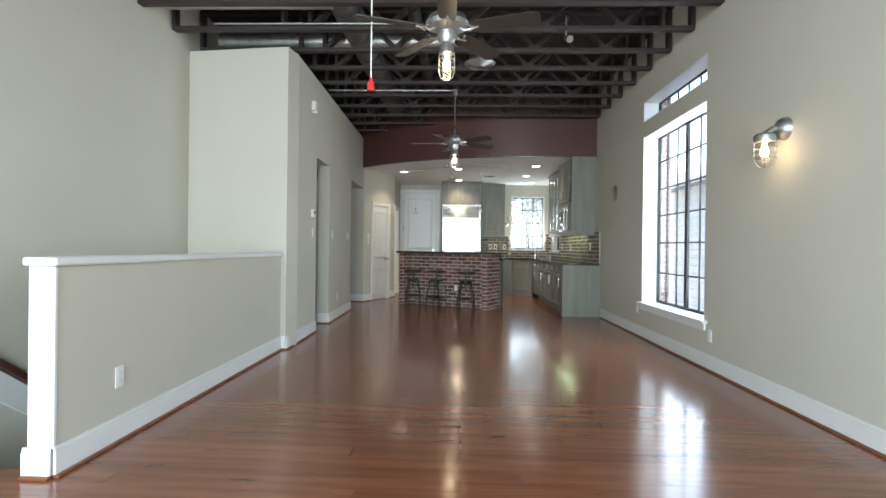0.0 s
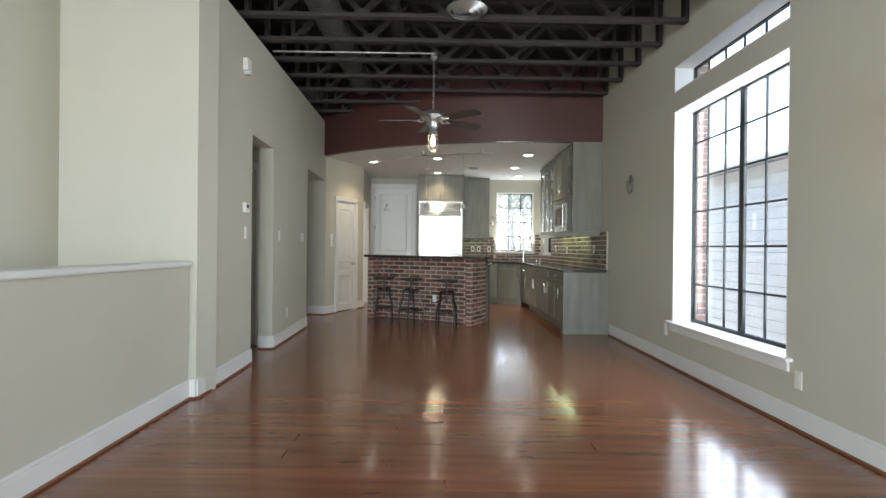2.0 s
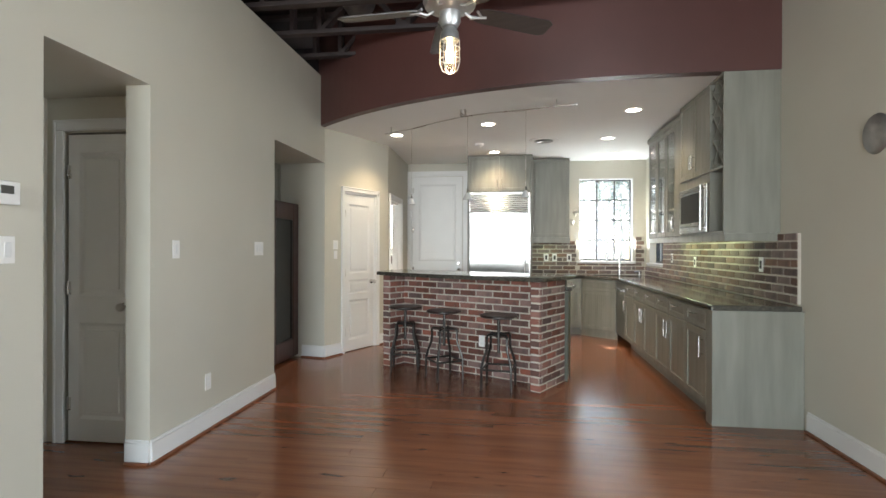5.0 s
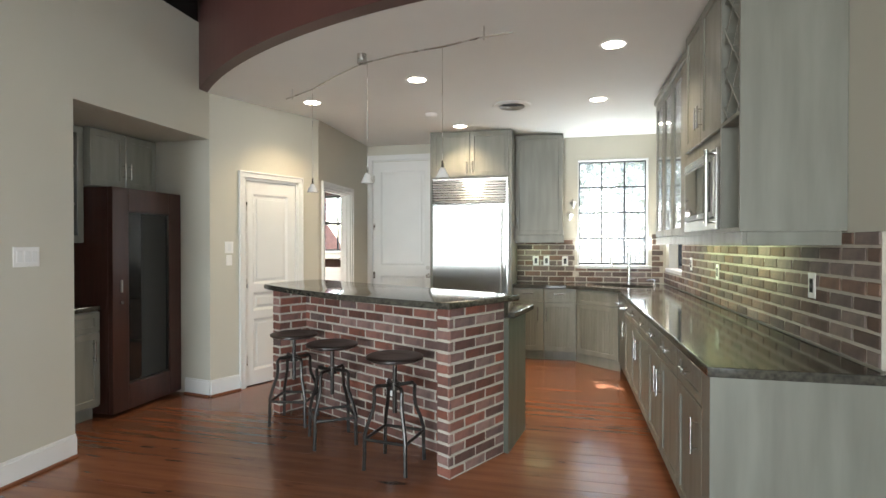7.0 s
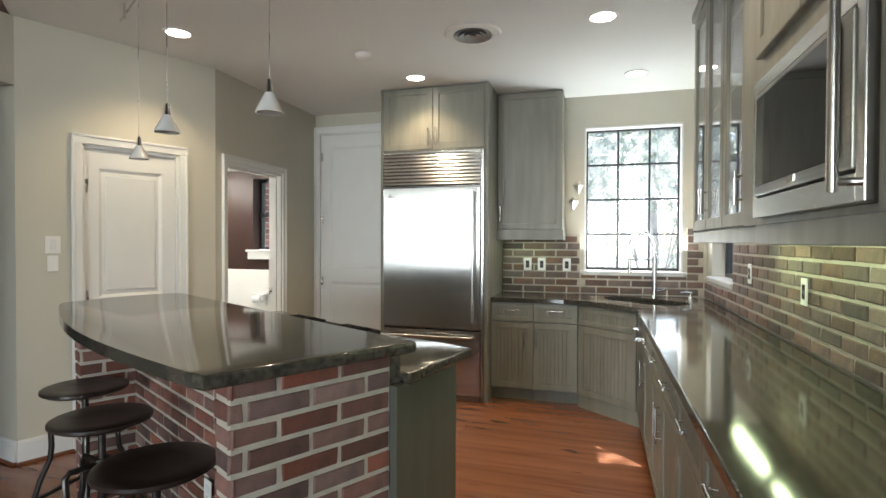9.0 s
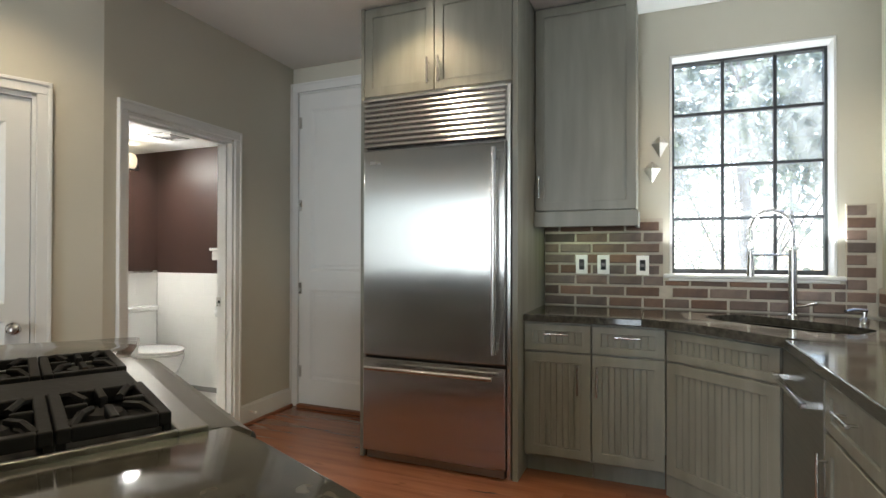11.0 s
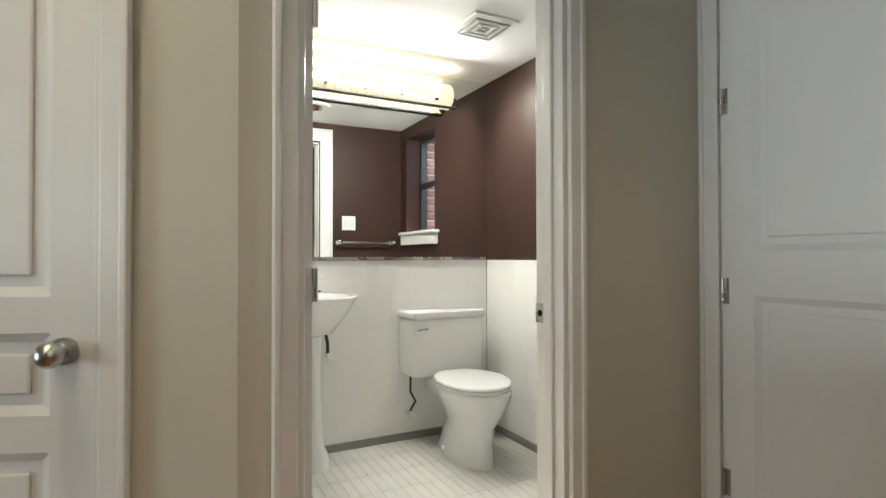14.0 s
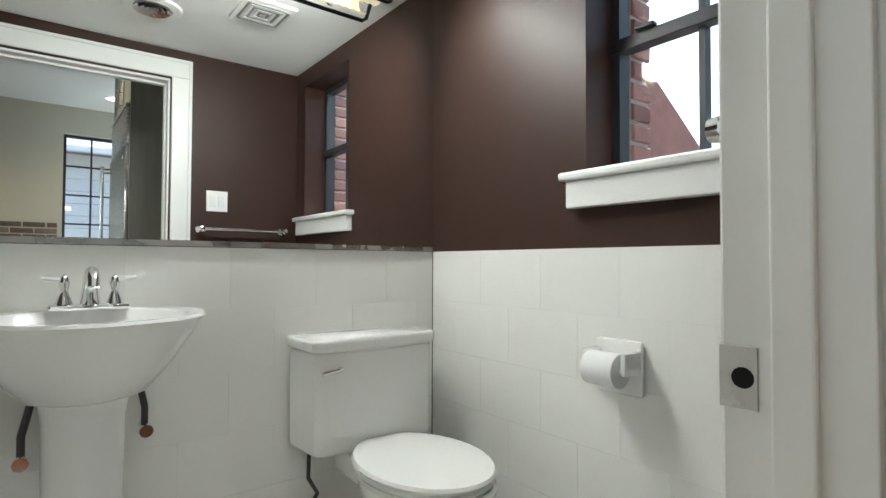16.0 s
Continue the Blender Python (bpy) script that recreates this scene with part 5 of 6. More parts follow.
part("control_panel", bm, STEEL_DARK, rng, "sloping stainless control panel")
part("cooktop_rim", bx(bx(bx(bmesh.new(), (0, 0.0, 0.892), (RW, 0.05, 0.912), 0.003), (0, 0.05, 0.892), (0.012, 0.405, 0.912), 0.002), (RW - 0.012, 0.05, 0.892), (RW, 0.405, 0.912), 0.002), STEEL_DARK, rng)
part("burner_pan", box((0.012, 0.051, 0.885), (RW - 0.012, 0.405, 0.9)), BLACK, rng)
part("griddle", box((RW / 2 - 0.085, 0.058, 0.9), (RW / 2 + 0.085, 0.395, 0.935), 0.006), BLACK, rng, "black cast iron griddle")
for gx in (0.02, RW - 0.295):
    for gy in (0.056, 0.222):
        gd, gw = 0.163, 0.275
        cx, cy = gx + gw / 2, gy + gd / 2
        b = part("burner", lathe(bmesh.new(), [(0.0, 0.925), (0.03, 0.925), (0.036, 0.915), (0.045, 0.91), (0.045, 0.9), (0, 0.9)], (cx, cy, 0), 20), BLACK, rng, "", True)
        bm = bmesh.new()
        for lo, hi in (((gx, gy, 0.918), (gx + gw, gy + 0.02, 0.942)), ((gx, gy + gd - 0.02, 0.918), (gx + gw, gy + gd, 0.942)), ((gx, gy + 0.02, 0.918), (gx + 0.02, gy + gd - 0.02, 0.942)), ((gx + gw - 0.02, gy + 0.02, 0.918), (gx + gw, gy + gd - 0.02, 0.942)), ((gx + 0.02, cy - 0.007, 0.922), (cx - 0.03, cy + 0.007, 0.945)), ((cx + 0.03, cy - 0.007, 0.922), (gx + gw - 0.02, cy + 0.007, 0.945)), ((cx - 0.007, gy + 0.02, 0.922), (cx + 0.007, cy - 0.028, 0.945)), ((cx - 0.007, cy + 0.028, 0.922), (cx + 0.007, gy + gd - 0.02, 0.945))):
            bx(bm, lo, hi, 0.003)
        for a in range(4):
            # curved fingers reaching in from the corners
            c, s = (1, 1, -1, -1)[a], (1, -1, 1, -1)[a]
            tube(bm, [(cx + c * 0.12, cy + s * 0.062, 0.936), (cx + c * 0.08, cy + s * 0.045, 0.946), (cx + c * 0.032, cy + s * 0.026, 0.94)], 0.007, 6)
        for x in (gx + 0.01, gx + gw - 0.01):
            bx(bm, (x - 0.008, gy, 0.9), (x + 0.008, gy + 0.012, 0.919)), bx(bm, (x - 0.008, gy + gd - 0.013, 0.9), (x + 0.008, gy + gd, 0.919))
        part("grate", bm, BLACK, rng, "black cast iron grate")
for i in range(5):
    x = 0.09 + i * (RW - 0.18) / 4
    k = part("knob", cyl(bmesh.new(), (x, -0.062, 0.838), (x, -0.108, 0.832), 0.024, 0.021, 18), BLACK, rng, "black control knob", True)
    part("knob_ring", cyl(bmesh.new(), (x, -0.058, 0.838), (x, -0.072, 0.836), 0.030, n=18), CHROME, k, "", True)

# bar stools
def stool(m):
    ob = thing("bar_stool", "gunmetal industrial bar stool with dark round seat", "stool", m, group="bar stools")
    part("seat", lathe(bmesh.new(), [(0.0, 0.687), (0.1, 0.684), (0.165, 0.694), (0.181, 0.689), (0.181, 0.677), (0.163, 0.666), (0.0, 0.666)], n=36), SEATWOOD, ob, "dark dished round seat", True)
    part("screw_post", cyl(bmesh.new(), (0, 0, 0.33), (0, 0, 0.67), 0.014, n=12), GUNMETAL, ob, "threaded height screw", True)
    part("hub", cyl(bmesh.new(), (0, 0, 0.475), (0, 0, 0.525), 0.03, n=16), GUNMETAL, ob, "", True)
    part("seat_lever", tube(bmesh.new(), [(0.02, 0, 0.655), (0.12, 0.03, 0.648)], 0.005), GUNMETAL, ob)
    for k in range(4):
        r = Matrix.Rotation(radians(45 + 90 * k), 4, "Z")
        pts = [(0.02, 0, 0.505), (0.12, 0, 0.508), (0.135, 0, 0.49), (0.132, 0, 0.43), (0.138, 0, 0.37), (0.175, 0, 0.28), (0.195, 0, 0.21), (0.195, 0, 0.12), (0.2, 0, 0.0)]
        part("leg", tube(bmesh.new(), [r @ Vector(p) for p in pts], 0.012, 8), GUNMETAL, ob, "bent tubular steel leg", True)
        r2 = Matrix.Rotation(radians(45 + 90 * (k + 1)), 4, "Z")
        part("footrest_bar", tube(bmesh.new(), [r @ Vector((0.195, 0, 0.19)), r2 @ Vector((0.195, 0, 0.19))], 0.010, 8), GUNMETAL, ob)
    return ob


s0 = stool(pose(0.105, 9.80, 0, 0, 0, -8))
copy_thing(s0, pose(-0.455, 10.09, 0, 0, 0, 34))
copy_thing(s0, pose(-0.925, 10.405, 0, 0, 0, 7))

# ---- kitchen ceiling fittings ----
FROST = mat("frosted_glass", (0.62, 0.62, 0.6), 0.25, var=0.1, coat=0.4)
for x, y in ((-1.23, 11.32), (-0.055, 10.87), (-0.045, 12.65), (1.467, 10.43), (1.447, 11.83), (1.71, 13.03)):
    ob = thing("recessed_light", "white recessed ceiling light, lit", "ceiling light", pose(x, y, CEIL_Z - 0.001), group="recessed lights")
    part("trim_ring", lathe(bmesh.new(), [(0.095, 0.0), (0.09, -0.008), (0.074, -0.008), (0.072, 0.0)]), WHITE_PLASTIC, ob, "", True)
    part("bulb", lathe(bmesh.new(), [(0.0, -0.012), (0.04, -0.010), (0.073, -0.004), (0.073, -0.001), (0.0, -0.001)]), CAN, ob, "glowing lamp face", True)
    s = lamp("recessed_spot", "SPOT", look((x, y, CEIL_Z - 0.03), (x, y, 0)), 8.5, (1.0, 0.78, 0.50), radius=0.06)
    s.data.spot_size, s.data.spot_blend = radians(125), 0.7
ob = thing("ceiling_vent", "round white ceiling air vent", "air vent", pose(0.63, 11.87, CEIL_Z - 0.001))
part("rim", lathe(bmesh.new(), [(0.19, 0), (0.18, -0.012), (0.13, -0.016), (0.125, -0.004), (0.0, -0.004)]), WHITE_PLASTIC, ob, "", True)
for r in (0.12, 0.085, 0.05):
    part("ring", lathe(bmesh.new(), [(r, -0.005), (r + 0.004, -0.022), (r - 0.022, -0.012), (r - 0.024, -0.005)]), GALV, ob, "grey louvre ring", True)
solid("smoke_detector", lathe(bmesh.new(), [(0.0, -0.035), (0.04, -0.035), (0.06, -0.02), (0.065, 0.0), (0, 0)]), WHITE_PLASTIC, "white round smoke detector on the ceiling", "smoke detector", pose(-0.23, 12.03, CEIL_Z - 0.001), smooth=True)
ob = thing("track_light", "bent steel track with three small glass pendants", "track light")
rail = [(-1.29, 10.94, 2.69), (-0.91, 10.71, 2.69), (-0.6, 10.45, 2.69), (-0.28, 10.22, 2.69), (0.05, 10.1, 2.69), (0.37, 10.03, 2.69), (0.62, 9.94, 2.69), (0.84, 9.9, 2.69)]
part("rail", tube(bmesh.new(), rail, 0.006), NICKEL, ob, "bowed steel rail", True)
part("feed", cyl(bmesh.new(), (-0.28, 10.22, 2.69), (-0.28, 10.22, 2.757), 0.035, n=18), NICKEL, ob, "", True)
for x, y, z in ((-1.2, 10.885, 2.69), (0.65, 9.93, 2.69)):
    part("standoff", cyl(bmesh.new(), (x, y, z - 0.02), (x, y, 2.758), 0.006, n=10), NICKEL, ob)
for x, y in ((-0.92, 10.715), (-0.23, 10.195), (0.36, 10.03)):
    p = part("pendant_wire", cyl(bmesh.new(), (x, y, 1.93), (x, y, 2.69), 0.0022, n=6), NICKEL, ob)
    part("socket", cyl(bmesh.new(), (x, y, 1.89), (x, y, 1.94), 0.014, 0.008, 12), CHROME, p, "", True)
    part("shade", lathe(bmesh.new(), [(0.014, 1.895), (0.045, 1.835), (0.047, 1.825), (0.041, 1.825), (0.011, 1.887)], (x, y, 0), 20), FROST, p, "small bell-shaped shade", True)

# ---- bar niche ----
ob = thing("wine_cooler", "dark mahogany wine cooler with a tall glass door", "wine cooler", pose(-2.37, 10.885, 0, 0, 0, 90) @ pose(-0.765, 0, 0))
part("body", box((0.0, 0.03, 0.03), (0.765, 0.56, 1.85), 0.004), WINEWOOD, ob)
door = part("door", bx(bx(bx(bx(bmesh.new(), (0.0, -0.02, 0.03), (0.16, 0.028, 1.85), 0.006), (0.62, -0.02, 0.03), (0.765, 0.028, 1.85), 0.006), (0.16, -0.02, 0.03), (0.62, 0.028, 0.24), 0.006), (0.16, -0.02, 1.66), (0.62, 0.028, 1.85), 0.006), WINEWOOD, ob, "mahogany door frame")
part("door_glass", box((0.16, 0.0, 0.24), (0.62, 0.01, 1.66)), DARKGLASS, door, "tall dark reflecting glass")
part("bead", bx(bx(bx(bx(bmesh.new(), (0.16, -0.012, 0.24), (0.172, 0.0, 1.66)), (0.608, -0.012, 0.24), (0.62, 0, 1.66)), (0.172, -0.012, 0.24), (0.608, 0, 0.252)), (0.172, -0.012, 1.648), (0.608, 0, 1.66)), GUNMETAL, door, "thin dark metal glazing bead")
part("handle", box((0.075, -0.035, 1.0), (0.09, -0.02, 1.1), 0.004), NICKEL, door)
part("lock", cyl(bmesh.new(), (0.082, -0.02, 0.92), (0.082, -0.032, 0.92), 0.012, n=14), NICKEL, door)
nm = pose(-2.47, 9.455, 0, 0, 0, 90)
base_cabinet(nm, 0.645, "l", "grey-green bar cabinet with drawer and door", 0.48, bead=False)
solid("bar_worktop", box((-2.96, 9.455, 0.865), (-2.44, 10.1, 0.905), 0.006), GRANITE, "dark polished granite bar counter", "worktop")
carcass("wall_cabinet", "grey-green bar wall cabinet with two doors", pose(-2.62, 9.455, 0, 0, 0, 90), 0.645, 1.4, 2.33, 0.33, [0, 0.3225, 0.645], True, shelves=(1.7, 2.0))
carcass("wall_cabinet", "grey-green wall cabinet over the wine cooler", pose(-2.56, 10.103, 0, 0, 0, 90), 0.70, 1.86, 2.33, 0.39, [0, 0.35, 0.70])

# ---- bathroom ----
WZ = 1.06
def tiles(name, m, length, h, tw=0.29, th=0.195):
    ob = thing(name, "white glazed wall tile wainscot", "wall tile", m, kind="structure")
    part("tile_bed", box((0, -0.006, 0.0), (length, -0.0005, h)), TILE_GROUT, ob)
    n = math.ceil(h / th)
    for r in range(n):
        z1 = h - r * th
        z0 = max(z1 - th, 0)
        x = -(r % 2) * tw / 2
        while x < length:
            a, b = max(x, 0), min(x + tw, length)
            if b - a > 0.01 and z1 - z0 > 0.02:
                part("tile", box((a + 0.0005, -0.0075, z0 + 0.0005), (b - 0.0005, -0.006, z1 - 0.0005)), TILE, ob)
            x += tw
    return ob


west_m = pose(BATH_X, BATH_S + 0.001, 0, 0, 0, 90)
tiles("wainscot_west", west_m, BATH_N - BATH_S - 0.0087, WZ)
tiles("wainscot_north", pose(BATH_X + 0.011, BATH_N, 0), 1.5, WZ)
tiles("wainscot_south", pose(-1.79, BATH_S, 0, 0, 0, 180), 1.34, WZ)
solid("baseboard_bath", bx(bx(bmesh.new(), (BATH_X + 0.011, BATH_S + 0.02, 0.0005), (BATH_X + 0.02, BATH_N - 0.02, 0.045)), (BATH_X + 0.02, BATH_N - 0.02, 0.0005), (-1.66, BATH_N - 0.011, 0.045)), COVE, "grey tile cove at the bathroom floor", "baseboard", kind="structure")
mir = thing("wall_mirror", "wide frameless bathroom mirror up to the ceiling", "mirror")
part("mirror_glass", box((BATH_X + 0.001, BATH_S + 0.02, WZ + 0.02), (BATH_X + 0.008, BATH_N - 0.004, BATH_Z - 0.002)), MIRROR, mir)
part("channel", box((BATH_X + 0.001, BATH_S + 0.02, WZ + 0.002), (BATH_X + 0.014, BATH_N - 0.012, WZ + 0.019), 0.001), NICKEL, mir, "brushed metal channel")
# vanity light bar
ob = thing("vanity_light", "chrome bar light with a long ribbed glass shade, lit", "wall lamp", pose(BATH_X + 0.009, 12.45, 2.06))
part("back_plate", box((0.0, 0.0, -0.05), (0.03, 0.93, 0.05), 0.004), CHROME, ob)
bm = bmesh.new()
n = 12
ringsv = []
for y in [0.01 + 0.91 * i / 60 for i in range(61)]:
    rr = 0.075 + 0.0025 * (1 if int(y * 66) % 2 else -1)
    ringsv.append([bm.verts.new((0.035 + rr * math.sin(math.pi * k / n), y, -0.008 + rr * math.cos(math.pi * k / n))) for k in range(n + 1)])
for a, b in zip(ringsv, ringsv[1:]):
    for k in range(n):
        bm.faces.new((a[k], a[k + 1], b[k + 1], b[k]))
part("shade", bm, VANITY, ob, "long ribbed glass half-cylinder, glowing")
part("rail", tube(bmesh.new(), [(0.02, -0.01, -0.085), (0.09, -0.01, -0.085), (0.095, 0.0, -0.085), (0.095, 0.93, -0.085), (0.09, 0.945, -0.075), (0.07, 0.95, -0.03), (0.03, 0.945, 0.0)], 0.008), BLACK, ob, "dark curled metal rail", True)
for i in range(4):
    part("bulb", lathe(bmesh.new(), [(0.0, -0.03), (0.02, -0.028), (0.026, 0.0), (0.02, 0.028), (0.0, 0.03)], (0.094, 0.14 + 0.22 * i, -0.012), 14), BULB_WHITE, ob, "bright bulb", True)
    part("socket", cyl(bmesh.new(), (0.12, 0.14 + 0.22 * i, -0.05), (0.10, 0.14 + 0.22 * i, -0.03), 0.012, n=10), CHROME, ob)
lamp("vanity_glow", "AREA", look((BATH_X + 0.15, 12.92, 2.07), (BATH_X + 1.05, 12.88, 1.1)), 6.6, (1.0, 0.95, 0.86), size=0.9, size_y=0.1)
lamp("vanity_uplight", "AREA", look((BATH_X + 0.12, 12.92, 2.145), (BATH_X + 0.16, 12.92, 3)), 0.3, (1.0, 0.88, 0.64), size=0.9, size_y=0.08)

# pedestal sink
ob = thing("pedestal_sink", "white porcelain pedestal sink", "sink", pose(BATH_X + 0.012, 12.475, 0.03))
bm = bmesh.new()
NB = 40
def basin(rx, ry, cx, z):
    out = []
    for k in range(NB):
        a = 2 * math.pi * k / NB
        x = cx + rx * math.cos(a)
        out.append(bm.verts.new((max(0.002, x), ry * math.sin(a), z)))
    return out
rg = [basin(0.08, 0.085, 0.16, 0.645), basin(0.13, 0.135, 0.17, 0.665), basin(0.19, 0.185, 0.19, 0.735), basin(0.228, 0.225, 0.2, 0.80), basin(0.245, 0.245, 0.2, 0.835), basin(0.255, 0.258, 0.2, 0.85), basin(0.25, 0.254, 0.2, 0.857), basin(0.195, 0.21, 0.24, 0.857), basin(0.165, 0.19, 0.26, 0.80), basin(0.08, 0.09, 0.26, 0.75)]
for a, b in zip(rg, rg[1:]):
    for k in range(NB):
        bm.faces.new((a[k], a[(k + 1) % NB], b[(k + 1) % NB], b[k]))
bm.faces.new(rg[0][::-1]), bm.faces.new(rg[-1])
part("basin", bm, PORCELAIN, ob, "white shell-shaped basin", True)
part("pedestal", lathe(bmesh.new(), [(0.125, -0.027), (0.12, 0.02), (0.095, 0.08), (0.082, 0.35), (0.086, 0.60), (0.094, 0.645), (0.0, 0.645)], (0.14, 0, 0), 28, 0.9, 1.05), PORCELAIN, ob, "white porcelain pedestal", True)
fa = thing("bath_faucet", "chrome two-handle bathroom faucet", "faucet", pose(BATH_X + 0.085, 12.485, 0.888))
part("base", box((-0.025, -0.09, 0), (0.025, 0.09, 0.016), 0.008), CHROME, fa, "", True)
for y in (-0.055, 0.055):
    h = part("handle", lathe(bmesh.new(), [(0.02, 0.016), (0.016, 0.03), (0.008, 0.05), (0.013, 0.07), (0.009, 0.085), (0.0, 0.095)], (0, y, 0), 16), CHROME, fa, "", True)
    part("lever", tube(bmesh.new(), [(0, y, 0.078), (0.0, y * 1.9, 0.085)], [0.007, 0.004], 8), TRIM, h, "white porcelain lever", True)
part("spout", tube(bmesh.new(), [(0, 0, 0.014), (0, 0, 0.05), (0.012, 0, 0.082), (0.045, 0, 0.098), (0.08, 0, 0.085), (0.088, 0, 0.062)], [0.024, 0.019, 0.017, 0.016, 0.014, 0.014], 12), CHROME, fa, "", True)
for y, z in ((12.35, 0.52), (12.62, 0.55)):
    ob = thing("stop_valve", "chrome stop valve with grey supply hose", "valve", pose(BATH_X + 0.012, y, z))
    part("body", cyl(bmesh.new(), (0, 0, 0), (0.07, 0, 0), 0.01, n=12), CHROME, ob, "", True)
    part("handle", cyl(bmesh.new(), (0.07, 0, 0), (0.085, 0, 0), 0.018, n=8), CHROME, ob, "oval chrome handle", True)
    part("hose", tube(bmesh.new(), [(0.05, 0, 0.01), (0.05, 0.0, 0.06), (0.06, 0.02 if y < 12.47 else -0.02, 0.15)], 0.009, 8), GUNMETAL, ob, "braided grey hose", True)

# toilet
ob = thing("toilet", "white two-piece porcelain toilet, lid closed", "toilet", pose(BATH_X + 0.013, 13.295, 0))
bm = bmesh.new()
def oval(cx, rx, ry, z, back=None):
    out = []
    for k in range(NB):
        a = 2 * math.pi * k / NB
        x = cx + rx * math.cos(a)
        out.append(bm.verts.new((x if back is None else max(back, x), ry * math.sin(a), z)))
    return out
rg = [oval(0.36, 0.25, 0.105, 0.0), oval(0.36, 0.25, 0.105, 0.03), oval(0.38, 0.22, 0.09, 0.12), oval(0.41, 0.2, 0.095, 0.2), oval(0.44, 0.225, 0.14, 0.28), oval(0.45, 0.24, 0.178, 0.35), oval(0.45, 0.245, 0.185, 0.385), oval(0.45, 0.235, 0.175, 0.395)]
for a, b in zip(rg, rg[1:]):
    for k in range(NB):
        bm.faces.new((a[k], a[(k + 1) % NB], b[(k + 1) % NB], b[k]))
bm.faces.new(rg[0][::-1]), bm.faces.new(rg[-1])
bx(bm, (0.05, -0.1, 0.30), (0.3, 0.1, 0.385), 0.02)
part("bowl", bm, PORCELAIN, ob, "white porcelain bowl", True)
def lid(z0, z1, rx, ry, rise=0.0):
    global bm
    bm = bmesh.new()
    rr = [oval(0.435, rx, ry, z0, 0.2), oval(0.435, rx + 0.006, ry + 0.006, (z0 + z1) / 2, 0.195), oval(0.435, rx, ry, z1, 0.2), oval(0.44, rx * 0.6, ry * 0.6, z1 + rise, 0.24)]
    for a, b in zip(rr, rr[1:]):
        for k in range(NB):
            bm.faces.new((a[k], a[(k + 1) % NB], b[(k + 1) % NB], b[k]))
    bm.faces.new(rr[0][::-1]), bm.faces.new(rr[-1])
    return bm
part("seat", lid(0.397, 0.413, 0.245, 0.182), PORCELAIN, ob, "", True)
part("lid", lid(0.416, 0.434, 0.25, 0.186, 0.005), PORCELAIN, ob, "closed white lid", True)
part("tank", prism(bmesh.new(), [(0.01, -0.24), (0.17, -0.225), (0.19, -0.2), (0.2, 0.0), (0.19, 0.2), (0.17, 0.225), (0.01, 0.24)], 0.40, 0.728, 0.012), PORCELAIN, ob, "white porcelain tank", True)
part("tank_lid", prism(bmesh.new(), [(0.003, -0.25), (0.18, -0.238), (0.205, -0.21), (0.215, 0.0), (0.205, 0.21), (0.18, 0.238), (0.003, 0.25)], 0.729, 0.77, 0.012), PORCELAIN, ob, "", True)
part("flush_lever", tube(bmesh.new(), [(0.185, -0.15, 0.675), (0.205, -0.15, 0.675), (0.21, -0.165, 0.672), (0.21, -0.215, 0.668)], 0.008), CHROME, ob, "chrome flush lever", True)
for y in (-0.09, 0.09):
    part("bolt_cap", lathe(bmesh.new(), [(0.014, 0.0), (0.012, 0.015), (0, 0.02)], (0.3, y * 1.15, 0.031), 12), PORCELAIN, ob)
ob = thing("stop_valve", "chrome toilet stop valve with grey hose", "valve", pose(BATH_X + 0.012, 13.10, 0.17))
part("body", cyl(bmesh.new(), (0, 0, 0), (0.075, 0, 0), 0.01, n=12), CHROME, ob, "", True)
part("handle", cyl(bmesh.new(), (0.075, 0, 0), (0.09, 0, 0), 0.024, n=8), CHROME, ob, "", True)
part("hose", tube(bmesh.new(), [(0.055, 0, 0.01), (0.06, 0.035, 0.07), (0.065, 0.0, 0.13), (0.07, 0.0, 0.23)], 0.007, 8), GUNMETAL, ob, "bent grey supply hose", True)

# paper holder, switch, towel bar, ceiling fittings
ob = thing("paper_holder", "white ceramic paper holder with a roll", "paper holder", pose(-2.265, BATH_N - 0.011, 0.73))
part("plate", box((-0.07, -0.016, -0.075), (0.075, 0, 0.075), 0.008), PORCELAIN, ob, "", True)
for x in (-0.066, 0.058):
    part("arm", box((x, -0.09, -0.01), (x + 0.016, -0.014, 0.05), 0.006), PORCELAIN, ob, "", True)
part("roll", lathe(bmesh.new(), [(0.016, -0.048), (0.046, -0.048), (0.046, 0.048), (0.016, 0.048)], (0, 0, 0), 28), PAPER, ob, "white paper roll", True).matrix_local = pose(0.0, -0.07, 0.0, 0, 90, 0)
part("spindle", cyl(bmesh.new(), (-0.055, -0.07, 0), (0.06, -0.07, 0), 0.009, n=12), PORCELAIN, ob, "", True)
plate("light_switch", "white double switch on the brown bathroom wall", "switch", pose(-1.676, 13.20, 1.365, 0, 0, -88), 0.115, 0.118, "switch", 2)
ob = thing("towel_bar", "chrome towel bar on the brown wall", "towel bar", pose(-1.688, 13.11, 1.2))
part("bar", cyl(bmesh.new(), (-0.06, 0.0, 0), (-0.075, 0.46, 0), 0.009, n=12), CHROME, ob, "", True)
for y in (0.0, 0.46):
    part("post", lathe(bmesh.new(), [(0.026, 0.0), (0.024, 0.01), (0.012, 0.02), (0.012, 0.05), (0.02, 0.06), (0.017, 0.078), (0, 0.085)], (0, 0, 0), 16), CHROME, ob, "", True).matrix_local = pose(0.012 - 0.02 * (y > 0), y, 0, 0, -90, 0)
ob = thing("ceiling_vent", "round white bathroom ceiling vent", "air vent", pose(-2.15, 12.78, BATH_Z - 0.001))
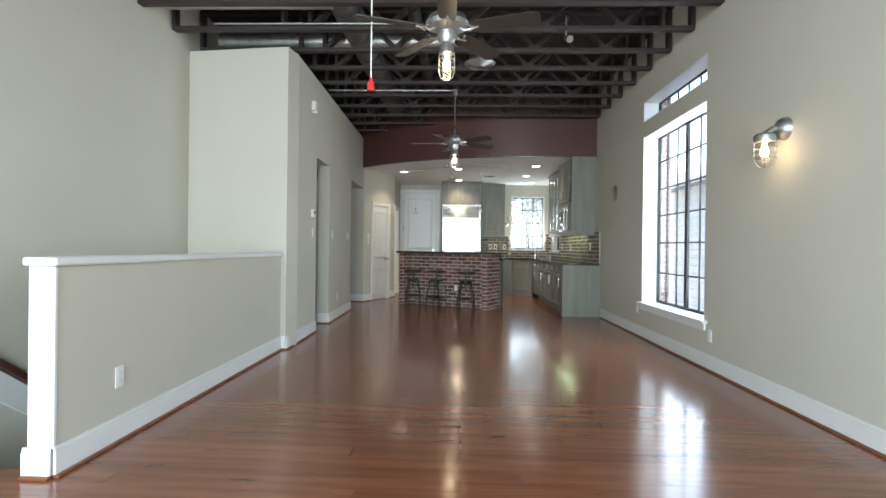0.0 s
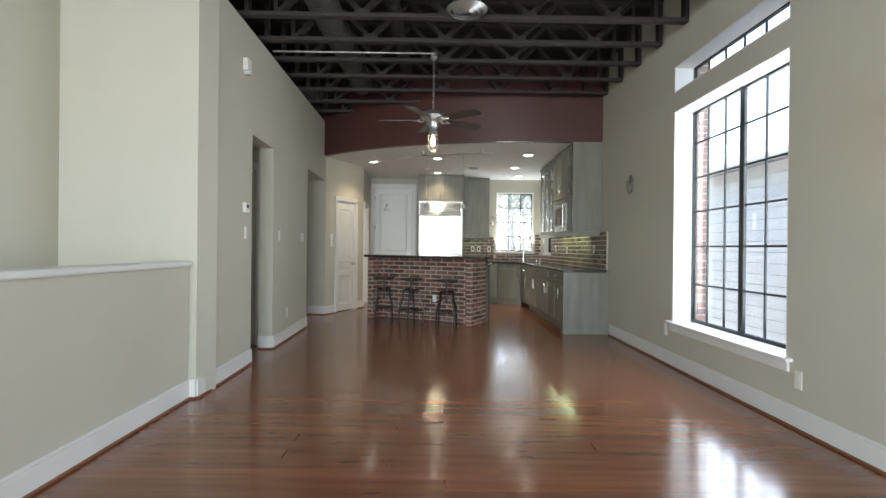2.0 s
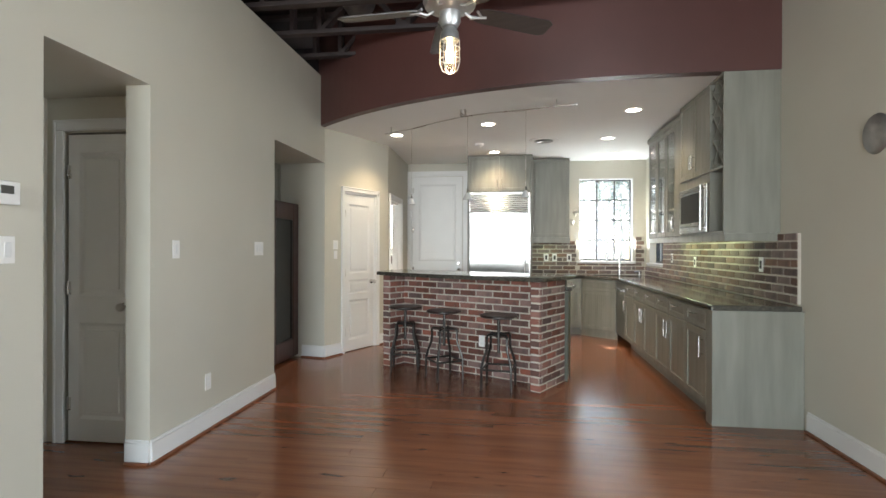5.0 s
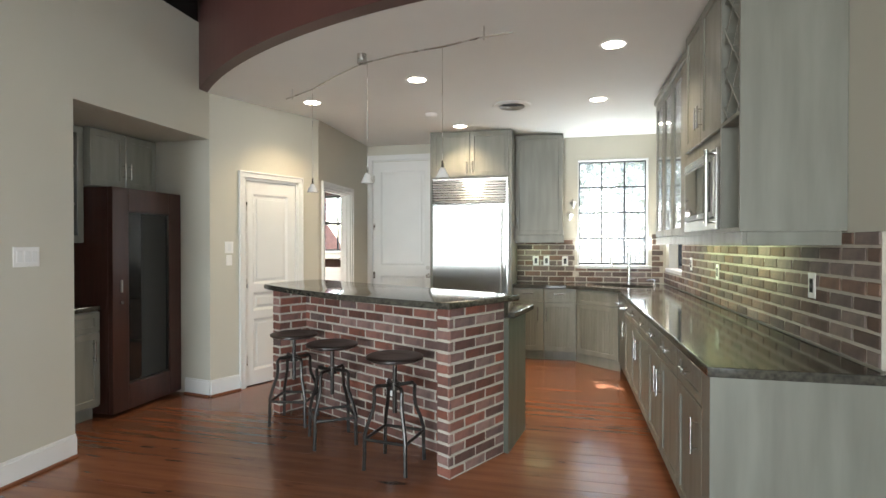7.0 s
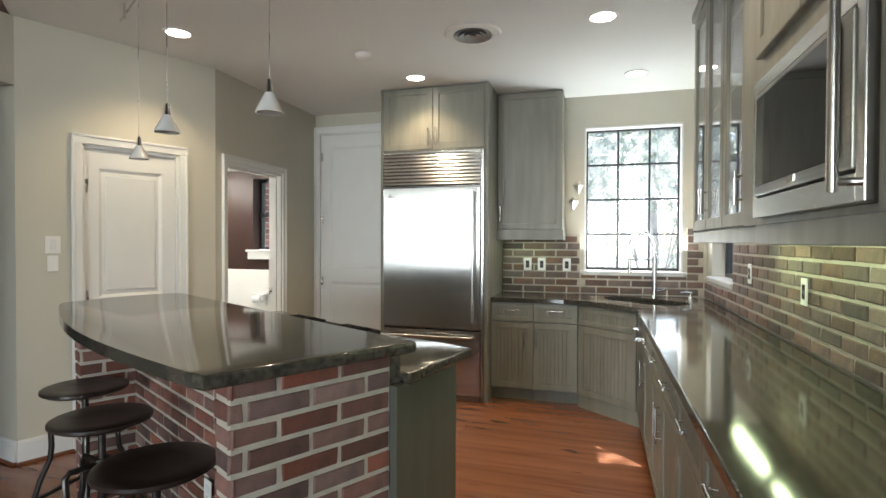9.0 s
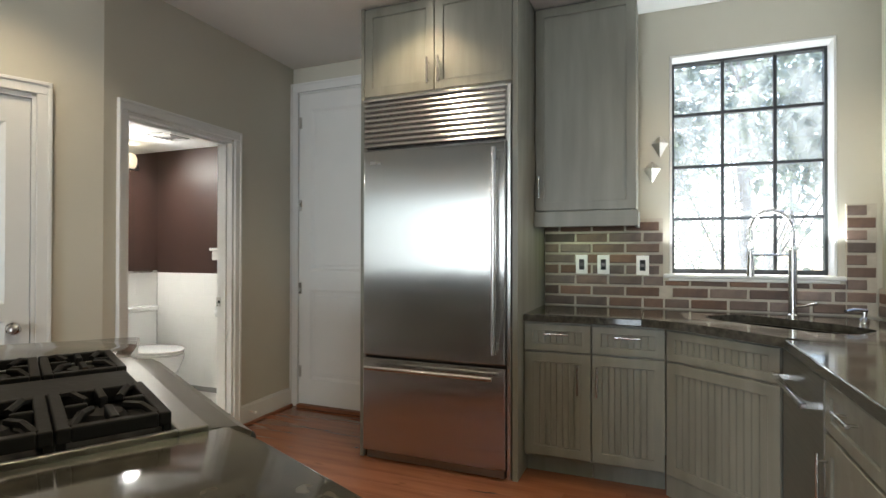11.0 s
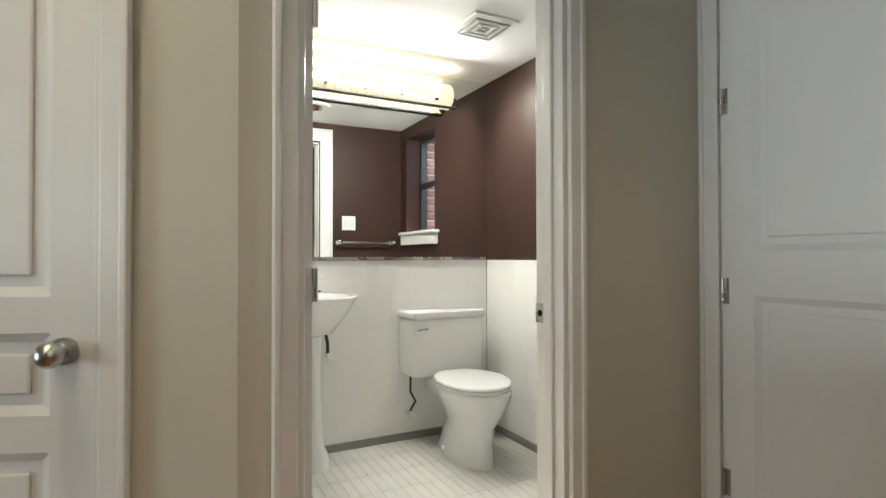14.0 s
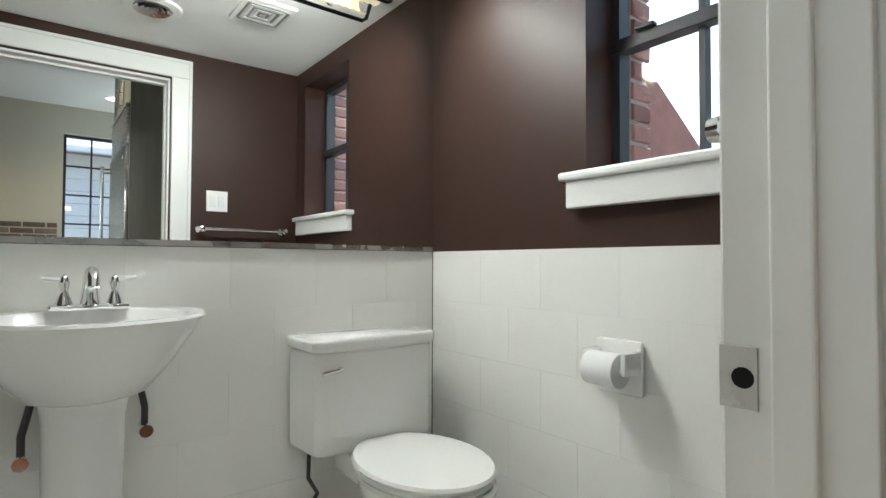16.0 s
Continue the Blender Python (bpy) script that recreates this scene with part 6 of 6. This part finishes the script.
part("rim", lathe(bmesh.new(), [(0.13, 0), (0.12, -0.01), (0.085, -0.012), (0.08, -0.003), (0.0, -0.003)]), WHITE_PLASTIC, ob, "", True)
for r in (0.075, 0.05, 0.028):
    part("ring", lathe(bmesh.new(), [(r, -0.004), (r + 0.003, -0.018), (r - 0.014, -0.01), (r - 0.016, -0.004)]), NICKEL, ob, "", True)
ob = thing("exhaust_fan", "square white exhaust fan grille", "exhaust fan", pose(-2.42, 13.2, BATH_Z - 0.001))
part("rim", box((-0.13, -0.12, -0.014), (0.13, 0.12, 0), 0.005), WHITE_PLASTIC, ob)
for i in range(5):
    k = 0.095 - i * 0.018
    bm = bmesh.new()
    for lo, hi in (((-k, -k, -0.02), (k, -k + 0.008, -0.014)), ((-k, k - 0.008, -0.02), (k, k, -0.014)), ((-k, -k + 0.008, -0.02), (-k + 0.008, k - 0.008, -0.014)), ((k - 0.008, -k + 0.008, -0.02), (k, k - 0.008, -0.014))):
        bx(bm, lo, hi)
    part("slat", bm, TRIM if i % 2 else GALV, ob)
# bathroom door leaf, standing square to the doorway inside, with its knob
panel_door("door_bath", "white panelled bathroom door standing wide open", pose(-1.68, 12.206, 0.012, 0, 0, 180), 0.74, 1.99, [(0.14, 0.645), (0.725, 0.905), (0.985, 1.868)], 0.68, 0.0, 0.885)
# short metal rod end on the sill
ob = thing("door_stop", "small white spring door stop", "door stop", pose(-1.545, 13.12, 0.09))
part("spring", cyl(bmesh.new(), (0.012, 0, 0), (0.07, 0, 0), 0.006, n=10), NICKEL, ob, "", True)
part("tip", cyl(bmesh.new(), (0.07, 0, 0), (0.082, 0, 0), 0.009, n=10), WHITE_PLASTIC, ob, "", True)

# ---- stairs down beside the half wall ----
ob = thing("staircase", "brown wooden stairs going down beside the wall", "stairs", kind="structure")
for i in range(13):
    z = -0.18 * (i + 1)
    part("tread", box((STAIR_X + 0.02, 2.55 + 0.26 * i, z - 0.03), (HALF - 0.145, 2.84 + 0.26 * i, z), 0.006), BROWN_SHOE, ob)
    part("riser", box((STAIR_X + 0.02, 2.535 + 0.26 * i, z), (HALF - 0.145, 2.55 + 0.26 * i, z + 0.15)), TRIM, ob)
slope = math.atan2(0.18, 0.26)
sm = Matrix.Translation((STAIR_X, 2.55, 0.0)) @ Matrix.Rotation(-slope, 4, "X")
solid("stair_skirt", box((0.001, -0.1, 0.55), (0.02, 4.0, 0.72), 0.003, sm), TRIM, "white painted skirt board along the stairs", "trim", kind="structure")
solid("stair_rail", box((0.001, -0.1, 0.725), (0.06, 4.0, 0.775), 0.012, sm), WINEWOOD, "dark wooden rail along the stair wall", "handrail", smooth=True)
solid("floor_below", box((-3.2, 1.0, -2.98), (-1.9, 6.2, -2.9)), BROWN_SHOE, "wooden floor at the foot of the stairs", "floor", kind="structure")
wall("wall_stair_below", (HALF - 0.141, 6.0), (HALF - 0.141, 2.4), 0.1, -3.0, -0.02, [], PAINT, "plaster wall below the half wall")
wall("wall_stair_end", (-3.2, 2.5), (HALF - 0.14, 2.5), -0.1, -3.0, -0.31, [], PAINT, "plaster wall under the landing")

# ---- outside ----
ob = solid("ground", box((-150, -150, -3.3), (150, 150, -3.0)), BOUNCE_GROUND, "unseen ground, kept pale to bounce light on the siding", "ground", kind="structure")
house = thing("neighbour_house", "white clapboard house with a low grey roof", "house")
HX = 6.4
# grey seen through the gaps stands in for shadow lines under the boards
part("wall", box((HX + 0.02, -8, -3.0), (HX + 6, 22, 2.92)), SIDING_BACK, house, "grey backing wall that draws the lap shadows")
nb = 27
for i in range(nb):
    z = -2.95 + i * 0.217
    m = Matrix.Translation((HX, 7.0, z)) @ Matrix.Rotation(radians(-5), 4, "Y")
    part("board", box((-0.012, -15, 0), (0.008, 15, 0.209), 0, m), SIDING, house)
bm = bmesh.new()
va = [bm.verts.new(p) for p in ((HX - 0.5, -8.5, 2.97), (HX - 0.5, 22.5, 2.97), (HX + 3.2, 22.5, 4.55), (HX + 3.2, -8.5, 4.55), (HX - 0.5, -8.5, 2.9), (HX - 0.5, 22.5, 2.9), (HX + 3.2, 22.5, 2.9), (HX + 3.2, -8.5, 2.9))]
for f in ((0, 1, 2, 3), (4, 7, 6, 5), (0, 4, 5, 1), (1, 5, 6, 2), (2, 6, 7, 3), (3, 7, 4, 0)):
    bm.faces.new([va[i] for i in f])
part("roof", bm, ROOFING, house, "low grey shingle roof")
part("gutter", box((HX - 0.6, -8.5, 2.86), (HX - 0.5, 22.5, 2.98), 0.02), SIDING, house, "white gutter")
part("meter_box", box((HX - 0.08, 8.2, 0.3), (HX - 0.02, 8.4, 0.48)), WHITE_PLASTIC, house, "small white vent box")


def tree(name, label, x, y, height, spread, seed, low, n=300):
    rnd = np.random.RandomState(seed)
    ob = thing(name, label, "tree", pose(x, y, -3.0))
    bm = tube(bmesh.new(), [(0, 0, 0), (0.05, 0.03, height * 0.3), (-0.05, 0.08, height * 0.6), (0.02, 0.0, height * 0.9)], [0.11, 0.085, 0.05, 0.015], 10)
    clumps = []
    for k in range(26):
        a, h = rnd.uniform(0, 2 * math.pi), rnd.uniform(low, 1.0)
        r = spread * (1.05 - 0.55 * abs(h - 0.6)) * rnd.uniform(0.45, 1)
        tip = (r * math.cos(a), r * math.sin(a), height * h)
        tube(bm, [(0, 0, height * max(0.2, h - 0.3)), (tip[0] * 0.5, tip[1] * 0.5, height * (h - 0.1)), tip], [0.016, 0.009, 0.004], 6)
        clumps.append(tip)
    part("trunk", bm, BARK, ob, "grey-brown trunk and limbs", True)
    c = np.repeat(np.array(clumps), n, 0) + rnd.normal(0, 0.45, (26 * n, 3))
    u = rnd.normal(0, 1, (len(c), 3))
    u /= np.linalg.norm(u, axis=1)[:, None]
    w = np.cross(u, rnd.normal(0, 1, (len(c), 3)))
    w /= np.linalg.norm(w, axis=1)[:, None]
    ln = rnd.uniform(0.05, 0.095, (len(c), 1))
    v = np.stack([c - u * ln, c + w * ln * 0.45, c + u * ln, c - w * ln * 0.45], 1).reshape(-1, 3)
    me = bpy.data.meshes.new("crown")
    me.from_pydata(v.tolist(), [], np.arange(len(v)).reshape(-1, 4).tolist())
    me.materials.append(LEAF)
    part("crown", me, LEAF, ob, "leafy green crown with gaps")
    return ob


tree("tree", "leafy green tree outside the kitchen window", 0.3, 20.5, 10.0, 3.3, 3, 0.22)
# next-but-first crown below: the 13 m one is added to block floor sun
tree("tree", "tall leafy tree added to shade the kitchen window", 2.3, 18.3, 13.0, 3.2, 5, 0.42, 1200)
tree("tree", "leafy green tree behind the house", 4.5, 26.5, 10.0, 3.2, 8, 0.25)
tree("tree", "leafy tree seen from the bathroom window", -2.2, 26.5, 7.6, 2.2, 11, 0.35)
# raked brick wing wall outside the bathroom
bm = bmesh.new()
va = [bm.verts.new((x, y, z)) for x in (-2.75, -2.52) for y, z in ((13.98, -3.0), (13.98, 1.94), (16.6, 0.3), (16.6, -3.0))]
for f in ((0, 1, 2, 3), (7, 6, 5, 4), (1, 5, 6, 2), (0, 4, 5, 1), (3, 2, 6, 7), (0, 3, 7, 4)):
    bm.faces.new([va[i] for i in f])
solid("garden_wall", bm, EXT_BRICK, "pale red brick wing wall with a raked top", "wall")

# ---- bricks, boards and tiles ----
def brick_mesh(l, h, d, seed, material):
    """A slightly uneven brick, front at y = -d, corner at the origin."""
    rnd = random.Random(seed)
    bm = box((0, -d, 0), (l, 0, h))
    for v in bm.verts:
        if v.co.y < -d / 2:
            v.co += Vector((rnd.uniform(-0.003, 0.003), rnd.uniform(-0.002, 0.003), rnd.uniform(-0.0025, 0.0025)))
    bmesh.ops.bevel(bm, geom=[e for e in bm.edges if all(v.co.y < -d / 2 for v in e.verts)], offset=0.004, segments=1, affect="EDGES")
    return mesh_of("brick", bm, material)


BL, BH, BJ = 0.191, 0.0535, 0.0145
brick_kinds = {}


def brick(parent, m, l, h=BH, d=0.012, material=BRICK):
    key = (round(l, 3), round(h, 3), round(d, 3), random.randrange(3), material.name)
    if key not in brick_kinds:
        brick_kinds[key] = brick_mesh(key[0], key[1], d, len(brick_kinds), material)
    ob = new("brick", brick_kinds[key])
    ob.parent = parent
    ob.matrix_local = m
    return ob


def brick_face(parent, m, length, z0, z1, shift=0.0, d=0.010, skip=None, material=BRICK):
    """Running bond on the plane y = 0 of m."""
    row, z = 0, z0
    while z < z1 - 0.02:
        h = min(BH, z1 - z - 0.004)
        x = -shift - (row % 2) * (BL + BJ) / 2
        while x < length:
            a, b = max(x, 0.0), min(x + BL, length)
            if b - a > 0.03 and not (skip and skip(a, b, z, z + h)):
                brick(parent, m @ pose(a, 0, z + BJ / 2), b - a, h, d, material)
            x += BL + BJ
        z += BH + BJ
        row += 1


random.seed(4)
g = 0.012
brick_face(island, pose(-0.106, g, 0), 0.106, 0, 1.015)
brick_face(island, pose(-g, 0, 0, 0, 0, 90), 0.555, 0, 1.015, 0.05)
brick_face(island, pose(-1.845 - g, 0.255 + g, 0), 1.845 - 0.106 + 2 * g, 0, 1.015, 0.03)
brick_face(island, pose(-1.947, g, 0), 0.102, 0, 1.015)
brick_face(island, pose(-1.845 - g, 0.0 + g, 0, 0, 0, 90), 0.255, 0, 1.015, 0.1)
brick_face(island, pose(-1.947 + g, 0.557, 0, 0, 0, -90), 0.557, 0, 1.015, 0.02)
splash = bpy.data.objects["backsplash_mortar"]
side = bpy.data.objects["backsplash_mortar_side"]
brick_face(splash, pose(0.53, N - 0.022, 0), 0.728, TOP + 0.002, 1.462, 0.0, 0.006, None, BRICK_BROWN)
brick_face(splash, pose(1.27, N - 0.022, 0), 0.915, TOP + 0.002, 1.075, 0.06, 0.006, None, BRICK_BROWN)
brick_face(splash, pose(2.19, N - 0.022, 0), 0.13, TOP + 0.002, 1.515, 0.1, 0.006, None, BRICK_BROWN)
brick_face(splash, pose(R - 0.022, 12.575, 0, 0, 0, -90), 12.575 - 8.995, TOP + 0.002, 1.437, 0.0, 0.006, None, BRICK_BROWN)
brick_face(side, pose(R - 0.022, N - 0.04, 0, 0, 0, -90), 1.02, TOP + 0.002, 1.055, 0.0, 0.006, None, BRICK_BROWN)
# outer brick reveals of the windows
random.seed(9)
ext = mat("reveal_mortar", (0.55, 0.52, 0.48), 0.9, var=0.2)
reveal = solid("wall_reveal_brick", bx(bx(bmesh.new(), (R + 0.221, 6.9, -0.3), (R + 0.33, 7.15, 3.3)), (R + 0.221, 5.0, -0.3), (R + 0.33, 5.215, 3.3)), ext, "red brick outer reveal of the tall window", "wall", kind="structure")
for i in range(48):
    z = 0.0 + i * 0.068
    brick(reveal, pose(R + 0.225, 6.9, z), 0.1, BH, 0.012, EXT_BRICK)
bath_reveal = solid("wall_reveal_brick_bath", bx(bx(bmesh.new(), (-2.6, BATH_N + 0.201, 1.0), (-2.362, BATH_N + 0.3, 2.3)), (-1.80, BATH_N + 0.201, 1.0), (-1.6, BATH_N + 0.3, 2.3)), ext, "red brick outer reveal of the bathroom window", "wall", kind="structure")
for i in range(19):
    brick(bath_reveal, pose(-2.362, BATH_N + 0.203, 1.0 + i * 0.068, 0, 0, 90), 0.095, BH, 0.012, EXT_BRICK)
    brick(bath_reveal, pose(-1.80, BATH_N + 0.298, 1.0 + i * 0.068, 0, 0, -90), 0.095, BH, 0.012, EXT_BRICK)

# floor boards run across the room
random.seed(2)
board_kinds = {}
PW = 0.132


def board(x0, x1, y):
    key = round(x1 - x0, 2)
    if key not in board_kinds:
        bm = box((0, 0.0004, -0.02), (key - 0.0008, PW - 0.0004, 0.0), 0.0)
        bmesh.ops.bevel(bm, geom=[e for e in bm.edges if all(v.co.z > -0.01 for v in e.verts)], offset=0.0006, segments=1, affect="EDGES")
        board_kinds[key] = mesh_of("board", bm, FLOOR)
    ob = new("board", board_kinds[key])
    ob.parent = floor
    ob.matrix_local = pose(x0, y, 0)


y = 0.2
rows_made = 0
while y < N - 0.02:
    x0 = HALF - 0.14 if 2.45 < y < 5.66 else -2.9
    x1 = R
    if y > 12.0:
        x0 = -1.62
    cut = x0 + random.choice([1.2, 1.5, 1.8, 2.1, 2.4, 2.7, 3.0])
    cut = round(cut, 2)
    board(x0, cut, y), board(cut, x1, y)
    y += PW
    rows_made += 1
bm = bmesh.new()
y = 0.2 - PW
while y > S:
    for a, b in ((-3.07, random.uniform(-1.5, 1.5)), (None, R)):
        a = last if a is None else a
        bx(bm, (a + 0.0006, y + 0.0008, -0.02), (b - 0.0006, y + PW - 0.0008, 0.0))
        last = b
    y -= PW
far = part("boards_behind", bm, FLOOR, floor)
far["kind"] = "stuff"
# bathroom floor tiles, narrow, set lengthwise
bath_floor = solid("floor_bath", box((BATH_X, BATH_S, -0.019), (-1.625, BATH_N, 0.0)), TILE_GROUT, "pale tiled bathroom floor", "floor", kind="structure")
ft = mesh_of("floor_tile", box((0.0008, 0.0008, 0.0), (0.198, 0.0475, 0.003)), FLOOR_TILE)
iy = 0
y = BATH_S + 0.003
while y < BATH_N - 0.05:
    x = BATH_X + 0.003 - (iy % 2) * 0.0
    while x < -1.84:
        ob = new("floor_tile", ft)
        ob.parent = bath_floor
        ob.location = (x, y, 0)
        x += 0.2
    y += 0.049
    iy += 1
